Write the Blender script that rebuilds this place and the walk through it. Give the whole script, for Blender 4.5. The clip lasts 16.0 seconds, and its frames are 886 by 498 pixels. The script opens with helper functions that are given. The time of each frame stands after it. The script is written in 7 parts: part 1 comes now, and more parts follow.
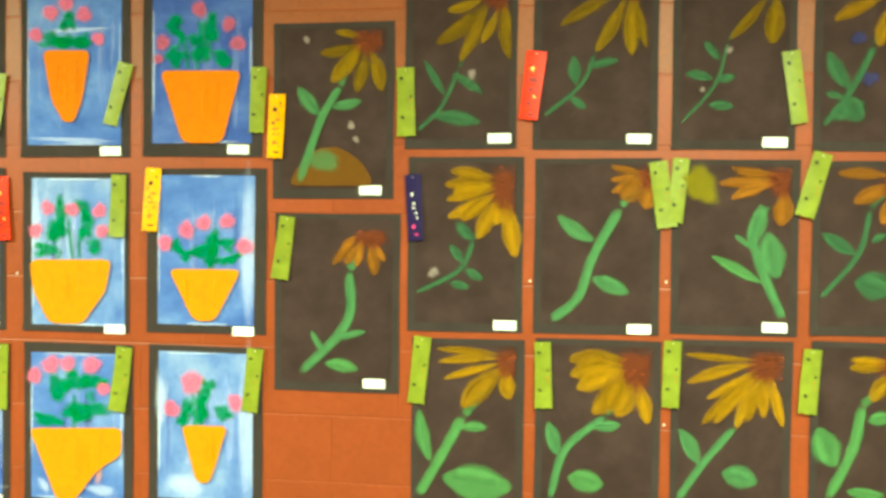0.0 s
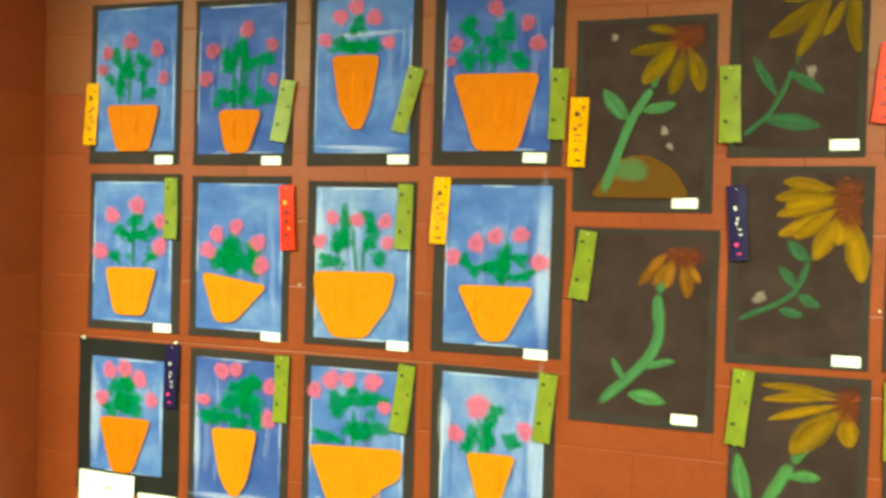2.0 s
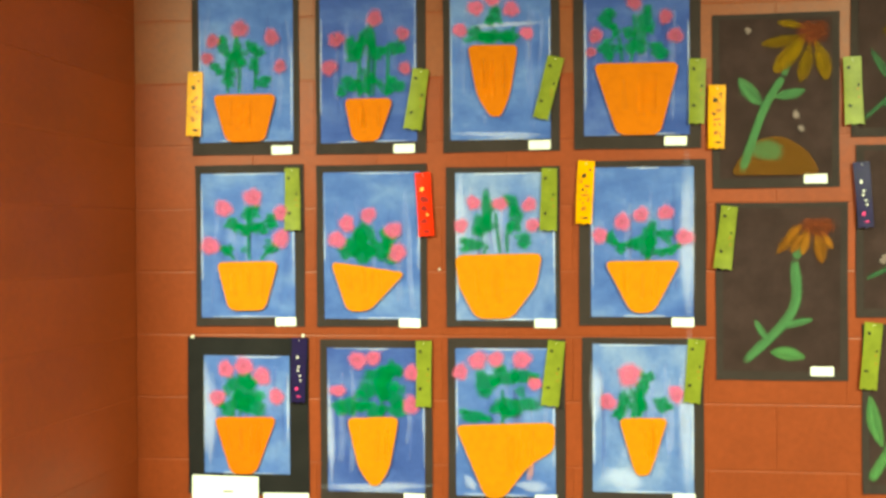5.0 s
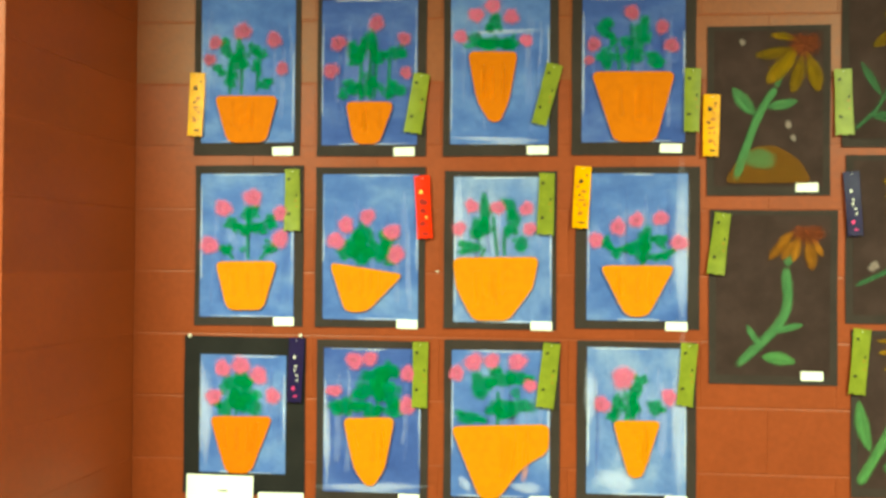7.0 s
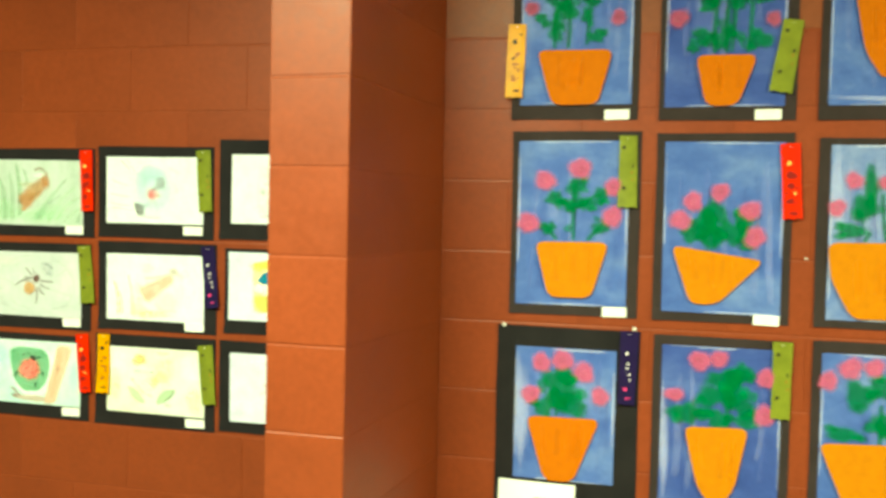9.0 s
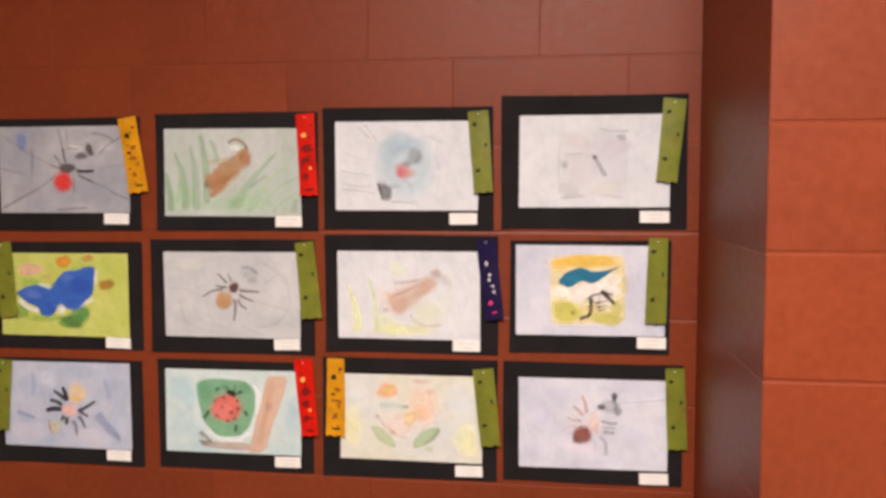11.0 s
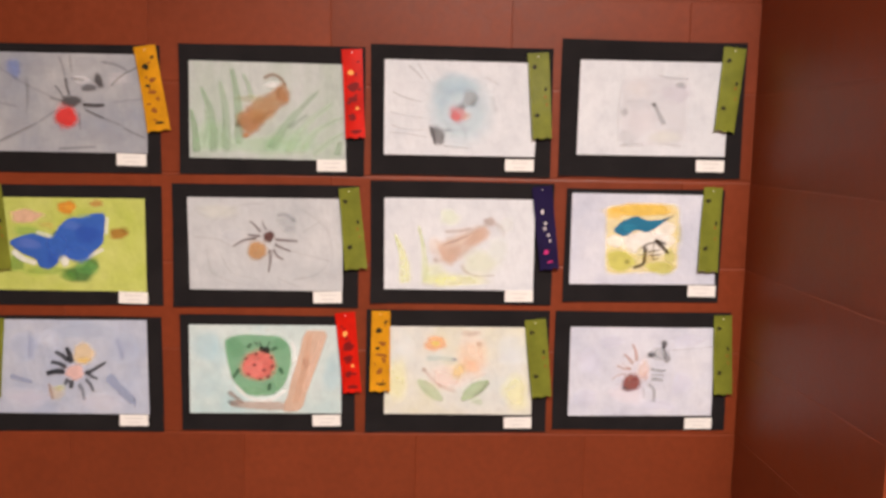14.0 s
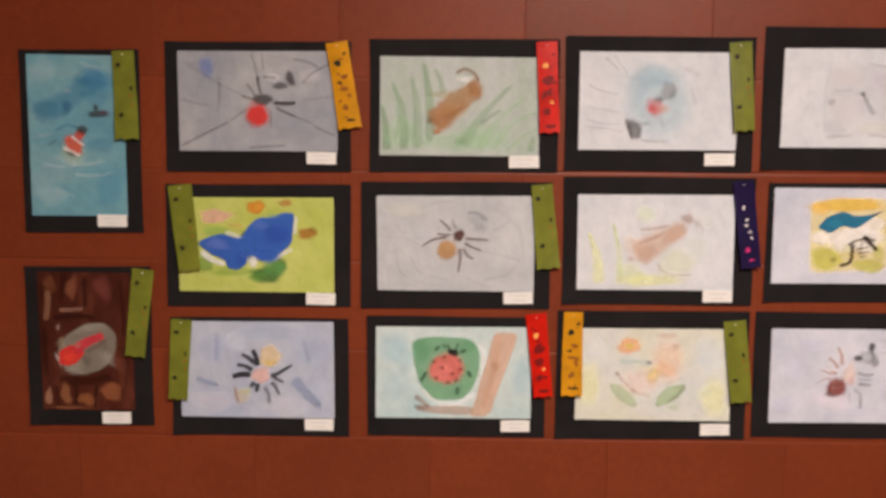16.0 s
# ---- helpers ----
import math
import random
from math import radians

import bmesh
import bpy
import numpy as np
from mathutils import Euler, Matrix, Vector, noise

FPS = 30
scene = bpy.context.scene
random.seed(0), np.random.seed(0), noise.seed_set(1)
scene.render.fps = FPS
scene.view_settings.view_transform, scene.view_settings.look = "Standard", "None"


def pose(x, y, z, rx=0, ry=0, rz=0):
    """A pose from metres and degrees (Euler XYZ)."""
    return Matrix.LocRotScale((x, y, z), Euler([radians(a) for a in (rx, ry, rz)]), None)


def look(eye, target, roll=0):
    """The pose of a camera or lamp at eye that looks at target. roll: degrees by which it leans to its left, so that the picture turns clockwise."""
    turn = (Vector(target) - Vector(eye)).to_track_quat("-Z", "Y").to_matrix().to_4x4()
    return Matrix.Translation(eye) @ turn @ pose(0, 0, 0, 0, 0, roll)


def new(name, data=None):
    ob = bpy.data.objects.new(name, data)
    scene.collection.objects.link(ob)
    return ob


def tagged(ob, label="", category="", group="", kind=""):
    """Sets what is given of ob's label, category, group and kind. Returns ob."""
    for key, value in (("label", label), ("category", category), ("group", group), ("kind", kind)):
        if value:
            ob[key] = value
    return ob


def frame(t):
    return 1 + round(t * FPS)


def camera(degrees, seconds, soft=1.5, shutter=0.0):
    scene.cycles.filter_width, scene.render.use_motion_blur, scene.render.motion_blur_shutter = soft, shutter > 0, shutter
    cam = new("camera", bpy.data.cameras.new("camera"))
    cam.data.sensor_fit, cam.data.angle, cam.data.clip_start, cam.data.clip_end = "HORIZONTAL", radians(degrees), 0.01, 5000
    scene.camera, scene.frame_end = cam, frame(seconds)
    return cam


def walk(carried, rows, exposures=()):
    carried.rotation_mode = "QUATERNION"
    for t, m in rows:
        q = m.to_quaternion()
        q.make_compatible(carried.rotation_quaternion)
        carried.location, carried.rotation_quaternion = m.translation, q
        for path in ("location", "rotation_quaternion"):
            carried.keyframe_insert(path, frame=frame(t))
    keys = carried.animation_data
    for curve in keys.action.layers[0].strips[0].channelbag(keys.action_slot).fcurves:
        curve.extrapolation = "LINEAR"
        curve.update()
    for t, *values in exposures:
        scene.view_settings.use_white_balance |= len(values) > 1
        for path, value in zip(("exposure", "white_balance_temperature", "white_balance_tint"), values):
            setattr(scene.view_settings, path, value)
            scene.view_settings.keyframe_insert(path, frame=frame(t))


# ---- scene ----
cam = camera(54.9, 16.0, soft=3.2, shutter=0.3)
PATH = [
    (0, (2.849, -2.501, 1.591), (2.59, -0.518, 1.538), 0.7),
    (0.5, (2.788, -2.485, 1.597), (2.395, -0.526, 1.524), 0.7),
    (1, (2.748, -2.465, 1.595), (2.284, -0.52, 1.562), 0.2),
    (1.5, (2.6, -2.393, 1.562), (2.044, -0.473, 1.486), 0.4),
    (2, (2.404, -2.367, 1.596), (1.78, -0.468, 1.56), 1.7),
    (2.5, (2.199, -2.402, 1.556), (1.573, -0.502, 1.564), -0.7),
    (3, (1.968, -2.467, 1.565), (1.458, -0.534, 1.513), 0.6),
    (3.5, (1.79, -2.427, 1.606), (1.341, -0.479, 1.552), -0.2),
    (4, (1.615, -2.509, 1.573), (1.276, -0.539, 1.519), -1.5),
    (4.5, (1.49, -2.619, 1.54), (1.265, -0.632, 1.502), -0.7),
    (6.8, (1.418, -2.714, 1.45), (1.231, -0.723, 1.479), 0.2),
    (7, (1.41, -2.705, 1.468), (1.242, -0.713, 1.49), 0.5),
    (7.5, (1.395, -2.696, 1.49), (1.227, -0.704, 1.51), 1.0),
    (8, (1.228, -2.666, 1.458), (1.071, -0.673, 1.48), 2.2),
    (8.5, (1.003, -2.5, 1.504), (0.688, -0.526, 1.477), -0.5),
    (9, (0.762, -2.429, 1.521), (0.289, -0.487, 1.441), 1.3),
    (9.5, (0.45, -2.391, 1.529), (0.017, -0.442, 1.413), -0.4),
    (9.6, (0.401, -2.359, 1.519), (-0.04, -0.412, 1.389), 0.1),
    (10, (0.141, -2.256, 1.513), (-0.341, -0.318, 1.402), 0.6),
    (10.2, (0.036, -2.188, 1.525), (-0.466, -0.254, 1.435), 1.2),
    (12.3, (-0.946, -1.968, 1.492), (-0.716, 0.005, 1.254), -1.4),
    (12.5, (-0.961, -1.975, 1.487), (-0.745, 0.008, 1.334), -0.7),
    (13, (-0.961, -1.988, 1.445), (-0.738, -0.007, 1.283), 1.2),
    (13.5, (-0.917, -1.978, 1.459), (-0.78, 0.009, 1.272), 1.1),
    (14, (-0.896, -1.965, 1.504), (-0.812, 0.018, 1.253), 1.1),
    (14.5, (-0.967, -1.961, 1.489), (-0.899, 0.026, 1.271), 1.3),
    (15, (-1.053, -1.952, 1.475), (-1.043, 0.037, 1.268), 1.3),
    (15.5, (-1.145, -1.956, 1.459), (-1.144, 0.037, 1.296), 1.3),
    (16, (-1.222, -1.903, 1.449), (-1.25, 0.086, 1.239), 0.4),
]
EXPOSURES = [(0, 1.66, 8350, -50), (1, 1.62, 8450, -44), (2, 1.29, 8400, -47), (3, 1.29, 8600, -44), (4, 1.3, 8700, -39), (7, 1.22, 8700, -46), (8.5, 1.24, 8900, -51), (9.0, 1.04, 8800, -41), (9.5, 0.55, 8100, -5), (10.0, 0.02, 7450, 17), (10.2, 0.1, 7250, 18), (12.3, 0.24, 7250, 19), (14, 0.22, 7250, 18), (16, -0.01, 7300, 17)]
walk(cam, [(t, look(eye, target, roll)) for t, eye, target, roll in PATH], EXPOSURES)

# ---- world, lamps ----
world = bpy.data.worlds.new("World")
scene.world = world
world.use_nodes = True
world.node_tree.nodes["Background"].inputs[0].default_value = (0.9, 0.93, 1.0, 1)
world.node_tree.nodes["Background"].inputs[1].default_value = 0.02

LAMP_COLOUR = (1.0, 0.96, 0.93)
CEILING = 2.845
LAMPS = [(-0.42, -2.55, 165), (3.5, -2.6, 150)]


def ceiling_lamp(x, y, watts):
    data = bpy.data.lights.new("tube_light", "AREA")
    data.shape, data.size, data.size_y, data.energy, data.color = "RECTANGLE", 1.15, 0.5, watts, LAMP_COLOUR
    ob = new("tube_light", data)
    ob.matrix_basis = pose(x, y, CEILING - 0.05)


for place in LAMPS:
    ceiling_lamp(*place)


# ---- materials ----
def nodes_of(name):
    m = bpy.data.materials.new(name)
    m.use_nodes = True
    t = m.node_tree
    return m, t, t.nodes["Principled BSDF"]


def noise_node(t, scale, detail=4, stretch=(1, 1, 1), rough=0.6):
    co = t.nodes.new("ShaderNodeTexCoord")
    mp = t.nodes.new("ShaderNodeMapping")
    mp.inputs["Scale"].default_value = stretch
    n = t.nodes.new("ShaderNodeTexNoise")
    n.inputs["Scale"].default_value, n.inputs["Detail"].default_value, n.inputs["Roughness"].default_value = scale, detail, rough
    t.links.new(co.outputs["Object"], mp.inputs[0])
    t.links.new(mp.outputs[0], n.inputs["Vector"])
    return n


def shift_by_object(t, n):
    """Give every object its own stretch of the pattern."""
    info, mp = t.nodes.new("ShaderNodeObjectInfo"), n.inputs["Vector"].links[0].from_node
    mul = t.nodes.new("ShaderNodeMath")
    mul.operation, mul.inputs[1].default_value = "MULTIPLY", 37.0
    comb = t.nodes.new("ShaderNodeCombineXYZ")
    t.links.new(info.outputs["Random"], mul.inputs[0])
    for k in range(3):
        t.links.new(mul.outputs[0], comb.inputs[k])
    t.links.new(comb.outputs[0], mp.inputs["Location"])


def ramp(t, source, stops):
    r = t.nodes.new("ShaderNodeValToRGB")
    while len(r.color_ramp.elements) < len(stops):
        r.color_ramp.elements.new(0.5)
    for e, (p, c) in zip(r.color_ramp.elements, stops):
        e.position, e.color = p, (*c, 1)
    t.links.new(source, r.inputs[0])
    return r


def bump(t, b, source, strength, distance):
    n = t.nodes.new("ShaderNodeBump")
    n.inputs["Strength"].default_value, n.inputs["Distance"].default_value = strength, distance
    t.links.new(source, n.inputs["Height"])
    t.links.new(n.outputs[0], b.inputs["Normal"])


def scaled(c, k):
    return tuple(min(1.0, v * k) for v in c)


def mixed(t, a, b, fac, mode="MIX"):
    m = t.nodes.new("ShaderNodeMix")
    m.data_type, m.blend_type = "RGBA", mode
    m.inputs[0].default_value = fac
    t.links.new(a, m.inputs[6])
    t.links.new(b, m.inputs[7])
    return m.outputs[2]


def masonry_paint(name, colour, rough=0.42):
    """Semi-gloss paint on concrete block: pores, roller texture and faint scuffs."""
    m, t, b = nodes_of(name)
    big, fine, pores = noise_node(t, 2.2, 5), noise_node(t, 60, 5), noise_node(t, 240, 3)
    shift_by_object(t, big)
    shift_by_object(t, fine)
    r1 = ramp(t, big.outputs[0], [(0.3, scaled(colour, 0.86)), (0.5, colour), (0.72, scaled(colour, 1.12))])
    r2 = ramp(t, fine.outputs[0], [(0.3, (0.88, 0.88, 0.88)), (0.7, (1.06, 1.05, 1.04))])
    t.links.new(mixed(t, r1.outputs[0], r2.outputs[0], 1.0, "MULTIPLY"), b.inputs["Base Color"])
    r3 = ramp(t, fine.outputs[0], [(0.2, (rough - 0.07,) * 3), (0.8, (rough + 0.1,) * 3)])
    t.links.new(r3.outputs[0], b.inputs["Roughness"])
    add = t.nodes.new("ShaderNodeMath")
    t.links.new(fine.outputs[0], add.inputs[0])
    t.links.new(pores.outputs[0], add.inputs[1])
    b.inputs["Specular IOR Level"].default_value = 0.24
    bump(t, b, add.outputs[0], 0.35, 0.0012)
    return m


def paper(name, stops, scale=14, stretch=(1, 1, 1), rough=0.8, grain=0.15, cockle=0.0):
    """Sugar paper or painted paper: a brushed or mottled ground with fibre grain."""
    m, t, b = nodes_of(name)
    n, g = noise_node(t, scale, 6, stretch), noise_node(t, 420, 2)
    shift_by_object(t, n)
    r = ramp(t, n.outputs[0], stops)
    r2 = ramp(t, g.outputs[0], [(0.3, (1 - grain,) * 3), (0.7, (1 + grain,) * 3)])
    t.links.new(mixed(t, r.outputs[0], r2.outputs[0], 1.0, "MULTIPLY"), b.inputs["Base Color"])
    b.inputs["Roughness"].default_value, b.inputs["Specular IOR Level"].default_value = rough, 0.12
    if cockle:
        # wet paint has buckled the sheet and settled in its hollows
        c, blotch = noise_node(t, 13, 3, (1.3, 1, 0.8)), noise_node(t, 38, 6)
        shift_by_object(t, c)
        shift_by_object(t, blotch)
        bump(t, b, c.outputs[0], 1.0, cockle)
        r3 = ramp(t, blotch.outputs[0], [(0.34, (0.93, 0.93, 0.94)), (0.52, (1, 1, 1)), (0.7, (1.03, 1.03, 1.03))])
        old = b.inputs["Base Color"].links[0].from_socket
        t.links.new(mixed(t, old, r3.outputs[0], 1.0, "MULTIPLY"), b.inputs["Base Color"])
    else:
        bump(t, b, g.outputs[0], 0.25, 0.0004)
    return m


PAINTS = {}


def paint(colour, alpha=1.0, vary=0.18, scale=45):
    """Poster paint, chalk or watercolour that thins towards its edge."""
    key = (colour, alpha, vary)
    if key in PAINTS:
        return PAINTS[key]
    m, t, b = nodes_of("paint")
    n = noise_node(t, scale, 5)
    shift_by_object(t, n)
    r = ramp(t, n.outputs[0], [(0.28, scaled(colour, 1 - vary)), (0.5, colour), (0.75, scaled(colour, 1 + vary * 0.8))])
    b.inputs["Roughness"].default_value, b.inputs["Specular IOR Level"].default_value = 0.75, 0.1
    at = t.nodes.new("ShaderNodeAttribute")
    at.attribute_name = "cover"
    fray = noise_node(t, 130, 5)
    shift_by_object(t, fray)
    # cover + (fray - 0.5) * 0.9, kept from 0 to alpha
    sub = t.nodes.new("ShaderNodeMath")
    sub.operation, sub.inputs[1].default_value, sub.inputs[2].default_value = "MULTIPLY_ADD", 0.9, -0.45
    t.links.new(fray.outputs[0], sub.inputs[0])
    add = t.nodes.new("ShaderNodeMath")
    t.links.new(at.outputs["Fac"], add.inputs[0])
    t.links.new(sub.outputs[0], add.inputs[1])
    lim = t.nodes.new("ShaderNodeMapRange")
    lim.inputs["From Min"].default_value, lim.inputs["From Max"].default_value = 0.08, 0.85
    lim.inputs["To Max"].default_value = alpha
    t.links.new(add.outputs[0], lim.inputs["Value"])
    # light passes a thin coat twice: the root of what is left bare, and pigment in step with it
    bare, root, rest, more, tint = (t.nodes.new(k) for k in ("ShaderNodeMath", "ShaderNodeMath", "ShaderNodeMath", "ShaderNodeMath", "ShaderNodeVectorMath"))
    bare.operation, bare.inputs[0].default_value = "SUBTRACT", 1.0
    root.operation, rest.operation, rest.inputs[0].default_value = "SQRT", "SUBTRACT", 1.0
    more.inputs[1].default_value, tint.operation = 1.0, "SCALE"
    t.links.new(lim.outputs[0], bare.inputs[1])
    t.links.new(bare.outputs[0], root.inputs[0])
    t.links.new(root.outputs[0], rest.inputs[1])
    t.links.new(root.outputs[0], more.inputs[0])
    t.links.new(r.outputs[0], tint.inputs[0])
    t.links.new(more.outputs[0], tint.inputs["Scale"])
    t.links.new(tint.outputs[0], b.inputs["Base Color"])
    t.links.new(rest.outputs[0], b.inputs["Alpha"])
    PAINTS[key] = m
    return m


def plain(name, colour, rough=0.6, metal=0.0, vary=0.06, scale=30):
    m, t, b = nodes_of(name)
    n = noise_node(t, scale, 4)
    shift_by_object(t, n)
    r = ramp(t, n.outputs[0], [(0.3, scaled(colour, 1 - vary)), (0.7, scaled(colour, 1 + vary))])
    t.links.new(r.outputs[0], b.inputs["Base Color"])
    b.inputs["Roughness"].default_value, b.inputs["Metallic"].default_value = rough, metal
    b.inputs["Specular IOR Level"].default_value = 0.2
    return m


WALL = masonry_paint("terracotta_wall_paint", (0.2, 0.0375, 0.0125))
# slightly paler, less red tone for the east recess from course 10 up
WALL_BAND = masonry_paint("paler_upper_band", (0.185, 0.05, 0.02))
CREAM = masonry_paint("cream_wall_paint", (0.6, 0.52, 0.4))
FLOOR = paper("vinyl_floor", [(0.3, (0.2, 0.17, 0.14)), (0.7, (0.28, 0.24, 0.2))], 9, rough=0.3)
TILE = plain("ceiling_tile", (0.55, 0.54, 0.5), 0.9)
GLOW = plain("lit_diffuser", (0.8, 0.8, 0.78), 0.5)
GLOW.node_tree.nodes["Principled BSDF"].inputs["Emission Color"].default_value = (*LAMP_COLOUR, 1)
GLOW.node_tree.nodes["Principled BSDF"].inputs["Emission Strength"].default_value = 2.0
LAMP_FRAME = plain("white_enamel", (0.8, 0.8, 0.78), 0.4)
SLATE = paper("slate_mount", [(0.3, (0.026, 0.0185, 0.0185)), (0.7, (0.035, 0.025, 0.025))], 12)
BLACK = paper("black_mount", [(0.3, (0.010, 0.009, 0.010)), (0.7, (0.016, 0.014, 0.015))], 12)
DARK = paper("chalk_ground", [(0.3, (0.024, 0.0125, 0.0125)), (0.5, (0.031, 0.0165, 0.017)), (0.7, (0.041, 0.0225, 0.0235))], 10)
BLUE_DEEP = paper("deep_blue_wash", [(0.28, (0.028, 0.052, 0.23)), (0.5, (0.044, 0.076, 0.29)), (0.75, (0.09, 0.135, 0.37))], 7, (0.6, 1, 1.5), cockle=0.003)
BLUE_MID = paper("mid_blue_wash", [(0.28, (0.04, 0.08, 0.3)), (0.5, (0.075, 0.13, 0.39)), (0.72, (0.15, 0.22, 0.46))], 6, (0.8, 1, 1.3), cockle=0.003)
BLUE_PALE = paper("pale_blue_wash", [(0.28, (0.052, 0.098, 0.33)), (0.46, (0.11, 0.17, 0.42)), (0.62, (0.2, 0.26, 0.48)), (0.8, (0.33, 0.37, 0.54))], 6, (1, 1, 0.8), cockle=0.003)
WHITE_PAPER = paper("cartridge_paper", [(0.3, (0.61, 0.65, 0.7)), (0.7, (0.71, 0.74, 0.78))], 8, grain=0.05, cockle=0.004)
GREY_PAPER = paper("greyish_paper", [(0.3, (0.46, 0.49, 0.52)), (0.7, (0.58, 0.6, 0.62))], 8, grain=0.05, cockle=0.004)
LILAC_PAPER = paper("lilac_wash", [(0.3, (0.5, 0.54, 0.65)), (0.55, (0.63, 0.66, 0.75)), (0.8, (0.72, 0.74, 0.79))], 7, grain=0.06, cockle=0.004)
BLUE_GREY = paper("blue_grey_wash", [(0.25, (0.27, 0.3, 0.37)), (0.5, (0.34, 0.36, 0.4)), (0.75, (0.44, 0.45, 0.47))], 8, grain=0.06, cockle=0.004)
SKY_PAPER = paper("light_blue_wash", [(0.25, (0.32, 0.39, 0.55)), (0.5, (0.45, 0.5, 0.61)), (0.8, (0.57, 0.6, 0.66))], 7, grain=0.06, cockle=0.004)
MINT_PAPER = paper("mint_wash", [(0.25, (0.38, 0.58, 0.62)), (0.5, (0.54, 0.66, 0.66)), (0.8, (0.66, 0.71, 0.7))], 6, grain=0.06, cockle=0.004)
GRASS_PAPER = paper("green_tinted_paper", [(0.3, (0.4, 0.48, 0.42)), (0.6, (0.5, 0.55, 0.54)), (0.8, (0.6, 0.62, 0.63))], 7, (2, 1, 0.6), grain=0.06, cockle=0.004)
LIME_PAPER = paper("lime_wash", [(0.3, (0.42, 0.5, 0.09)), (0.7, (0.58, 0.62, 0.2))], 9, grain=0.06, cockle=0.004)
CREAM_PAPER = paper("cream_wash", [(0.25, (0.68, 0.68, 0.5)), (0.5, (0.68, 0.7, 0.66)), (0.8, (0.58, 0.68, 0.72))], 6, grain=0.05, cockle=0.004)
TEAL_PAPER = paper("teal_wash", [(0.25, (0.08, 0.27, 0.38)), (0.5, (0.15, 0.36, 0.44)), (0.8, (0.28, 0.45, 0.48))], 8, (0.6, 1, 1.6), grain=0.06, cockle=0.004)
BARK_PAPER = paper("brown_bark_paint", [(0.3, (0.04, 0.009, 0.005)), (0.55, (0.075, 0.018, 0.011)), (0.8, (0.15, 0.045, 0.025))], 12, (2, 1, 0.8), rough=0.4)
CARD = plain("white_card", (0.82, 0.81, 0.78), 0.6, vary=0.02)
PINHEAD = plain("white_pin", (0.75, 0.72, 0.68), 0.3)
INK = plain("faded_ink", (0.1, 0.1, 0.1), 0.7)
PALE_INK = plain("pale_ink", (0.62, 0.61, 0.6), 0.7)


def satin(name, colour):
    """Acetate satin with weft lines."""
    m = plain(name, colour, 0.36, vary=0.2, scale=22)
    m.node_tree.nodes["Principled BSDF"].inputs["Specular IOR Level"].default_value = 0.15
    w = noise_node(m.node_tree, 130, 2, (0.2, 1, 3))
    bump(m.node_tree, m.node_tree.nodes["Principled BSDF"], w.outputs[0], 0.5, 0.0008)
    return m


RIBBONS = {
    "green": (satin("lime_satin", (0.165, 0.185, 0.026)), "lime green"),
    "yellow": (satin("gold_satin", (0.6, 0.265, 0.012)), "golden yellow"),
    "red": (satin("red_satin", (0.58, 0.012, 0.005)), "bright red"),
    "navy": (satin("navy_satin", (0.011, 0.006, 0.045)), "dark navy"),
}
PRINT_DARK = plain("dark_print", (0.022, 0.02, 0.008), 0.5)
PRINT_BROWN = plain("brown_print", (0.3, 0.1, 0.02), 0.4)
PRINT_LIGHT = plain("pale_foil", (0.75, 0.7, 0.7), 0.25)
PRINT_GOLD = plain("gold_foil", (0.9, 0.42, 0.12), 0.25)
PRINT_PINK = plain("magenta_foil", (0.6, 0.04, 0.2), 0.3)
PRINT_DEEPRED = plain("deep_red_print", (0.2, 0.01, 0.01), 0.4)


# ---- shaping ----
def mesh_of(name, bm, material):
    me = bpy.data.meshes.new(name)
    bm.to_mesh(me)
    bm.free()
    me.materials.append(material)
    return me


def part(name, bm, material, parent, label=""):
    ob = new(name, mesh_of(name, bm, material))
    ob.parent = parent
    return tagged(ob, label)


def box(bm, x0, x1, y0, y1, z0, z1, bevel=0.0):
    made = bmesh.ops.create_cube(bm, size=1, matrix=Matrix.LocRotScale(((x0 + x1) / 2, (y0 + y1) / 2, (z0 + z1) / 2), None, (x1 - x0, y1 - y0, z1 - z0)))
    if bevel:
        edges = list({e for v in made["verts"] for e in v.link_edges})
        bmesh.ops.bevel(bm, geom=edges, offset=bevel, segments=2, profile=0.5, affect="EDGES")


def sheet(outline, front, thick, inner=None):
    """A thin sheet with the given outline (u, v), its face at y = -front. inner: the outline within which the paint lies full; from there it thins to the rim."""
    bm = bmesh.new()
    cover = bm.verts.layers.float.new("cover")
    n = len(outline)
    rim = [bm.verts.new((u, -front, v)) for u, v in outline]
    if inner:
        core = [bm.verts.new((u, -front, v)) for u, v in inner]
        for v in core:
            v[cover] = 1.0
        for k in range(n):
            bm.faces.new((rim[k], rim[(k + 1) % n], core[(k + 1) % n], core[k]))
        face = bm.faces.new(core)
    else:
        back = [bm.verts.new((u, -front + thick, v)) for u, v in outline]
        face = bm.faces.new(rim)
        for k in range(n):
            bm.faces.new((rim[(k + 1) % n], rim[k], back[k], back[(k + 1) % n]))
        for v in rim + back:
            v[cover] = 1.0
    bmesh.ops.triangulate(bm, faces=[face])
    return bm


def shrunk(outline, keep):
    n = len(outline)
    cu, cv = sum(p[0] for p in outline) / n, sum(p[1] for p in outline) / n
    return [(cu + (u - cu) * keep, cv + (v - cv) * keep) for u, v in outline]


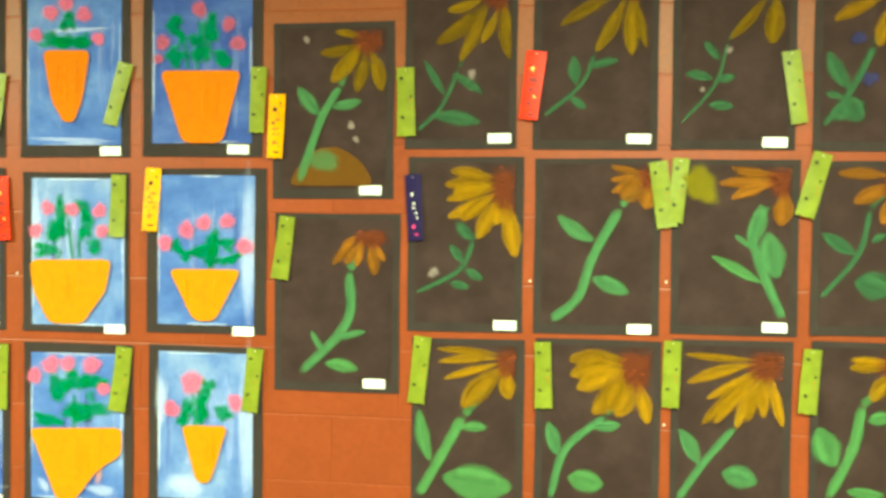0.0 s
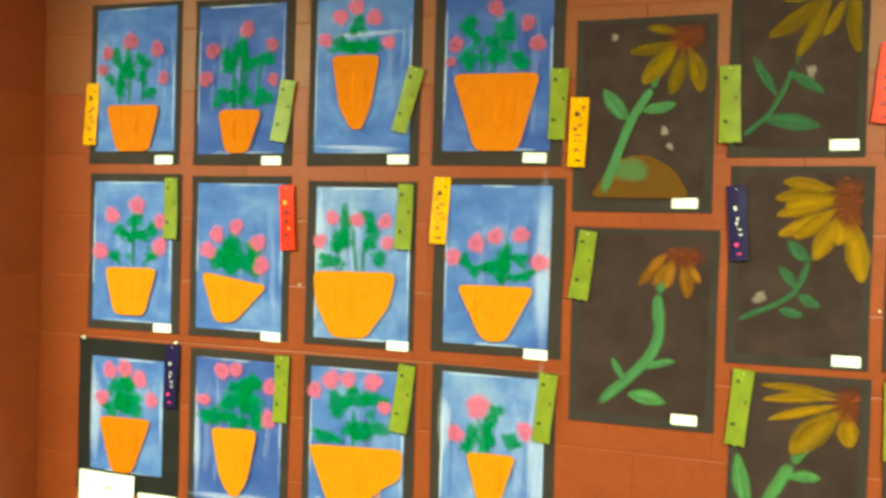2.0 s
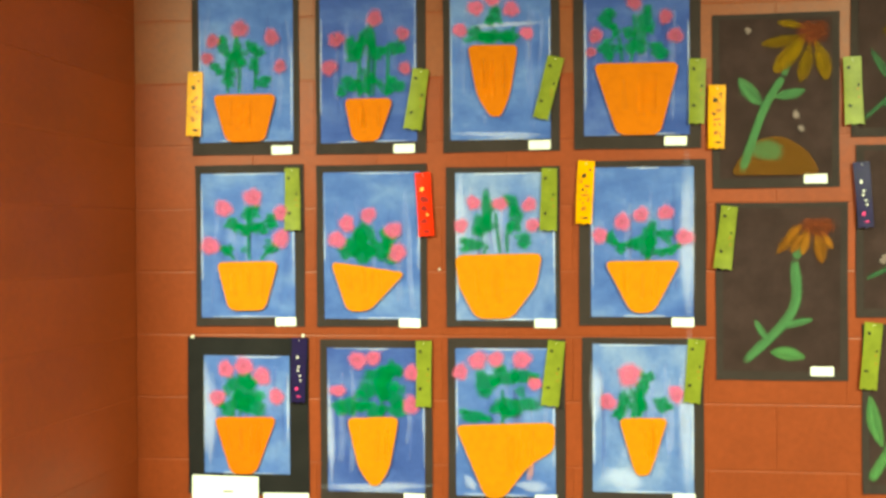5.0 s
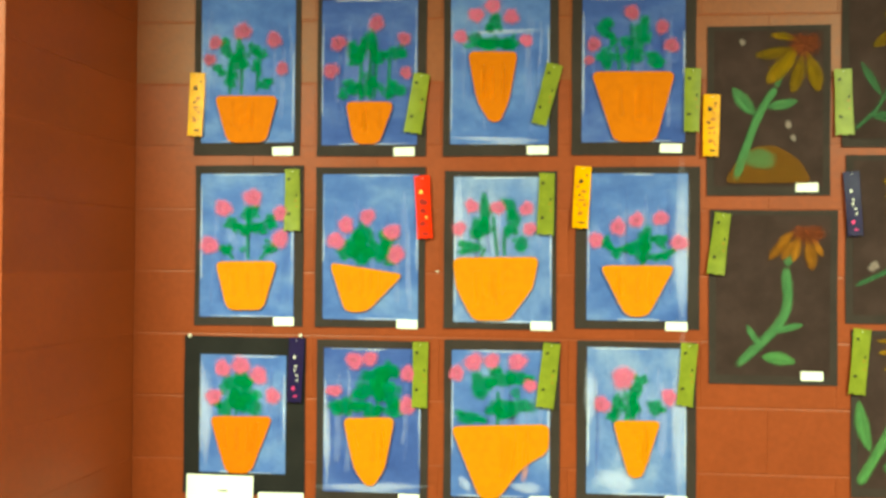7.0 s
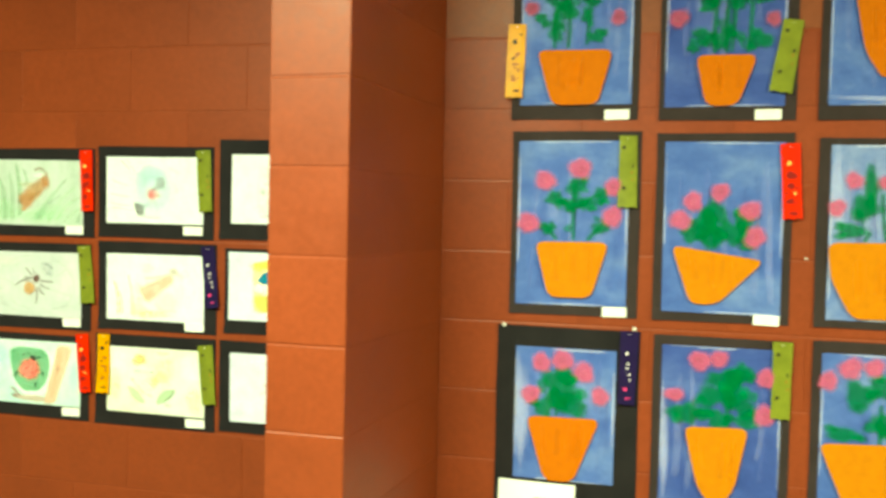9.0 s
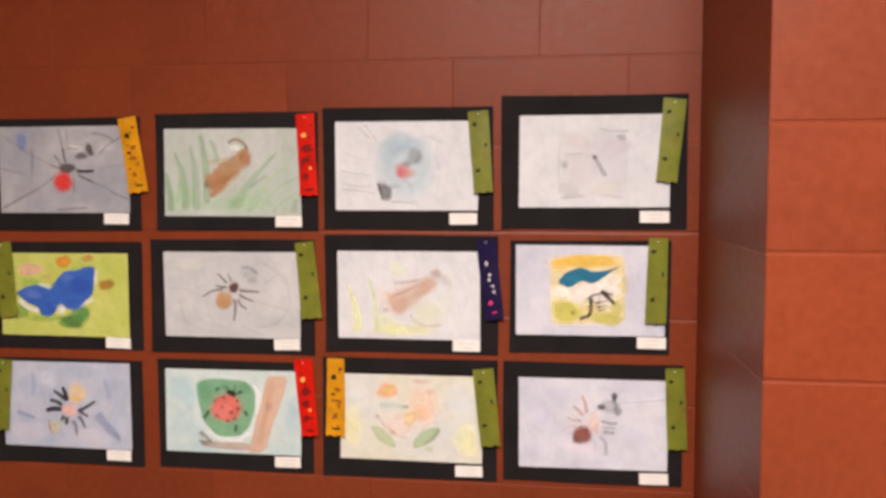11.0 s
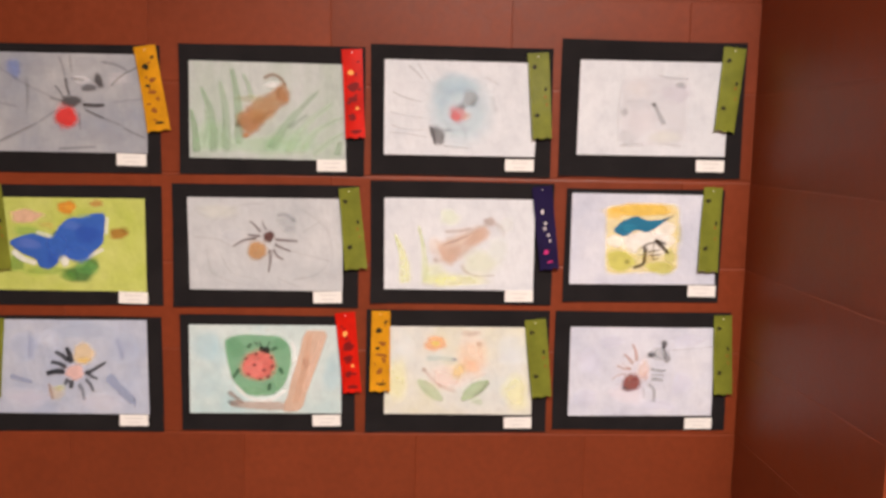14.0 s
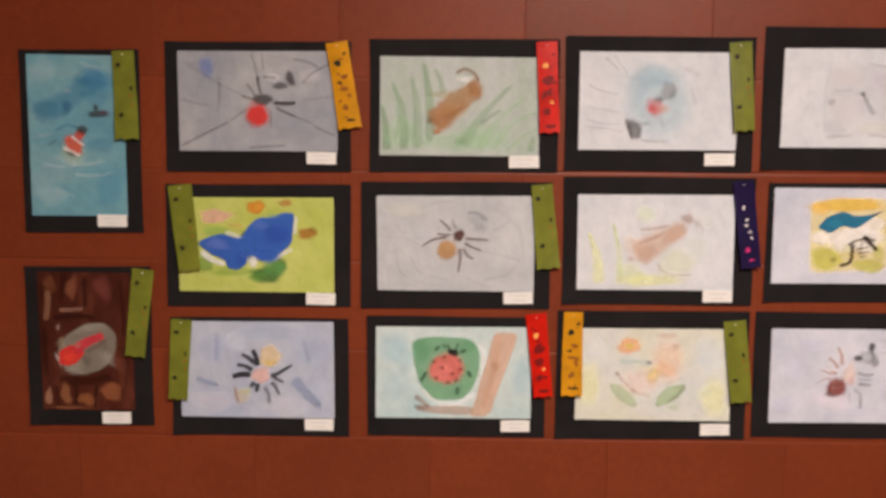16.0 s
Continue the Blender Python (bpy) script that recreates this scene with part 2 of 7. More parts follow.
def blob_outline(u, v, ru, rv, turn=0.0, ragged=0.08, n=24):
    """An uneven oval, anticlockwise as seen from the room."""
    a, b, c = (random.uniform(0, 6.28) for _ in range(3))
    out = []
    for k in range(n):
        t = 2 * math.pi * k / n
        r = 1 + ragged * (0.7 * math.sin(2 * t + c) + 0.6 * math.sin(3 * t + a) + 0.45 * math.sin(5 * t + b) + random.uniform(-0.2, 0.2))
        x, y = ru * r * math.cos(t), rv * r * math.sin(t)
        out.append((u + x * math.cos(turn) - y * math.sin(turn), v + x * math.sin(turn) + y * math.cos(turn)))
    return out


def round_outline(corners, radius, wobble=0.0005):
    """A polygon given anticlockwise, its corners rounded."""
    out, n = [], len(corners)
    for k, c in enumerate(corners):
        c, p, q = Vector(c), Vector(corners[k - 1]), Vector(corners[(k + 1) % n])
        r = min(radius, 0.45 * (p - c).length, 0.45 * (q - c).length)
        a, b = c + (p - c).normalized() * r, c + (q - c).normalized() * r
        for s in range(5):
            t = s / 4
            w = a * (1 - t) ** 2 + c * 2 * t * (1 - t) + b * t * t
            out.append((w.x + random.uniform(-wobble, wobble), w.y + random.uniform(-wobble, wobble)))
    return out


def banded(spine, widths, keep):
    """The rim and the inner outline of a band along a spine."""
    n, rims = len(spine), []
    for part_of, ends in ((1.0, 0.0), (keep, 0.07)):
        left, right = [], []
        for k in range(n):
            s = (ends + (1 - 2 * ends) * k / (n - 1)) * (n - 1)
            i = min(int(s), n - 2)
            f = s - i
            c = spine[i] * (1 - f) + spine[i + 1] * f
            w = (widths[i] * (1 - f) + widths[i + 1] * f) / 2 * part_of
            d = (spine[min(i + 2, n - 1)] - spine[max(i - 1, 0)]).normalized()
            left.append((c.x - d.y * w, c.y + d.x * w))
            right.append((c.x + d.y * w, c.y - d.x * w))
        rims.append(right + left[::-1])
    return rims


def stroke_band(path, w0, w1, keep=0.55):
    """A brush stroke through its points, of width w0 at its start and w1 at its end."""
    p = [Vector(q) for q in path]
    if len(p) == 2:
        p.insert(1, (p[0] + p[1]) / 2 + Vector((random.uniform(-1, 1), random.uniform(-1, 1))) * 0.05 * (p[1] - p[0]).length)
    p = [p[0] * 2 - p[1], *p, p[-1] * 2 - p[-2]]
    spine = []
    for k in range(1, len(p) - 2):
        for s in range(6):
            t = s / 6
            a, b, c, d = p[k - 1 : k + 3]
            spine.append((b * 2 + (c - a) * t + (a * 2 - b * 5 + c * 4 - d) * t * t + (b * 3 - a - c * 3 + d) * t ** 3) / 2)
    spine.append(p[-2])
    n = len(spine) - 1
    widths = [(w0 + (w1 - w0) * k / n) * (1 + random.uniform(-0.1, 0.1)) * (0.5 if k in (0, n) else 1) for k in range(n + 1)]
    return banded(spine, widths, keep)


def leaf_band(base, tip, width, fat=0.5, keep=0.6):
    """A pointed oval from base to tip."""
    a, b, n = Vector(base), Vector(tip), 12
    d = b - a
    side = Vector((-d.y, d.x)).normalized()
    bend = random.uniform(-0.06, 0.06) * d.length
    spine, widths = [], []
    for k in range(n + 1):
        t = k / n
        spine.append(a + d * t + side * bend * math.sin(math.pi * t))
        w = math.sin(math.pi * t ** (math.log(0.5) / math.log(fat))) ** 0.75 if 0 < k < n else 0.06
        widths.append(width * w * (1 + random.uniform(-0.06, 0.06)))
    return banded(spine, widths, keep)


# ---- structure ----
COURSE, LENGTH, JOINT = 0.2032, 0.4064, 0.0034
BLOCK_MESHES = {}


def block_mesh(width, coat):
    """One painted block: face at y = 0, centred in x, standing on z = 0."""
    key = (round(width, 3), coat.name)
    if key not in BLOCK_MESHES:
        bm = bmesh.new()
        w, h, d, c = width - 0.0014, COURSE - JOINT, 0.03, 0.0011
        z, top = JOINT / 2, 0.0042
        face = [bm.verts.new((x, 0, q)) for x, q in ((-w / 2 + c, z + c), (w / 2 - c, z + c), (w / 2 - c, z + h - top), (-w / 2 + c, z + h - top))]
        rim = [bm.verts.new((x, c, q)) for x, q in ((-w / 2, z), (w / 2, z), (w / 2, z + h), (-w / 2, z + h))]
        deep = [bm.verts.new((x, d, q)) for x, q in ((-w / 2, z), (w / 2, z), (w / 2, z + h), (-w / 2, z + h))]
        bm.faces.new(face)
        for ring, under in ((face, rim), (rim, deep)):
            for k in range(4):
                bm.faces.new((ring[(k + 1) % 4], ring[k], under[k], under[(k + 1) % 4]))
        BLOCK_MESHES[key] = mesh_of("block", bm, coat)
    return BLOCK_MESHES[key]


def block_wall(name, label, x0, x1, shift, band=99):
    """A wall of painted blocks in running bond, its face at y = 0; the backing shows in the joints as painted mortar."""
    bm = bmesh.new()
    box(bm, x0, x1, 0.0013, 0.2, 0, CEILING)
    wall = tagged(new(name, mesh_of(name, bm, WALL)), label, "wall", kind="structure")
    for row in range(int(CEILING / COURSE)):
        x = x0
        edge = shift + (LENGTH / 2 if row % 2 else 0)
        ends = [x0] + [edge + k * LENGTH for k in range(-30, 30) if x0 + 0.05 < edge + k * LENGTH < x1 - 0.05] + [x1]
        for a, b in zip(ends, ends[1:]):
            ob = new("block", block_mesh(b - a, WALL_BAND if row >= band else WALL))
            ob.parent = wall
            ob.location = ((a + b) / 2, random.uniform(-0.0003, 0.0003), row * COURSE)
    return wall


PIER_FRONT, PIER_BACK, PIER_DEPTH = (-0.091, 0.102), (-0.096, 0.165), 0.626


def pier():
    """A pier of one block a course between the two recesses, a little wider at its root."""
    bm = bmesh.new()
    ring = []
    for z in (0, CEILING):
        ring.append([bm.verts.new((x, y, z)) for x, y in ((PIER_FRONT[0] + 0.0007, -PIER_DEPTH + 0.0018), (PIER_FRONT[1] - 0.0007, -PIER_DEPTH + 0.0018), (PIER_BACK[1] - 0.0007, 0.004), (PIER_BACK[0] + 0.0007, 0.004))])
    for k in range(4):
        bm.faces.new((ring[0][k], ring[0][(k + 1) % 4], ring[1][(k + 1) % 4], ring[1][k]))
    core = tagged(new("wall_pier", mesh_of("wall_pier", bm, WALL)), "terracotta painted concrete block pier between two recesses", "wall", kind="structure")
    bm = bmesh.new()
    low, high = JOINT / 2, COURSE - JOINT / 2
    plan = ((PIER_FRONT[0], -PIER_DEPTH), (PIER_FRONT[1], -PIER_DEPTH), (PIER_BACK[1], 0.0), (PIER_BACK[0], 0.0))
    # the upper edge is tooled back, so that the bed joint faces the ceiling lamps
    back = ((PIER_FRONT[0] + 0.003, -PIER_DEPTH + 0.0035), (PIER_FRONT[1] - 0.003, -PIER_DEPTH + 0.0035), (PIER_BACK[1] - 0.003, 0.0), (PIER_BACK[0] + 0.003, 0.0))
    ring = [[bm.verts.new((x, y, z)) for x, y in outline] for z, outline in ((low, plan), (high - 0.005, plan), (high, back))]
    for below, above in zip(ring, ring[1:]):
        for k in range(4):
            bm.faces.new((below[k], below[(k + 1) % 4], above[(k + 1) % 4], above[k]))
    bm.faces.new(ring[0][::-1])
    bm.faces.new(ring[2])
    edges = [e for e in bm.edges if max(v.co.y for v in e.verts) < -0.1 and abs(e.verts[0].co.z - e.verts[1].co.z) > 0.05]
    bmesh.ops.bevel(bm, geom=edges, offset=0.0022, segments=2, profile=0.5, affect="EDGES")
    me = mesh_of("block", bm, WALL)
    for row in range(int(CEILING / COURSE)):
        ob = new("block", me)
        ob.parent = core
        ob.location = (random.uniform(-0.0002, 0.0002), random.uniform(-0.0005, 0.0005), row * COURSE)
    return core


def slab(name, label, category, material, *size):
    bm = bmesh.new()
    box(bm, *size)
    return tagged(new(name, mesh_of(name, bm, material)), label, category, kind="structure")


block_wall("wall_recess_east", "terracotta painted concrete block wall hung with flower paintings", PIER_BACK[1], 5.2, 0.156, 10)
block_wall("wall_recess_west", "terracotta painted concrete block wall hung with small watercolours", -5.0, PIER_BACK[0], -0.26)
pier()
slab("floor", "pale speckled vinyl corridor floor", "floor", FLOOR, -5.2, 5.4, -5.2, 0.2, -0.1, 0)
slab("ceiling", "white ceiling tiles with recessed lamps", "ceiling", TILE, -5.2, 5.4, -5.2, 0.2, CEILING, CEILING + 0.1)
slab("wall_opposite", "terracotta painted corridor wall facing the pictures", "wall", WALL, -5.2, 5.4, -5.2, -5.0, 0, CEILING)
slab("wall_end_east", "cream painted wall closing the corridor", "wall", CREAM, 5.2, 5.4, -5.0, 0, 0, CEILING)
slab("wall_end_west", "cream painted wall closing the corridor", "wall", CREAM, -5.2, -5.0, -5.0, 0, 0, CEILING)


def ceiling_light(x, y):
    light = tagged(new("ceiling_light"), "white recessed fluorescent ceiling light, switched on", "light", "corridor ceiling lights")
    light.location = (x, y, CEILING)
    bm = bmesh.new()
    for a, b, c, d in ((-0.62, 0.62, -0.31, -0.27), (-0.62, 0.62, 0.27, 0.31), (-0.62, -0.58, -0.27, 0.27), (0.58, 0.62, -0.27, 0.27)):
        box(bm, a, b, c, d, -0.03, -0.002)
    part("frame", bm, LAMP_FRAME, light)
    bm = bmesh.new()
    box(bm, -0.578, 0.578, -0.268, 0.268, -0.02, -0.004)
    part("diffuser", bm, GLOW, light, "frosted white diffuser")


for x, y, _ in LAMPS:
    ceiling_light(x, y)


# ---- pictures ----
class Picture:
    """A picture on its mount, hung flat on the wall. Places are metres from the middle of the mount, u to the side and v up."""

    def __init__(self, label, x, z, w, h, mount, category="painting", group="", turn=0.0):
        self.root = tagged(new("mounted_painting"), label, category, group)
        self.root.matrix_basis = pose(x, -0.0012, z, 0, turn, 0)
        self.depth = 0.0034
        self.mount = part("mount", self.curled(w, h), mount, self.root)
        self.size = (w, h)

    def curled(self, w, h):
        """The mount: sugar paper whose free corners have curled away from the wall."""
        bm, n = bmesh.new(), 14
        lifts = [(-1, 1, random.uniform(0, 0.004)), (-1, -1, random.uniform(0, 0.006)), (1, 1, random.uniform(0, 0.003))]
        wave = random.uniform(0, 6.28)
        layers = []
        for back in (0.0, 0.0012):
            grid = []
            for i in range(n + 1):
                row = []
                for k in range(n + 1):
                    u, v = (i / n - 0.5) * w, (k / n - 0.5) * h
                    out = sum(m * max(0.0, 1 - math.hypot(u - a * w / 2, v - b * h / 2) / 0.055) ** 2 for a, b, m in lifts)
                    u += 0.0008 * math.sin(14 * v + wave) * (2 * i / n - 1) ** 2
                    row.append(bm.verts.new((u, -0.002 + back - out, v + 0.0008 * math.sin(11 * u + wave) * (2 * k / n - 1) ** 2)))
                grid.append(row)
            layers.append(grid)
            for i in range(n):
                for k in range(n):
                    f = (grid[i][k], grid[i + 1][k], grid[i + 1][k + 1], grid[i][k + 1])
                    bm.faces.new(f[::-1] if back else f)
        ring = [(i, 0) for i in range(n)] + [(n, k) for k in range(n)] + [(i, n) for i in range(n, 0, -1)] + [(0, k) for k in range(n, 0, -1)]
        for (i, k), (p, q) in zip(ring, ring[1:] + ring[:1]):
            bm.faces.new((layers[0][p][q], layers[0][i][k], layers[1][i][k], layers[1][p][q]))
        return bm

    def sheet(self, u, v, w, h, material, label=""):
        j = [random.uniform(-0.0015, 0.0015) for _ in range(8)]
        corners = [(u - w / 2 + j[0], v - h / 2 + j[1]), (u + w / 2 + j[2], v - h / 2 + j[3]), (u + w / 2 + j[4], v + h / 2 + j[5]), (u - w / 2 + j[6], v + h / 2 + j[7])]
        part("paper", sheet(corners, 0.003, 0.001), material, self.root, label)

    def card(self, u, v, w=0.066, h=0.027, name="name_card"):
        tilt = random.uniform(-0.02, 0.02)
        corners = [(u + x * w / 2 - y * h / 2 * tilt, v + y * h / 2 + x * w / 2 * tilt) for x, y in ((-1, -1), (1, -1), (1, 1), (-1, 1))]
        card = part(name, sheet(corners, 0.0042, 0.0012), CARD, self.root, "small white name card")
        for k, far in ((0.2, 0.6), (-0.18, 0.42)):
            bm = bmesh.new()
            box(bm, u - w * far / 2, u + w * far / 2, -0.0044, -0.0042, v + h * k - 0.0011, v + h * k + 0.0011)
            part("print_line", bm, PALE_INK, card)

    def put(self, name, rim, inner, colour, alpha=1.0, vary=0.18):
        self.depth += 0.00012
        part(name, sheet(rim, self.depth, 0.0001, inner), paint(colour, alpha, vary), self.root)

    def blob(self, name, u, v, ru, rv, colour, alpha=1.0, turn=0.0, ragged=0.08, keep=0.5):
        # thin washes fade further in than body colour
        keep = 0.8 if alpha == 1 else max(keep, 0.55) if alpha > 0.6 else 0.4
        rim = blob_outline(u, v, ru * 1.12, rv * 1.12, turn, ragged)
        self.put(name, rim, shrunk(rim, keep), colour, alpha)

    def stroke(self, name, path, w0, w1, colour, alpha=1.0):
        self.put(name, *stroke_band(path, w0 * 1.25, w1 * 1.25, 0.6 if alpha > 0.6 or w0 < 0.012 else 0.4), colour, alpha)

    def leaf(self, name, base, tip, width, colour, alpha=1.0, fat=0.5):
        self.put(name, *leaf_band(base, tip, width * 1.1, fat), colour, alpha)

    def shape(self, name, corners, radius, colour, alpha=1.0, fade=0.016):
        rim = round_outline(corners, radius)
        self.put(name, shrunk(rim, 1 + fade / 3), shrunk(rim, 1 - fade), colour, alpha, 0.1)


AMBER, ORANGE, PINK, ROSE, GREEN, STEM = (0.47, 0.162, 0.012), (0.44, 0.115, 0.009), (0.39, 0.074, 0.15), (0.28, 0.055, 0.1), (0.006, 0.12, 0.034), (0.012, 0.12, 0.055)


def pot_picture(place, ground, mount, paper_at, card_at, pot, blossoms, leaves, stems, clay=AMBER, petal=PINK, washes=(), upright=True):
    """A potted plant in poster paint on a blue ground."""
    tone = {"deep": BLUE_DEEP, "mid": BLUE_MID, "pale": BLUE_PALE}[ground]
    words = {"deep": "deep blue", "mid": "mid blue", "pale": "pale streaky blue"}[ground]
    shade = "black" if mount is BLACK else "dark slate"
    art = Picture(f"orange pot with pink flowers on {words}, {shade} mount", *place, mount, group="potted flower paintings")
    art.sheet(*paper_at, tone, f"{words} painted paper")
    u0, v0, pw, ph = paper_at
    for k in range(16):
        # brush marks of the ground, along its grain, some thinned with white
        w = random.uniform(0.008, 0.026)
        tone = ((0.2, 0.24, 0.5), (0.3, 0.33, 0.56), (0.022, 0.036, 0.2), (0.1, 0.14, 0.42))[k % 4]
        thin = (0.32 if ground == "pale" else 0.2) * random.uniform(0.6, 1.1)
        if upright:
            x, y0, y1 = u0 + pw * random.uniform(-0.45, 0.45), v0 + ph * random.uniform(-0.45, 0.05), v0 + ph * random.uniform(0.1, 0.45)
            path = [(x, y0), (x + random.uniform(-0.012, 0.012), (y0 + y1) / 2), (x + random.uniform(-0.012, 0.012), y1)]
        else:
            y, x0, x1 = v0 + ph * random.uniform(-0.45, 0.45), u0 + pw * random.uniform(-0.44, 0), u0 + pw * random.uniform(0.05, 0.44)
            path = [(x0, y), ((x0 + x1) / 2, y + random.uniform(-0.016, 0.016)), (x1, y + random.uniform(-0.02, 0.02))]
        art.stroke("brush_mark", path, w, w * 0.6, tone, thin)
    for k in range(4):
        # bare paper at the rims of the sheet
        side = (-1, 1)[k % 2]
        for _ in range(3):
            w, a, b = random.uniform(0.003, 0.008), random.uniform(-0.47, 0.0), random.uniform(0.05, 0.47)
            if k < 2:
                path = [(u0 + side * (pw / 2 - w * 0.55), v0 + a * ph), (u0 + side * (pw / 2 - w * 0.55), v0 + b * ph)]
            else:
                path = [(u0 + a * pw, v0 + side * (ph / 2 - w * 0.6)), (u0 + b * pw, v0 + side * (ph / 2 - w * 0.6))]
            path.insert(1, ((path[0][0] + path[1][0]) / 2, (path[0][1] + path[1][1]) / 2))
            art.stroke("bare_edge", path, w, w * 0.7, (0.46, 0.48, 0.62), 0.4 if ground == "pale" else 0.26)
    for x, y, z, t, w in washes:
        far, turn = math.hypot(z - x, t - y) / 2, math.atan2(t - y, z - x)
        for k in range(2):
            art.blob("brush_mark", (x + z) / 2 + random.uniform(-0.006, 0.006), (y + t) / 2, far * random.uniform(0.85, 1.1), w * random.uniform(0.5, 0.9), (0.42, 0.44, 0.62), 0.3, turn, 0.2)
    for a, b, c, d in stems:
        art.stroke("stem", [(a, b), (c, d)], 0.012, 0.01, STEM, 0.85)
    for u, v, ru, rv in leaves:
        art.blob("leaf", u, v, ru * 1.15, rv * 1.15, GREEN, 0.9, turn=random.uniform(-0.5, 0.5), ragged=0.24)
        for _ in range(2):
            # a small lobe on the leaf's rim
            turn = random.uniform(0, 6.28)
            art.blob("leaf", u + 1.05 * ru * math.cos(turn), v + 1.05 * rv * math.sin(turn), ru * 0.5, rv * 0.5, scaled(GREEN, random.uniform(0.85, 1.35)), 0.75, ragged=0.2, keep=0.4)
    for a, b in zip(leaves, leaves[1:]):
        # small dabs between neighbouring leaves
        s = random.uniform(0.3, 0.7)
        art.blob("leaf", a[0] + (b[0] - a[0]) * s, a[1] + (b[1] - a[1]) * s, a[2] * 0.6, b[3] * 0.7, GREEN, 0.75, turn=random.uniform(-1, 1), ragged=0.2, keep=0.3)
    for u, v, ru, rv in blossoms:
        art.blob("blossom", u, v, ru * 1.12, rv * 1.12, petal, 0.88, ragged=0.1, keep=0.3)
        art.blob("blossom", u + random.uniform(-0.006, 0.006), v + random.uniform(-0.006, 0.006), ru * 0.5, rv * 0.5, scaled(petal, random.choice((0.8, 1.15))), 0.5, ragged=0.2)
    mid = sum((Vector(q) for q in pot), Vector((0, 0))) / len(pot)
    pot = [tuple(mid + (Vector(q) - mid) * 1.035) for q in pot]
    art.shape("painted_pot", pot, 0.026, clay, 1.0, 0.005)
    reach = min(max(abs(q[0] - mid.x) for q in pot), 0.12)
    low, high = min(q[1] for q in pot), max(q[1] for q in pot)
    for k in range(6):
        # faint upright streaks of thinner and thicker paint on the clay
        x = mid.x + reach * random.uniform(-0.5, 0.5)
        art.stroke("brush_mark", [(x, low + (high - low) * random.uniform(0.2, 0.4)), (x * 1.1, low + (high - low) * random.uniform(0.75, 0.93))], 0.02, 0.013, scaled(clay, 0.86 if k % 2 else 1.1), 0.3)
    art.card(*card_at)
    return art


LEAF_GREEN, LIME_LEAF, DULL_LEAF, OCHRE, GOLD, TAN, RUST = (0.055, 0.13, 0.055), (0.062, 0.145, 0.052), (0.03, 0.075, 0.036), (0.135, 0.074, 0.004), (0.2, 0.098, 0.006), (0.18, 0.065, 0.009), (0.1, 0.02, 0.007)


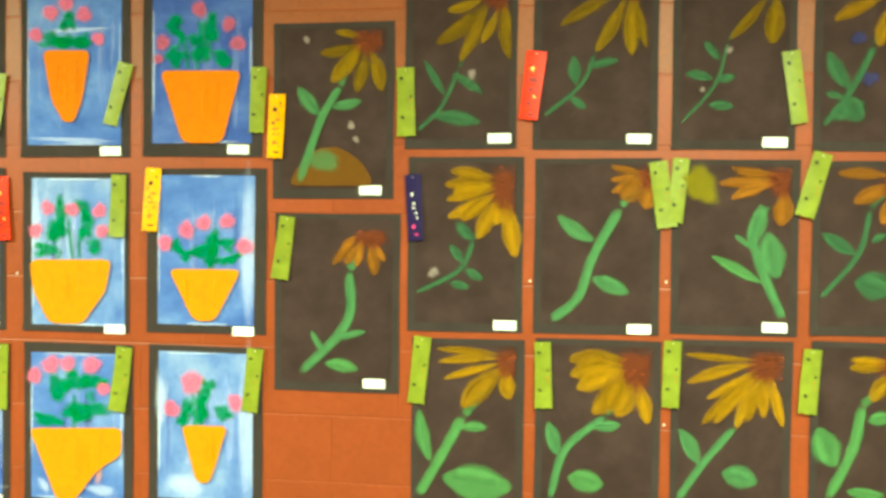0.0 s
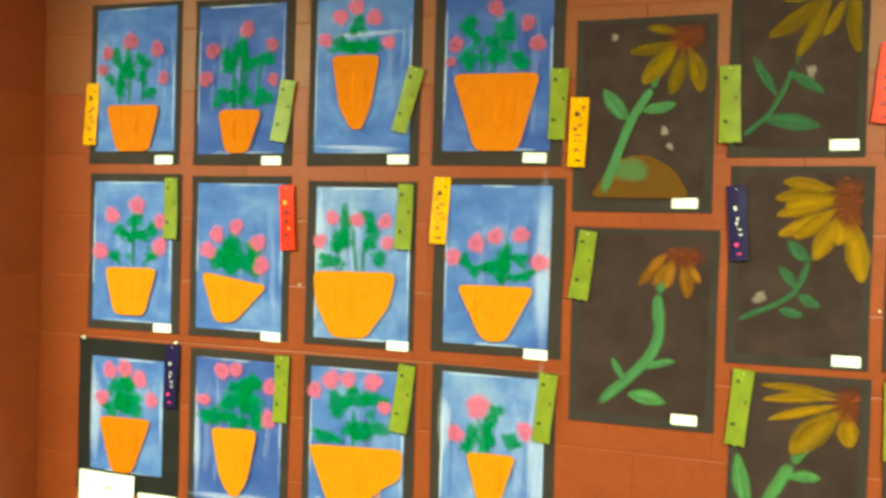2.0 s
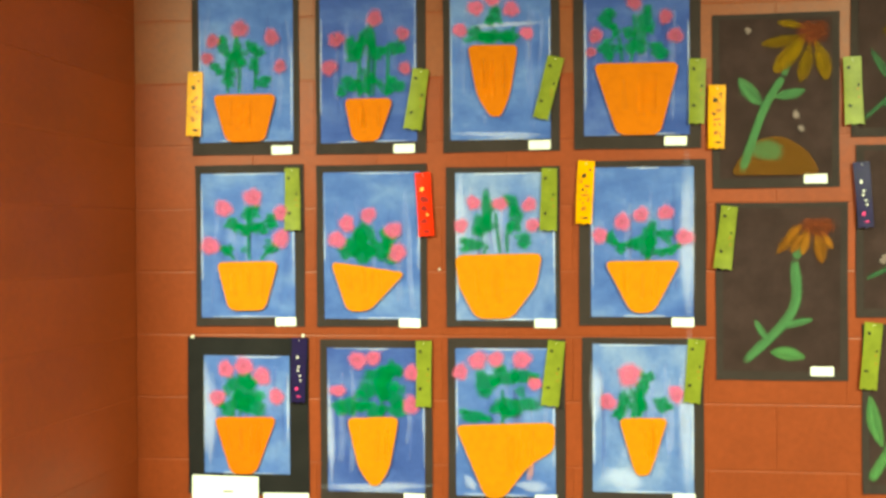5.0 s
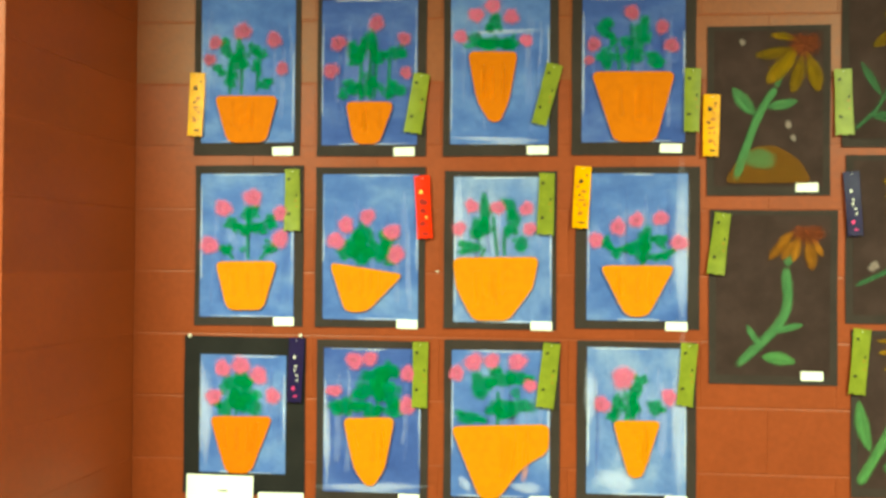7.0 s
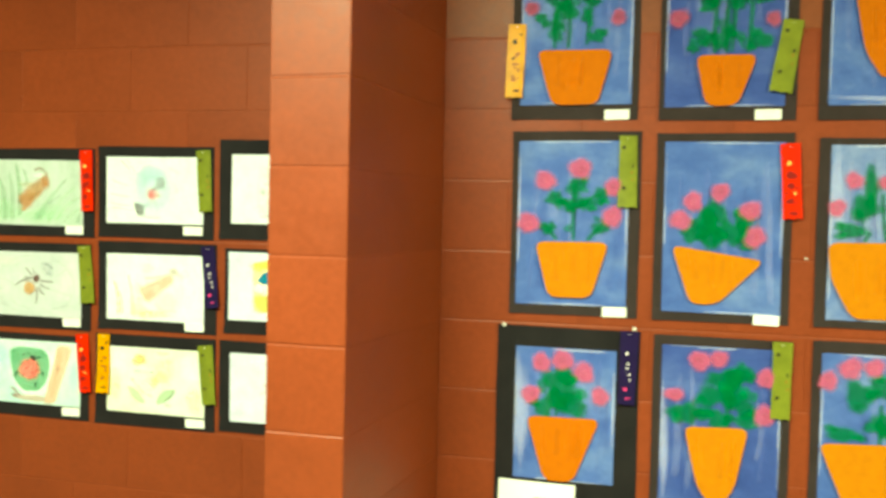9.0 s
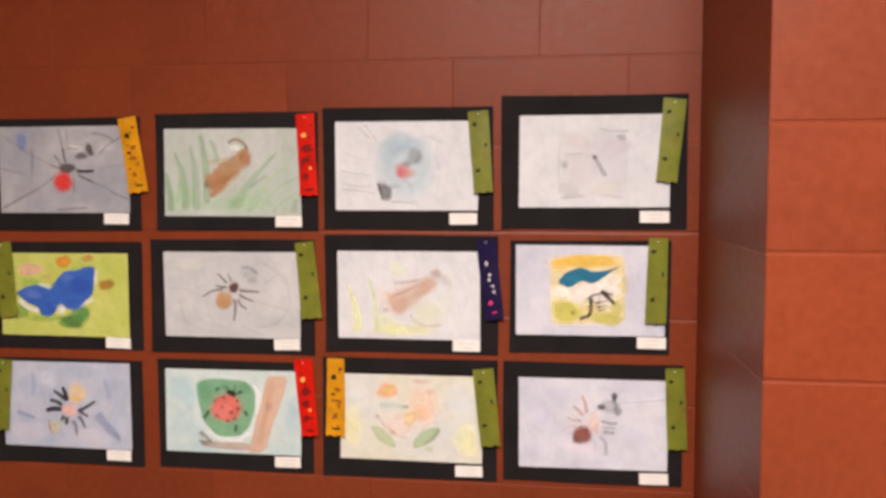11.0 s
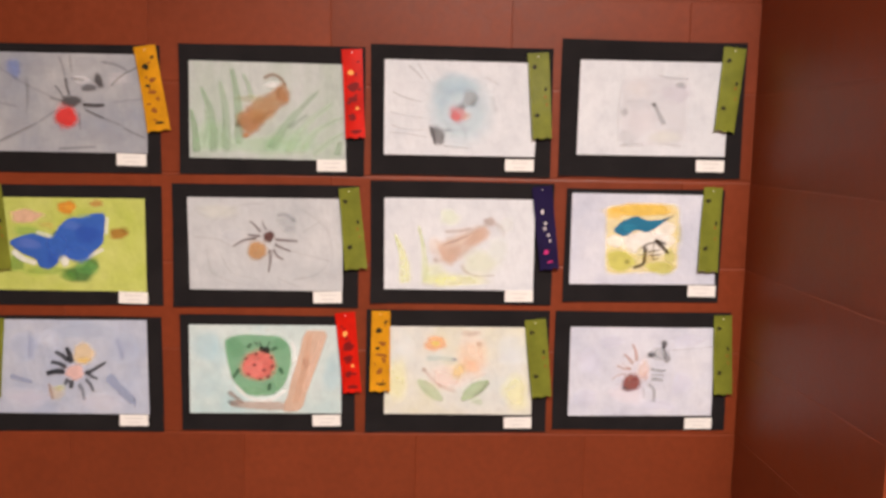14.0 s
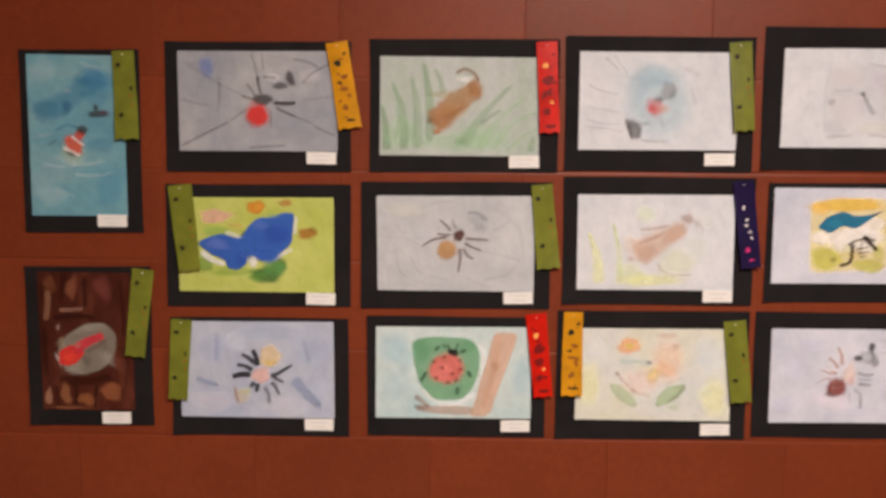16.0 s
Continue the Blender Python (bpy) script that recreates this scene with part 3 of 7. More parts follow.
def sunflower_picture(place, inset, card_at, heart, petals, stem, leaves, petal=OCHRE, green=LEAF_GREEN, spots=(), stalk=0.017):
    """A tall yellow flower in chalk on dark paper."""
    art = Picture("chalk drawing of a yellow sunflower on dark brown paper, slate mount", *place, SLATE, "drawing", "sunflower drawings")
    w, h = art.size
    art.sheet(0, inset / 4, w - 2 * inset, h - 2 * inset, DARK, "dark brown paper")
    u, v = w / 2 - inset, h / 2 - inset
    inside = lambda q: (max(-u, min(u, q[0])), max(-u - h / 2 + w / 2, min(v, q[1])))
    top = stem[0]
    if heart:
        # the stem runs on under the petals to the heart
        top = (stem[0][0] * 0.45 + heart[0] * 0.55, stem[0][1] * 0.45 + heart[1] * 0.55)
        art.stroke("stem", [inside(stem[0]), inside(top)], stalk * 0.7, stalk * 0.4, green, 0.75)
    art.stroke("stem", [inside(q) for q in stem], stalk * 0.85, stalk * 0.8, green, 0.88)
    art.stroke("chalk_streak", [inside((q[0] + stalk * 0.16, q[1])) for q in stem], stalk * 0.3, stalk * 0.2, scaled(green, 1.4), 0.45)
    for k, (a, b, c, d, e) in enumerate(leaves):
        tone = (green, LEAF_GREEN, LIME_LEAF)[k % 3] if green is LEAF_GREEN else green
        p, q = Vector(inside((a, b))), Vector(inside((c, d)))
        art.leaf("leaf", p, q, e, tone, 0.88)
        across = Vector((p.y - q.y, q.x - p.x)).normalized() * e
        art.stroke("chalk_streak", [p.lerp(q, 0.1) + across * 0.05, p.lerp(q, 0.8)], e * 0.12, e * 0.07, scaled(tone, 0.55), 0.5)
        art.stroke("chalk_streak", [p.lerp(q, 0.2) + across * 0.2, p.lerp(q, 0.5) + across * 0.24, p.lerp(q, 0.82) + across * 0.12], e * 0.2, e * 0.12, scaled(tone, 1.45), 0.45)
    for k, (a, b, c, d, e) in enumerate(petals):
        tone = scaled(petal, 0.72 + 0.45 * ((k * 0.37) % 1))
        if heart:
            # petals spring from under the heart
            a, b = a * 0.6 + heart[0] * 0.4, b * 0.6 + heart[1] * 0.4
        p, q = Vector(inside((a, b))), Vector(inside((c, d)))
        across = Vector((p.y - q.y, q.x - p.x)).normalized() * e
        art.leaf("petal", p, q, e * 1.06, tone, 0.88, 0.58)
        for side, light in ((-0.27, 0.5), (0.3, 0.62), (0.05, 1.5), (-0.12, 1.3)):
            # chalk drawn lengthwise, with the dark paper between the strokes
            s0, s1 = random.uniform(0.25, 0.4), random.uniform(0.75, 0.95)
            art.stroke("chalk_streak", [p.lerp(q, s0) + across * side * 0.8, p.lerp(q, 0.6) + across * side * 1.1, p.lerp(q, s1) + across * side * 0.5], e * 0.16, e * 0.09, scaled(tone, light), 0.55)
    if heart:
        rim = [inside(q) for q in blob_outline(heart[0], heart[1], heart[2] * 1.3, heart[3] * 1.2, 0, 0.09)]
        art.put("flower_heart", rim, shrunk(rim, 0.5), RUST, 0.85)
        for k in range(16):
            p, q = inside((heart[0] + random.uniform(-0.85, 0.85) * heart[2], heart[1] + random.uniform(-0.85, 0.85) * heart[3]))
            p = min(p, u - 0.014)
            art.stroke("seed_mark", [(p, q), (p + 0.012, q + random.uniform(-0.003, 0.003))], 0.006, 0.004, scaled(RUST, (0.4, 1.6, 0.6)[k % 3]), 0.7)
    for a, b, r, tone in spots:
        art.blob("chalk_spot", a, b, r, r, tone, 0.9, ragged=0.2)
    art.card(*card_at)
    return art


BROWN, BLOT, RED, GREY, TEAL, PEACH, LEMON, BLUE, SAGE, BLACKISH = (0.27, 0.115, 0.05), (0.04, 0.034, 0.036), (0.6, 0.04, 0.035), (0.3, 0.32, 0.34), (0.03, 0.2, 0.36), (0.64, 0.42, 0.33), (0.62, 0.6, 0.16), (0.035, 0.12, 0.46), (0.2, 0.38, 0.2), (0.012, 0.012, 0.014)


def watercolour(label, place, material, paper_at, card_at):
    art = Picture(label, *place, BLACK, group="small watercolours")
    art.sheet(*paper_at, material)
    art.card(*card_at)
    return art


def ribbon(colour, x, z, w, length, turn, marks):
    """A satin award ribbon pinned by its top, its lower end standing off the paper. marks: printed dots and bars down its length."""
    satin_paint, words = RIBBONS[colour]
    root = tagged(new("award_ribbon"), f"{words} satin award ribbon with worn print, pinned to a picture", "ribbon", f"{colour} award ribbons")
    root.matrix_basis = pose(x, -0.0085, z, 0, turn, 0)
    bm = bmesh.new()
    rows, cols, front = 14, 4, []
    phase = random.uniform(0, 6.28)

    def skin(s, q):
        return -0.0016 - 0.006 * s * s - 0.0012 * math.sin(5 * s + phase) - 0.0009 * (1 - (2 * q - 1) ** 2)

    for side in (0, 0.0007):
        grid = []
        for i in range(rows + 1):
            s = i / rows
            pinch = 1 - 0.05 * math.sin(3 * s + phase)
            cut = 0.004 if i == rows else 0
            grid.append([bm.verts.new(((q / cols - 0.5) * w * pinch, skin(s, q / cols) + side, length / 2 - length * s + cut * (q % 2))) for q in range(cols + 1)])
        for i in range(rows):
            for q in range(cols):
                f = (grid[i][q], grid[i + 1][q], grid[i + 1][q + 1], grid[i][q + 1])
                bm.faces.new(f if not side else f[::-1])
    body = part("strip", bm, satin_paint, root)
    for f in body.data.polygons:
        f.use_smooth = True
    bm = bmesh.new()
    bmesh.ops.create_cone(bm, cap_ends=True, segments=10, radius1=0.0016, radius2=0.001, depth=0.004, matrix=pose(0, -0.004, length / 2 - 0.008, 90))
    part("pin", bm, PINHEAD, root)
    for material, q, s, a, b in marks:
        base = skin(s, q) - 0.0006
        pts = [(u, v) for u, v in blob_outline((q - 0.5) * w, length / 2 - length * s, a * 1.25, b * 1.25, 0, 0.2, 10)]
        part("printed_mark", sheet(pts, -base + 0.0003, 0.0003), material, body)
    return root


def marks_for(colour, seed):
    """Print on a ribbon: a badge, a column of worn lettering and a lower badge."""
    r = random.Random(seed)
    if colour == "green":
        return [(PRINT_DARK, 0.28, 0.16, 0.0045, 0.004), (PRINT_DARK, 0.3, 0.72, 0.0045, 0.004), (PRINT_DARK, 0.78, 0.42, 0.0025, 0.004), (PRINT_BROWN, 0.74, 0.5 + r.uniform(-0.03, 0.03), 0.002, 0.003), (PRINT_BROWN, 0.8, 0.6, 0.0016, 0.003)]
    grit = [(PRINT_BROWN if colour == "yellow" else PRINT_DEEPRED, r.uniform(0.2, 0.8), r.uniform(0.12, 0.92), r.uniform(0.0015, 0.004), r.uniform(0.0015, 0.0035)) for _ in range(9)]
    if colour == "yellow":
        return grit + [(PRINT_DARK, 0.4, 0.24, 0.0055, 0.006), (PRINT_BROWN, 0.6, 0.4, 0.007, 0.004), (PRINT_DARK, 0.35, 0.46, 0.004, 0.003), (PRINT_BROWN, 0.5, 0.54, 0.009, 0.003), (PRINT_BROWN, 0.7, 0.62, 0.003, 0.004), (PRINT_BROWN, 0.45, 0.75, 0.0055, 0.005), (PRINT_DARK, 0.6, 0.9, 0.008, 0.0025), (PRINT_DARK, 0.75, 0.14, 0.003, 0.003)]
    if colour == "red":
        return grit + [(PRINT_GOLD, 0.4, 0.26, 0.005, 0.005), (PRINT_DEEPRED, 0.5, 0.42, 0.011, 0.008), (PRINT_DEEPRED, 0.45, 0.56, 0.008, 0.006), (PRINT_GOLD, 0.65, 0.66, 0.003, 0.003), (PRINT_DEEPRED, 0.4, 0.76, 0.007, 0.006), (PRINT_DEEPRED, 0.55, 0.92, 0.009, 0.004)]
    return [(PRINT_LIGHT, 0.4, 0.3, 0.003, 0.004), (PRINT_LIGHT, 0.5, 0.44, 0.0025, 0.003), (PRINT_LIGHT, 0.45, 0.5, 0.0025, 0.003), (PRINT_LIGHT, 0.6, 0.58, 0.003, 0.002), (PRINT_LIGHT, 0.65, 0.65, 0.002, 0.003), (PRINT_PINK, 0.4, 0.78, 0.004, 0.005), (PRINT_PINK, 0.55, 0.9, 0.005, 0.002)]


def notice(x, z, w, h):
    """A sheet of white paper with a few worn lines of small type, pinned over the foot of the black-mounted picture."""
    root = tagged(new("paper_notice"), "plain white paper notice with a short line of print", "notice")
    root.matrix_basis = pose(x, -0.0075, z, 0, 0.6, 0)
    bm = bmesh.new()
    grid = [[bm.verts.new(((i / 6 - 0.5) * w, -0.002 * math.sin(math.pi * i / 6) - 0.004 * (k / 8) ** 2, h / 2 - h * k / 8)) for i in range(7)] for k in range(9)]
    for k in range(8):
        for i in range(6):
            bm.faces.new((grid[k][i], grid[k + 1][i], grid[k + 1][i + 1], grid[k][i + 1]))
    part("paper", bm, CARD, root)
    bm = bmesh.new()
    box(bm, -0.005, 0.028, -0.0036, -0.0032, h / 2 - 0.052, h / 2 - 0.046)
    part("print_line", bm, INK, root)
    return root


def push_pin(x, z, size=1.0):
    bm = bmesh.new()
    bmesh.ops.create_cone(bm, cap_ends=True, segments=12, radius1=0.0055, radius2=0.004, depth=0.008, matrix=pose(0, -0.007, 0, 90))
    bmesh.ops.create_cone(bm, cap_ends=True, segments=8, radius1=0.002, radius2=0.002, depth=0.004, matrix=pose(0, -0.003, 0, 90))
    ob = tagged(new("push_pin", mesh_of("push_pin", bm, PINHEAD)), "small white push pin at a mount's corner", "pin", "push pins")
    ob.matrix_basis = Matrix.LocRotScale((x, -0.002 if size == 1 else 0.0005, z), None, (size,) * 3)


WHITEISH, BARKLINE = (0.74, 0.74, 0.75), (0.03, 0.008, 0.005)
pot_picture((0.54, 2.061, 0.353, 0.53), "mid", SLATE, (0.002, 0.013, 0.309, 0.472), (0.119, -0.251),
            [(-0.103, -0.073), (-0.06, -0.221), (0.064, -0.221), (0.102, -0.075)],
            [(-0.015, 0.138, 0.029, 0.029), (-0.105, 0.102, 0.023, 0.023), (-0.124, 0.047, 0.021, 0.021), (0.09, 0.109, 0.026, 0.026), (0.117, 0.015, 0.022, 0.022)],
            [(-0.07, 0.082, 0.021, 0.027), (-0.031, 0.037, 0.027, 0.03), (0.022, 0.081, 0.017, 0.019), (0.043, 0.064, 0.019, 0.015), (0.03, 0.022, 0.015, 0.019), (0.059, -0.034, 0.027, 0.015), (-0.095, 0.014, 0.019, 0.013), (-0.053, -0.015, 0.017, 0.03), (-0.026, 0.087, 0.013, 0.023)],
            [(-0.054, 0.041, -0.056, -0.07), (-0.02, 0.077, -0.02, -0.07), (0.034, 0.04, 0.031, -0.061)], ORANGE, ROSE, [])
pot_picture((0.948, 2.056, 0.354, 0.526), "deep", SLATE, (-0.008, 0.008, 0.308, 0.469), (0.107, -0.248),
            [(-0.082, -0.091), (-0.053, -0.223), (0.026, -0.223), (0.073, -0.092)],
            [(0.015, 0.163, 0.026, 0.026), (-0.108, 0.1, 0.026, 0.026), (-0.131, 0.011, 0.026, 0.026), (0.105, 0.112, 0.022, 0.022), (0.112, 0.003, 0.02, 0.02)],
            [(-0.046, 0.074, 0.028, 0.028), (-0.055, 0.045, 0.022, 0.015), (-0.006, 0.105, 0.022, 0.028), (0.022, 0.053, 0.026, 0.022), (0.08, 0.067, 0.025, 0.022), (-0.066, -0.04, 0.028, 0.022), (-0.023, -0.059, 0.016, 0.014), (0.078, -0.051, 0.03, 0.024), (-0.005, -0.032, 0.018, 0.022), (-0.091, -0.068, 0.014, 0.011)],
            [(-0.033, 0.041, -0.036, -0.086), (-0.006, 0.041, -0.004, -0.086), (0.058, 0.058, 0.051, -0.087), (0.012, 0.132, 0.008, -0.086)], ORANGE, ROSE, [])
pot_picture((1.361, 2.052, 0.363, 0.519), "mid", SLATE, (-0.003, 0.012, 0.311, 0.468), (0.118, -0.24),
            [(-0.103, 0.069), (-0.073, -0.085), (-0.034, -0.148), (-0.002, -0.148), (0.026, -0.085), (0.052, 0.067)],
            [(-0.079, 0.189, 0.025, 0.025), (-0.027, 0.217, 0.025, 0.025), (0.032, 0.182, 0.025, 0.025), (-0.128, 0.121, 0.023, 0.023), (0.08, 0.106, 0.021, 0.021)],
            [(-0.023, 0.163, 0.028, 0.021), (-0.065, 0.104, 0.04, 0.022), (-0.011, 0.098, 0.04, 0.022), (0.032, 0.098, 0.021, 0.021)],
            [], ORANGE, PINK, [(-0.144, -0.201, 0.134, -0.211, 0.014), (-0.101, 0.132, 0.131, 0.138, 0.011)])
pot_picture((1.776, 2.05, 0.383, 0.511), "deep", SLATE, (-0.001, 0.013, 0.317, 0.453), (0.115, -0.233),
            [(-0.129, 0.004), (-0.058, -0.21), (0.066, -0.21), (0.123, 0.002)],
            [(-0.008, 0.192, 0.024, 0.024), (0.086, 0.145, 0.022, 0.022), (0.115, 0.087, 0.024, 0.024), (-0.125, 0.093, 0.023, 0.023), (-0.139, 0.043, 0.016, 0.016)],
            [(-0.091, 0.143, 0.025, 0.025), (-0.063, 0.107, 0.014, 0.014), (-0.089, 0.048, 0.023, 0.026), (-0.008, 0.059, 0.03, 0.021), (0.024, 0.135, 0.024, 0.035), (0.064, 0.042, 0.032, 0.019), (-0.028, 0.101, 0.017, 0.017)],
            [(-0.008, 0.163, -0.02, 0.003), (-0.055, 0.092, -0.045, 0.012)], ORANGE, ROSE, [])
pot_picture((0.551, 1.504, 0.359, 0.52), "mid", SLATE, (-0.007, 0.001, 0.309, 0.464), (0.117, -0.244),
            [(-0.106, -0.054), (-0.066, -0.206), (0.049, -0.205), (0.095, -0.052)],
            [(-0.084, 0.121, 0.028, 0.028), (0.013, 0.156, 0.03, 0.03), (-0.13, 0.001, 0.03, 0.03), (0.105, 0.023, 0.029, 0.029), (0.104, 0.105, 0.024, 0.024)],
            [(-0.055, 0.071, 0.025, 0.021), (0.007, 0.11, 0.023, 0.021), (-0.002, 0.055, 0.027, 0.017), (0.073, 0.083, 0.022, 0.02), (-0.077, -0.014, 0.019, 0.017), (0.074, -0.009, 0.019, 0.019), (0.044, 0.055, 0.019, 0.013)],
            [(0.003, 0.137, -0.001, -0.05), (-0.002, 0.042, -0.055, 0.073), (0.002, 0.042, 0.076, 0.086), (-0.048, -0.046, -0.086, -0.001), (0.036, -0.046, 0.077, -0.005)], AMBER, PINK, [])
pot_picture((0.948, 1.502, 0.355, 0.514), "mid", SLATE, (0.001, 0.0, 0.309, 0.465), (0.121, -0.245),
            [(-0.128, -0.052), (-0.077, -0.206), (-0.007, -0.205), (0.107, -0.086)],
            [(-0.008, 0.097, 0.025, 0.025), (-0.078, 0.071, 0.026, 0.026), (-0.11, 0.02, 0.028, 0.028), (0.071, 0.049, 0.027, 0.027), (0.085, -0.022, 0.028, 0.028)],
            [(-0.054, 0.013, 0.031, 0.029), (-0.018, 0.041, 0.026, 0.037), (-0.082, -0.023, 0.022, 0.019), (-0.026, -0.023, 0.029, 0.032), (0.028, -0.013, 0.033, 0.033), (0.065, -0.049, 0.015, 0.011), (0.051, 0.023, 0.022, 0.025)],
            [(-0.017, 0.032, -0.017, -0.059)], AMBER, PINK, [])
pot_picture((1.363, 1.496, 0.355, 0.5), "pale", SLATE, (0.008, 0.001, 0.308, 0.46), (0.131, -0.238),
            [(-0.145, -0.028), (-0.135, -0.122), (-0.081, -0.221), (0.026, -0.22), (0.101, -0.119), (0.119, -0.023)],
            [(-0.09, 0.139, 0.023, 0.023), (-0.008, 0.134, 0.023, 0.023), (0.083, 0.131, 0.023, 0.023), (-0.129, 0.067, 0.023, 0.023), (0.093, 0.068, 0.022, 0.022)],
            [(-0.048, 0.121, 0.016, 0.045), (-0.066, 0.067, 0.022, 0.036), (-0.094, 0.008, 0.032, 0.022), (0.027, 0.139, 0.016, 0.035), (0.041, 0.077, 0.018, 0.036), (0.067, 0.02, 0.025, 0.018)],
            [(-0.022, 0.112, -0.008, -0.022), (-0.046, 0.005, -0.06, -0.022), (0.018, 0.077, 0.015, -0.022)], AMBER, PINK, [(-0.131, 0.22, -0.129, -0.014, 0.025)])
pot_picture((1.79, 1.506, 0.383, 0.507), "mid", SLATE, (-0.0, 0.003, 0.308, 0.46), (0.121, -0.243),
            [(-0.113, -0.058), (-0.034, -0.212), (0.032, -0.211), (0.113, -0.056)],
            [(-0.06, 0.065, 0.026, 0.026), (-0.004, 0.087, 0.024, 0.024), (0.07, 0.093, 0.024, 0.024), (-0.129, 0.024, 0.024, 0.024), (0.127, 0.017, 0.026, 0.026)],
            [(-0.095, 0.015, 0.016, 0.021), (-0.065, -0.016, 0.016, 0.014), (-0.03, -0.002, 0.016, 0.017), (0.022, 0.034, 0.018, 0.035), (0.008, -0.01, 0.025, 0.028), (0.066, 0.025, 0.019, 0.021), (0.091, -0.018, 0.02, 0.014), (0.056, -0.028, 0.017, 0.014)],
            [(0.026, 0.051, 0.014, -0.054)], AMBER, PINK, [(0.135, 0.228, 0.137, -0.211, 0.029)])
pot_picture((0.541, 0.955, 0.402, 0.508), "mid", BLACK, (-0.005, 0.004, 0.283, 0.381), (0.124, -0.264, 0.148, 0.036),
            [(-0.109, -0.006), (-0.054, -0.184), (0.025, -0.182), (0.094, -0.002)],
            [(-0.071, 0.152, 0.027, 0.027), (-0.011, 0.162, 0.03, 0.03), (0.049, 0.131, 0.029, 0.029), (-0.1, 0.06, 0.027, 0.027), (0.096, 0.066, 0.026, 0.026)],
            [(-0.023, 0.081, 0.041, 0.046), (0.024, 0.037, 0.038, 0.034), (-0.06, 0.026, 0.03, 0.027), (-0.005, 0.118, 0.027, 0.027)],
            [(-0.023, 0.081, -0.026, -0.001)], ORANGE, PINK, [(-0.128, 0.171, -0.124, -0.159, 0.025)])
pot_picture((0.959, 0.945, 0.36, 0.517), "deep", SLATE, (0.0, 0.004, 0.312, 0.458), (0.121, -0.241),
            [(-0.091, 0.007), (-0.053, -0.153), (-0.016, -0.2), (0.009, -0.2), (0.042, -0.15), (0.073, 0.013)],
            [(-0.057, 0.194, 0.03, 0.026), (-0.007, 0.202, 0.026, 0.022), (-0.122, 0.098, 0.026, 0.019), (0.115, 0.156, 0.025, 0.025), (0.114, 0.055, 0.027, 0.027)],
            [(0.011, 0.146, 0.046, 0.026), (0.057, 0.165, 0.022, 0.032), (-0.015, 0.101, 0.041, 0.028), (0.049, 0.084, 0.037, 0.033), (-0.088, 0.049, 0.037, 0.026), (-0.006, 0.038, 0.033, 0.022), (0.067, 0.04, 0.025, 0.022)],
            [(0.021, 0.102, 0.018, 0.011)], AMBER, PINK, [(-0.141, -0.21, 0.142, -0.204, 0.025), (-0.149, 0.08, -0.146, -0.192, 0.014)])
pot_picture((1.372, 0.953, 0.365, 0.514), "mid", SLATE, (-0.004, -0.005, 0.309, 0.463), (0.122, -0.243),
            [(-0.156, -0.018), (-0.064, -0.238), (-0.007, -0.236), (0.068, -0.136), (0.144, -0.09), (0.147, -0.005)],
            [(-0.143, 0.153, 0.025, 0.025), (-0.089, 0.189, 0.029, 0.029), (-0.032, 0.194, 0.025, 0.025), (0.048, 0.192, 0.029, 0.029), (0.089, 0.118, 0.021, 0.021)],
            [(-0.067, 0.118, 0.036, 0.032), (-0.005, 0.141, 0.036, 0.025), (0.057, 0.139, 0.032, 0.021), (0.031, 0.049, 0.063, 0.028), (-0.102, 0.014, 0.04, 0.02)],
            [(-0.013, 0.102, -0.013, -0.014)], AMBER, PINK, [(-0.136, -0.169, -0.1, -0.221, 0.022), (0.025, -0.2, 0.14, -0.205, 0.022)])
pot_picture((1.79, 0.962, 0.367, 0.504), "pale", SLATE, (-0.0, 0.004, 0.304, 0.456), (0.123, -0.238),
            [(-0.073, 0.004), (-0.022, -0.167), (0.018, -0.166), (0.074, 0.007)],
            [(-0.041, 0.14, 0.037, 0.034), (-0.105, 0.056, 0.026, 0.026), (0.099, 0.083, 0.023, 0.028)],
            [(0.012, 0.129, 0.02, 0.022), (-0.061, 0.057, 0.016, 0.031), (-0.071, 0.016, 0.017, 0.014), (-0.01, 0.093, 0.018, 0.025), (-0.018, 0.04, 0.021, 0.028), (0.056, 0.051, 0.025, 0.021)],
            [(-0.006, 0.102, -0.01, 0.005)], AMBER, PINK, [(0.133, 0.228, 0.123, -0.193, 0.032), (-0.131, -0.165, 0.01, -0.196, 0.047), (-0.139, 0.187, -0.139, -0.024, 0.025)])
mound = sunflower_picture((2.186, 1.933, 0.371, 0.526), 0.022, (0.116, -0.237), (0.107, 0.205, 0.041, 0.044),
                  [(0.085, 0.193, -0.047, 0.171, 0.036), (0.082, 0.22, 0.001, 0.233, 0.025), (0.077, 0.167, -0.007, 0.081, 0.054), (0.094, 0.158, 0.069, 0.049, 0.043), (0.111, 0.167, 0.147, 0.053, 0.047), (0.069, 0.185, 0.043, 0.115, 0.04)],
                  [(0.022, 0.072), (-0.036, -0.028), (-0.099, -0.22)],
                  [(-0.036, -0.015, -0.109, 0.073, 0.047), (-0.007, 0.011, 0.089, 0.031, 0.033)], OCHRE, LEAF_GREEN, [(-0.081, 0.21, 0.011, (0.16, 0.12, 0.12)), (0.058, -0.045, 0.013, (0.16, 0.12, 0.12)), (0.073, -0.086, 0.011, (0.16, 0.12, 0.12))], 0.024)
mound.shape("chalk_mound", [(-0.137, -0.225), (0.131, -0.225), (0.095, -0.155), (0.019, -0.105), (-0.057, -0.115), (-0.108, -0.173)], 0.03, (0.1, 0.04, 0.005), 0.9)
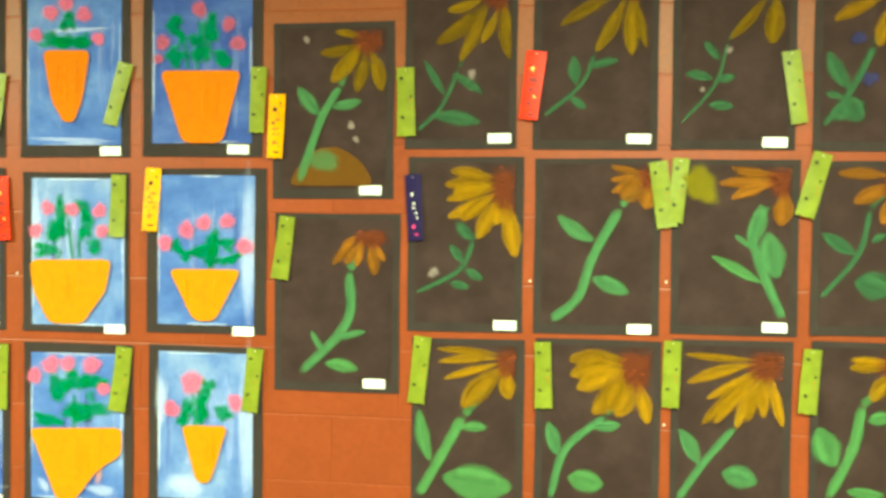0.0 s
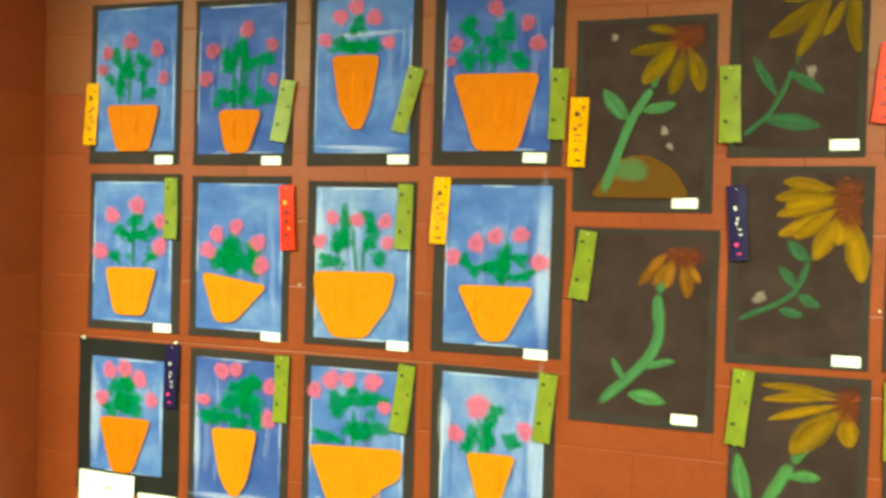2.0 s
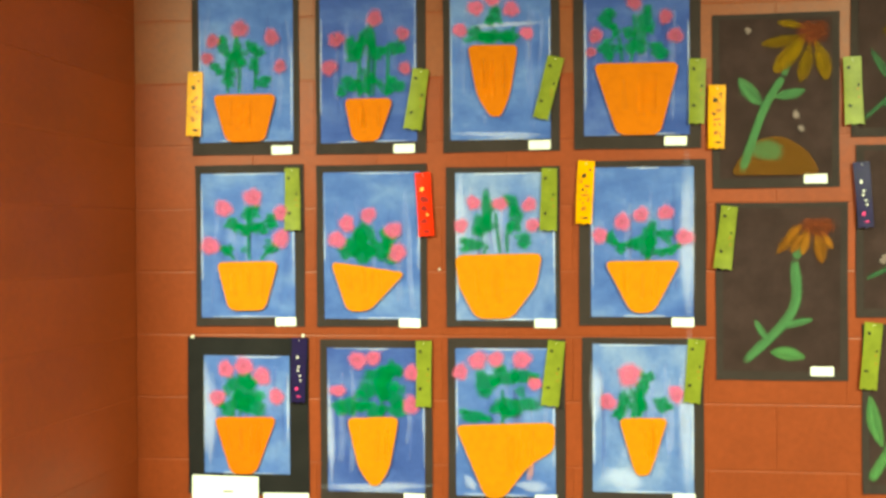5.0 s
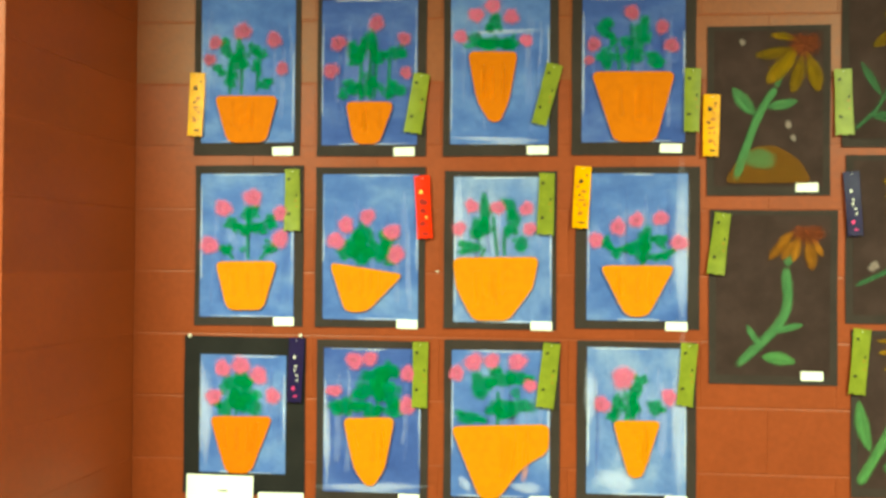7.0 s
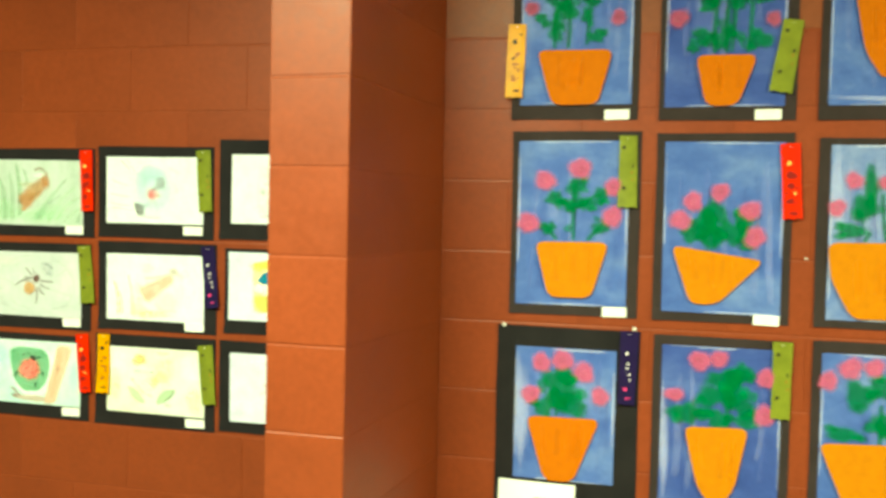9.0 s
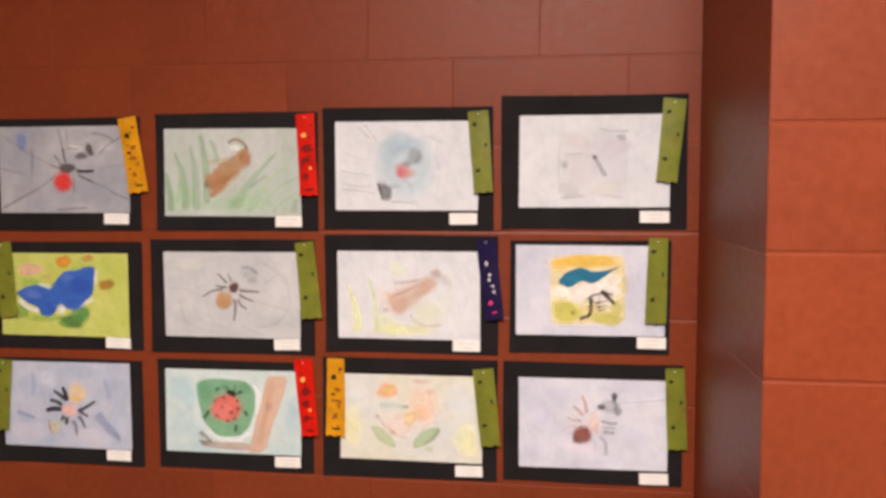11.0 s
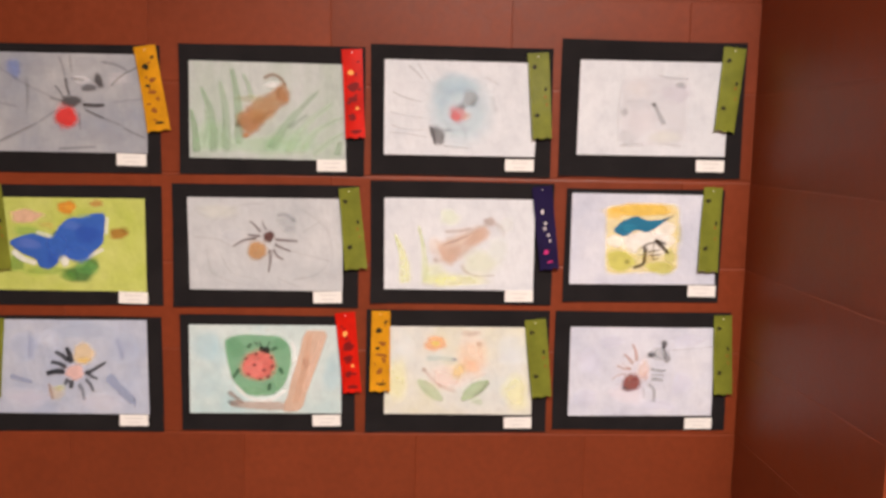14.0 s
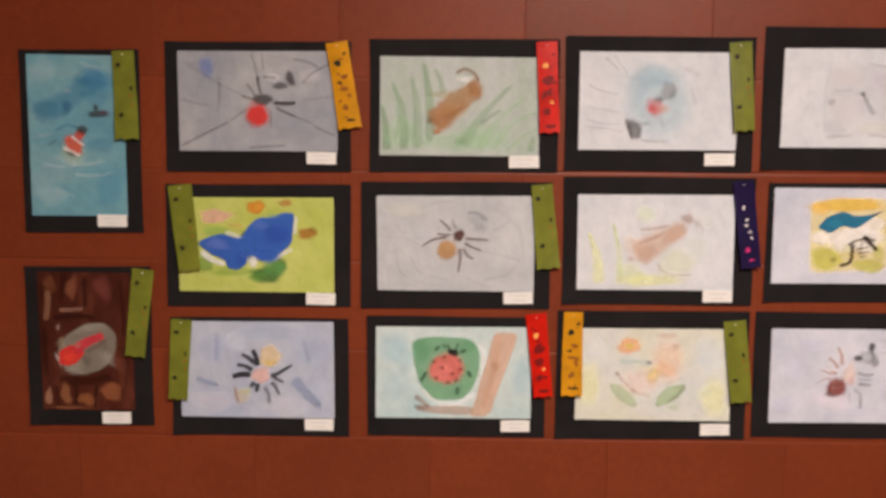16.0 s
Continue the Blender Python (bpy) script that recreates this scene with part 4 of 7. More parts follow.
mound.blob("leaf", -0.028, -0.15, 0.05, 0.034, LEAF_GREEN, 0.7)
mound.stroke("stem", [(0.022, 0.072), (-0.036, -0.028), (-0.103, -0.22)], 0.02, 0.024, LEAF_GREEN, 0.9)
sunflower_picture((2.202, 1.357, 0.385, 0.537), 0.022, (0.117, -0.24), (0.105, 0.195, 0.046, 0.03),
                  [(0.038, 0.203, -0.016, 0.112, 0.033), (0.055, 0.194, 0.022, 0.116, 0.029), (0.063, 0.185, 0.059, 0.108, 0.029), (0.089, 0.177, 0.116, 0.082, 0.04), (0.03, 0.212, 0.013, 0.151, 0.029), (0.122, 0.177, 0.148, 0.126, 0.022)],
                  [(0.038, 0.099), (0.032, -0.058), (-0.113, -0.218)],
                  [(-0.037, -0.149, -0.079, -0.083, 0.022), (-0.003, -0.11, 0.093, -0.083, 0.025), (-0.036, -0.184, 0.07, -0.2, 0.043)], TAN, LEAF_GREEN, [], 0.034)
sunflower_picture((2.569, 2.056, 0.33, 0.474), 0.022, (0.116, -0.206), (0.112, 0.209, 0.053, 0.04),
                  [(0.055, 0.18, -0.08, 0.068, 0.047), (0.055, 0.164, -0.006, 0.014, 0.041), (0.105, 0.147, 0.057, 0.066, 0.03), (0.121, 0.163, 0.143, 0.019, 0.037), (0.137, 0.179, 0.158, 0.097, 0.024), (0.038, 0.197, -0.045, 0.166, 0.034)],
                  [(-0.006, -0.003), (-0.055, -0.111), (-0.131, -0.187)],
                  [(-0.045, -0.082, -0.11, 0.027, 0.027), (-0.026, -0.016, 0.068, -0.076, 0.03), (-0.083, -0.139, 0.063, -0.161, 0.047)], OCHRE, DULL_LEAF, [(0.033, -0.02, 0.015, (0.16, 0.12, 0.12))], 0.014)
sunflower_picture((2.958, 2.05, 0.355, 0.467), 0.022, (0.125, -0.202), (0.101, 0.24, 0.054, 0.047),
                  [(0.054, 0.201, -0.107, 0.119, 0.037), (0.071, 0.186, -0.003, 0.042, 0.044), (0.094, 0.192, 0.102, 0.03, 0.047), (0.11, 0.192, 0.143, 0.051, 0.03)],
                  [(-0.003, 0.042), (-0.04, -0.046), (-0.149, -0.139)],
                  [(-0.054, -0.05, -0.063, 0.039, 0.041), (-0.018, 0.002, 0.067, 0.023, 0.027), (-0.072, -0.083, -0.023, -0.115, 0.027)], OCHRE, DULL_LEAF, [], 0.014)
sunflower_picture((3.343, 2.046, 0.338, 0.459), 0.022, (0.114, -0.208), (0.118, 0.252, 0.052, 0.045),
                  [(0.074, 0.189, -0.016, 0.079, 0.034), (0.104, 0.189, 0.099, 0.06, 0.057)],
                  [(-0.019, 0.074), (-0.052, -0.046), (-0.151, -0.157)],
                  [(-0.038, 0.022, -0.085, 0.079, 0.027), (-0.057, -0.03, -0.135, -0.013, 0.03), (-0.052, -0.033, 0.005, -0.021, 0.027), (-0.071, -0.103, 0.001, -0.109, 0.03)], OCHRE, DULL_LEAF, [(-0.015, 0.05, 0.01, (0.16, 0.12, 0.12)), (-0.087, -0.06, 0.008, (0.16, 0.12, 0.12))], 0.011)
sunflower_picture((3.719, 2.039, 0.324, 0.453), 0.022, (0.106, -0.201), (0.055, 0.219, 0.058, 0.043),
                  [(0.011, 0.197, -0.116, 0.133, 0.041), (0.071, 0.173, 0.005, 0.058, 0.051), (0.1, 0.157, 0.074, 0.049, 0.047)],
                  [(-0.003, 0.066), (-0.059, -0.05), (-0.136, -0.159)],
                  [(-0.064, -0.057, -0.126, 0.052, 0.051), (-0.078, -0.073, -0.03, -0.142, 0.071), (-0.078, -0.096, -0.102, -0.143, 0.044), (-0.085, -0.076, -0.131, -0.065, 0.024)], GOLD, DULL_LEAF, [(-0.015, -0.027, 0.022, (0.02, 0.02, 0.08)), (-0.048, 0.085, 0.02, (0.02, 0.02, 0.08))], 0.022)
sunflower_picture((2.588, 1.538, 0.341, 0.516), 0.022, (0.12, -0.235), (0.121, 0.169, 0.046, 0.076),
                  [(0.076, 0.188, -0.067, 0.174, 0.044), (0.076, 0.164, -0.06, 0.129, 0.041), (0.077, 0.139, -0.056, 0.079, 0.044), (0.067, 0.213, -0.049, 0.218, 0.037), (0.085, 0.122, 0.037, 0.014, 0.051), (0.11, 0.122, 0.155, -0.039, 0.057), (0.068, 0.147, -0.014, 0.068, 0.041), (0.06, 0.18, -0.04, 0.154, 0.041), (0.077, 0.114, 0.094, 0.056, 0.044)],
                  [(0.025, 0.014), (-0.017, -0.075), (-0.146, -0.145)],
                  [(0.025, 0.014, -0.026, 0.068, 0.037), (-0.004, -0.055, -0.047, 0.001, 0.03), (-0.0, -0.07, 0.057, -0.1, 0.03), (-0.045, -0.112, 0.017, -0.125, 0.027)], GOLD, DULL_LEAF, [(-0.091, -0.083, 0.017, (0.16, 0.12, 0.12))], 0.017)
sunflower_picture((2.97, 1.538, 0.359, 0.509), 0.022, (0.123, -0.236), (0.147, 0.204, 0.031, 0.04),
                  [(0.131, 0.222, 0.032, 0.232, 0.024), (0.131, 0.207, 0.03, 0.193, 0.024), (0.131, 0.191, 0.036, 0.157, 0.03), (0.116, 0.173, 0.062, 0.141, 0.061), (0.147, 0.175, 0.134, 0.107, 0.061)],
                  [(0.067, 0.117), (-0.011, -0.03), (-0.051, -0.147), (-0.131, -0.218)],
                  [(-0.006, 0.016, -0.115, 0.091, 0.047), (-0.014, -0.089, 0.095, -0.133, 0.051)], TAN, LEAF_GREEN, [], 0.032)
sunflower_picture((3.354, 1.541, 0.348, 0.498), 0.022, (0.113, -0.224), (0.131, 0.193, 0.043, 0.053),
                  [(0.111, 0.221, -0.019, 0.227, 0.024), (0.104, 0.197, -0.052, 0.181, 0.034), (0.104, 0.174, -0.017, 0.136, 0.034), (0.104, 0.205, -0.004, 0.208, 0.02), (0.128, 0.15, 0.119, 0.06, 0.057)],
                  [(0.043, 0.03), (0.079, -0.073), (0.137, -0.202)],
                  [(0.039, -0.002, 0.07, 0.126, 0.051), (0.118, -0.088, 0.089, 0.047, 0.081), (0.077, -0.1, -0.065, -0.023, 0.034), (0.047, -0.002, -0.003, 0.037, 0.017)], TAN, LEAF_GREEN, [(-0.1, 0.177, 0.054, (0.14, 0.11, 0.008))], 0.03)
sunflower_picture((3.728, 1.542, 0.332, 0.487), 0.022, (0.106, -0.219), (0.067, 0.183, 0.051, 0.058),
                  [(0.029, 0.213, -0.107, 0.208, 0.034), (0.037, 0.175, -0.061, 0.127, 0.047), (0.06, 0.144, 0.018, 0.065, 0.044)],
                  [(-0.013, 0.112), (-0.042, -0.014), (-0.156, -0.143)],
                  [(-0.047, -0.017, -0.143, 0.044, 0.044), (-0.052, -0.093, 0.052, -0.122, 0.088), (-0.01, 0.018, 0.033, 0.042, 0.024)], TAN, DULL_LEAF, [], 0.018)
sunflower_picture((2.601, 1.006, 0.333, 0.509), 0.022, (0.115, -0.233), (0.125, 0.199, 0.04, 0.059),
                  [(0.087, 0.215, -0.098, 0.222, 0.024), (0.087, 0.198, -0.094, 0.183, 0.027), (0.095, 0.181, -0.077, 0.133, 0.027), (0.096, 0.165, -0.02, 0.048, 0.071), (0.112, 0.157, 0.125, 0.077, 0.051)],
                  [(-0.011, 0.026), (-0.085, -0.112), (-0.147, -0.218)],
                  [(-0.107, -0.118, -0.147, 0.042, 0.047), (-0.019, -0.011, 0.06, -0.007, 0.034), (-0.076, -0.159, 0.139, -0.18, 0.112)], GOLD, LIME_LEAF, [], 0.036)
sunflower_picture((2.979, 1.018, 0.358, 0.501), 0.022, (0.123, -0.229), (0.108, 0.181, 0.045, 0.074),
                  [(0.068, 0.206, -0.089, 0.192, 0.057), (0.06, 0.181, -0.085, 0.147, 0.061), (0.068, 0.157, -0.063, 0.103, 0.061), (0.069, 0.123, -0.018, 0.034, 0.068), (0.093, 0.107, 0.051, 0.028, 0.061), (0.117, 0.109, 0.144, 0.008, 0.044), (0.052, 0.147, 0.022, 0.056, 0.057)],
                  [(0.026, 0.032), (-0.09, -0.073), (-0.133, -0.223)],
                  [(-0.114, -0.092, -0.143, 0.008, 0.047), (-0.009, -0.004, 0.068, 0.008, 0.037), (-0.083, -0.152, 0.023, -0.171, 0.074)], GOLD, LEAF_GREEN, [], 0.026)
sunflower_picture((3.353, 1.032, 0.332, 0.492), 0.022, (0.114, -0.226), (0.098, 0.176, 0.051, 0.048),
                  [(0.054, 0.203, -0.135, 0.204, 0.024), (0.055, 0.187, -0.127, 0.12, 0.037), (0.055, 0.163, -0.072, 0.075, 0.03), (0.056, 0.147, -0.084, 0.001, 0.041), (0.071, 0.14, -0.047, 0.003, 0.034), (0.079, 0.132, 0.013, -0.008, 0.037), (0.094, 0.132, 0.046, 0.013, 0.034), (0.105, 0.133, 0.089, 0.025, 0.034), (0.117, 0.133, 0.146, 0.001, 0.03)],
                  [(0.012, 0.0), (-0.076, -0.112), (-0.175, -0.219)],
                  [(-0.087, -0.113, -0.144, -0.011, 0.047), (-0.024, -0.136, 0.078, -0.158, 0.071)], GOLD, LEAF_GREEN, [], 0.026)
sunflower_picture((3.734, 1.042, 0.332, 0.481), 0.022, (0.108, -0.219), (0.081, 0.175, 0.06, 0.06),
                  [(0.036, 0.181, -0.068, 0.169, 0.037), (0.044, 0.149, -0.006, 0.074, 0.047), (0.021, 0.197, -0.065, 0.192, 0.024)],
                  [(-0.028, 0.064), (-0.05, -0.06), (-0.115, -0.206)],
                  [(-0.094, -0.114, -0.145, -0.0, 0.085), (-0.067, -0.177, 0.038, -0.184, 0.037), (-0.012, 0.02, 0.047, 0.04, 0.044)], GOLD, LIME_LEAF, [], 0.034)
art = watercolour("grey watercolour with a red blot and web-like lines", (-1.659, 1.56, 0.411, 0.284), BLUE_GREY, (-0.001, 0.013, 0.351, 0.218), (0.139, -0.111))
art.blob("paint_blot", -0.114, 0.087, 0.0196, 0.0227, BLUE, 0.45, turn=0.3, ragged=0.12)
art.blob("paint_blot", -0.106, 0.096, 0.0152, 0.0109, (0.2, 0.27, 0.42), 0.4, ragged=0.12)
art.stroke("brush_stroke", [(-0.174, -0.087), (-0.119, -0.059), (-0.062, -0.031)], 0.0065, 0.0048, (0.12, 0.12, 0.125), 0.6)
art.stroke("brush_stroke", [(0.097, 0.05), (0.121, 0.074), (0.173, 0.102)], 0.0065, 0.0048, (0.12, 0.12, 0.125), 0.6)
art.stroke("brush_stroke", [(0.077, 0.105), (0.112, 0.098), (0.138, 0.084)], 0.0065, 0.0048, (0.12, 0.12, 0.125), 0.5)
art.stroke("brush_stroke", [(0.121, -0.039), (0.147, -0.052), (0.173, -0.063)], 0.0065, 0.0048, (0.12, 0.12, 0.125), 0.5)
art.stroke("brush_stroke", [(-0.023, -0.089), (0.021, -0.086), (0.064, -0.083)], 0.0065, 0.0048, (0.12, 0.12, 0.125), 0.5)
art.stroke("brush_stroke", [(-0.088, 0.072), (-0.082, 0.037), (-0.09, -0.015)], 0.0065, 0.0048, (0.12, 0.12, 0.125), 0.28)
art.stroke("brush_stroke", [(-0.171, 0.017), (-0.14, 0.009), (-0.106, 0.002)], 0.0065, 0.0048, (0.12, 0.12, 0.125), 0.36)
art.stroke("brush_stroke", [(-0.014, 0.116), (-0.005, 0.089), (-0.0, 0.059)], 0.0065, 0.0048, (0.12, 0.12, 0.125), 0.4)
art.stroke("brush_stroke", [(0.01, 0.119), (0.011, 0.102), (0.014, 0.078)], 0.0065, 0.0048, (0.12, 0.12, 0.125), 0.36)
art.stroke("brush_stroke", [(0.038, -0.002), (0.077, -0.018), (0.125, -0.037)], 0.0065, 0.0048, (0.12, 0.12, 0.125), 0.38)
art.stroke("brush_stroke", [(-0.166, 0.102), (-0.092, 0.054), (-0.027, 0.024)], 0.0065, 0.0048, (0.12, 0.12, 0.125), 0.25)
art.stroke("brush_stroke", [(-0.062, -0.031), (-0.04, -0.015), (-0.023, -0.004)], 0.0065, 0.0048, (0.12, 0.12, 0.125), 0.4)
art.stroke("brush_stroke", [(0.169, 0.024), (0.134, 0.02), (0.095, 0.015)], 0.0065, 0.0048, (0.12, 0.12, 0.125), 0.2)
art.blob("paint_blot", 0.082, -0.059, 0.0610, 0.0218, (0.26, 0.27, 0.3), 0.25, ragged=0.12)
art.blob("paint_blot", -0.119, -0.041, 0.0392, 0.0262, (0.26, 0.27, 0.3), 0.25, ragged=0.12)
art.blob("paint_blot", 0.138, 0.024, 0.0261, 0.0523, (0.26, 0.27, 0.3), 0.25, ragged=0.12)
art.blob("paint_blot", -0.058, 0.089, 0.0392, 0.0218, (0.26, 0.27, 0.3), 0.25, ragged=0.12)
art.blob("paint_blot", 0.047, 0.102, 0.0392, 0.0174, (0.26, 0.27, 0.3), 0.25, ragged=0.12)
art.blob("paint_blot", 0.117, 0.068, 0.0305, 0.0153, (0.55, 0.53, 0.55), 0.35, ragged=0.12)
art.stroke("brush_stroke", [(-0.025, 0.052), (-0.005, 0.022)], 0.0052, 0.0042, BLOT, 0.6)
art.stroke("brush_stroke", [(-0.0, 0.068), (0.008, 0.028)], 0.0070, 0.0056, BLOT, 0.7)
art.stroke("brush_stroke", [(-0.035, 0.024), (-0.005, 0.017)], 0.0057, 0.0045, BLOT, 0.6)
art.stroke("brush_stroke", [(0.034, 0.01), (0.086, 0.01)], 0.0078, 0.0063, BLOT, 0.95)
art.stroke("brush_stroke", [(0.038, 0.002), (0.082, -0.02)], 0.0052, 0.0042, BLOT, 0.6)
art.stroke("brush_stroke", [(0.027, -0.007), (0.028, -0.047)], 0.0044, 0.0035, BLOT, 0.5)
art.blob("paint_blot", 0.012, 0.017, 0.0270, 0.0131, BLOT, 0.85, ragged=0.12)
art.blob("paint_blot", -0.001, -0.018, 0.0287, 0.0296, RED, 0.6, ragged=0.12)
art.blob("paint_blot", -0.001, -0.018, 0.0253, 0.0262, RED, 0.9, ragged=0.12)
art.blob("paint_blot", 0.034, 0.064, 0.0209, 0.0096, WHITEISH, 0.45, ragged=0.12)
art.blob("paint_blot", 0.073, 0.063, 0.0105, 0.0183, BLOT, 0.85, turn=0.3, ragged=0.12)
art.blob("paint_blot", 0.051, 0.047, 0.0183, 0.0087, BLOT, 0.75, ragged=0.12)
art.stroke("brush_stroke", [(0.012, 0.067), (0.043, 0.063)], 0.0048, 0.0039, BLOT, 0.6)
art = watercolour("watercolour with a brown stroke among green blades on pale paper", (-1.204, 1.565, 0.416, 0.289), GRASS_PAPER, (-0.01, -0.001, 0.351, 0.215), (0.133, -0.121))
art.blob("paint_blot", -0.017, -0.078, 0.1249, 0.0215, (0.3, 0.46, 0.3), 0.5, ragged=0.12)
art.blob("paint_blot", -0.137, -0.059, 0.0409, 0.0408, (0.3, 0.46, 0.3), 0.5, ragged=0.12)
art.blob("paint_blot", 0.048, -0.065, 0.0646, 0.0344, (0.3, 0.46, 0.3), 0.35, ragged=0.12)
art.stroke("brush_stroke", [(-0.17, -0.1), (-0.174, -0.04), (-0.182, 0.003)], 0.0215, 0.0069, (0.2, 0.34, 0.2), 0.7)
art.stroke("brush_stroke", [(-0.131, -0.1), (-0.137, -0.01), (-0.16, 0.053)], 0.0267, 0.0095, (0.2, 0.34, 0.2), 0.6)
art.stroke("brush_stroke", [(-0.103, -0.1), (-0.104, -0.005), (-0.118, 0.068)], 0.0258, 0.0112, (0.2, 0.34, 0.2), 0.5)
art.stroke("brush_stroke", [(-0.075, -0.083), (-0.077, 0.016), (-0.09, 0.096)], 0.0224, 0.0103, (0.2, 0.34, 0.2), 0.62)
art.stroke("brush_stroke", [(-0.045, 0.025), (-0.053, 0.055), (-0.066, 0.083)], 0.0164, 0.0069, (0.2, 0.34, 0.2), 0.5)
art.stroke("brush_stroke", [(-0.004, -0.091), (0.031, -0.031), (0.108, 0.051)], 0.0301, 0.0086, (0.2, 0.34, 0.2), 0.5)
art.stroke("brush_stroke", [(0.031, -0.1), (0.074, -0.031), (0.138, 0.021)], 0.0258, 0.0077, (0.3, 0.46, 0.3), 0.4)
art.stroke("brush_stroke", [(0.061, -0.1), (0.1, -0.044), (0.162, -0.01)], 0.0181, 0.0069, (0.3, 0.46, 0.3), 0.42)
art.stroke("brush_stroke", [(0.091, -0.1), (0.125, -0.07), (0.161, -0.046)], 0.0155, 0.0077, (0.3, 0.46, 0.3), 0.4)
art.stroke("brush_stroke", [(0.145, -0.1), (0.154, -0.065)], 0.0198, 0.0129, (0.2, 0.34, 0.2), 0.5)
art.stroke("brush_stroke", [(-0.154, -0.083), (-0.146, -0.031), (-0.15, 0.003)], 0.0129, 0.0052, (0.3, 0.46, 0.3), 0.4)
art.stroke("brush_stroke", [(0.035, -0.04), (0.057, -0.023), (0.082, -0.007)], 0.0129, 0.0077, (0.18, 0.26, 0.2), 0.5)
art.blob("paint_blot", -0.008, -0.078, 0.0146, 0.0112, (0.12, 0.3, 0.14), 0.35, ragged=0.12)
art.stroke("brush_stroke", [(-0.071, -0.04), (-0.025, 0.001), (0.035, 0.042)], 0.0516, 0.0409, (0.36, 0.17, 0.07), 0.72)
art.blob("paint_blot", -0.045, -0.025, 0.0379, 0.0258, (0.36, 0.17, 0.07), 0.7, turn=0.6, ragged=0.12)
art.blob("paint_blot", -0.017, 0.003, 0.0474, 0.0258, (0.4, 0.24, 0.1), 0.5, turn=0.6, ragged=0.12)
art.blob("paint_blot", 0.024, 0.039, 0.0198, 0.0215, (0.36, 0.17, 0.07), 0.75, ragged=0.12)
art.blob("paint_blot", -0.047, 0.025, 0.0310, 0.0103, (0.34, 0.3, 0.14), 0.5, ragged=0.12)
art.blob("paint_blot", -0.077, -0.032, 0.0078, 0.0095, (0.1, 0.05, 0.03), 0.55, ragged=0.12)
art.blob("paint_blot", -0.059, -0.056, 0.0095, 0.0069, (0.36, 0.17, 0.07), 0.85, ragged=0.12)
art.stroke("brush_stroke", [(-0.047, -0.027), (0.005, 0.003)], 0.0112, 0.0060, (0.2, 0.09, 0.04), 0.4)
art.blob("paint_blot", 0.001, 0.057, 0.0198, 0.0077, WHITEISH, 0.6, ragged=0.12)
art.stroke("brush_stroke", [(-0.02, 0.07), (0.001, 0.08), (0.022, 0.07), (0.033, 0.053)], 0.0077, 0.0060, (0.22, 0.12, 0.06), 0.7)
art = watercolour("pale watercolour with a blue-grey round wash and red touches", (-0.776, 1.571, 0.413, 0.292), WHITE_PAPER, (-0.002, 0.007, 0.346, 0.213), (0.135, -0.119))
art.blob("paint_blot", -0.004, 0.003, 0.0796, 0.0822, (0.26, 0.4, 0.46), 0.42, ragged=0.06)
art.blob("paint_blot", -0.004, 0.007, 0.0859, 0.0865, (0.32, 0.42, 0.46), 0.3, ragged=0.12)
art.blob("paint_blot", -0.012, 0.062, 0.0503, 0.0295, (0.1, 0.3, 0.42), 0.3, ragged=0.12)
art.blob("paint_blot", -0.05, 0.037, 0.0251, 0.0380, (0.2, 0.36, 0.46), 0.25, ragged=0.12)
art.blob("paint_blot", 0.019, 0.03, 0.0193, 0.0211, GREY, 0.75, ragged=0.12)
art.blob("paint_blot", 0.025, 0.02, 0.0092, 0.0110, BLOT, 0.3, ragged=0.12)
art.blob("paint_blot", -0.01, -0.006, 0.0218, 0.0232, RED, 0.55, ragged=0.12)
art.blob("paint_blot", -0.015, -0.01, 0.0109, 0.0118, RED, 0.5, ragged=0.12)
art.blob("paint_blot", -0.003, 0.012, 0.0117, 0.0084, BLOT, 0.4, ragged=0.12)
art.blob("paint_blot", 0.011, -0.01, 0.0126, 0.0127, PEACH, 0.5, ragged=0.12)
art.blob("paint_blot", -0.054, -0.054, 0.0184, 0.0236, BLOT, 0.7, turn=0.5, ragged=0.12)
art.stroke("brush_stroke", [(-0.073, -0.031), (-0.065, -0.052), (-0.059, -0.077)], 0.0076, 0.0059, BLOT, 0.6)
art.blob("paint_blot", -0.031, -0.043, 0.0109, 0.0051, BLOT, 0.4, ragged=0.12)
art.stroke("brush_stroke", [(-0.159, 0.043), (-0.088, 0.02)], 0.0034, 0.0024, GREY, 0.5)
art.stroke("brush_stroke", [(-0.164, -0.003), (-0.084, -0.016)], 0.0034, 0.0024, GREY, 0.5)
art.stroke("brush_stroke", [(-0.164, -0.032), (-0.079, -0.043)], 0.0029, 0.0021, GREY, 0.5)
art.stroke("brush_stroke", [(-0.164, -0.049), (-0.075, -0.06)], 0.0029, 0.0021, GREY, 0.5)
art.stroke("brush_stroke", [(-0.123, 0.102), (-0.088, 0.07)], 0.0059, 0.0041, GREY, 0.4)
art.stroke("brush_stroke", [(-0.103, 0.108), (-0.071, 0.064)], 0.0042, 0.0029, GREY, 0.3)
art.stroke("brush_stroke", [(-0.042, -0.078), (0.017, -0.082)], 0.0038, 0.0026, GREY, 0.5)
art.stroke("brush_stroke", [(0.0, -0.022), (0.013, -0.06)], 0.0042, 0.0029, GREY, 0.35)
art.stroke("brush_stroke", [(0.05, 0.079), (0.084, 0.062)], 0.0076, 0.0053, GREY, 0.2)
art.stroke("brush_stroke", [(0.067, 0.037), (0.08, -0.001)], 0.0101, 0.0071, GREY, 0.2)
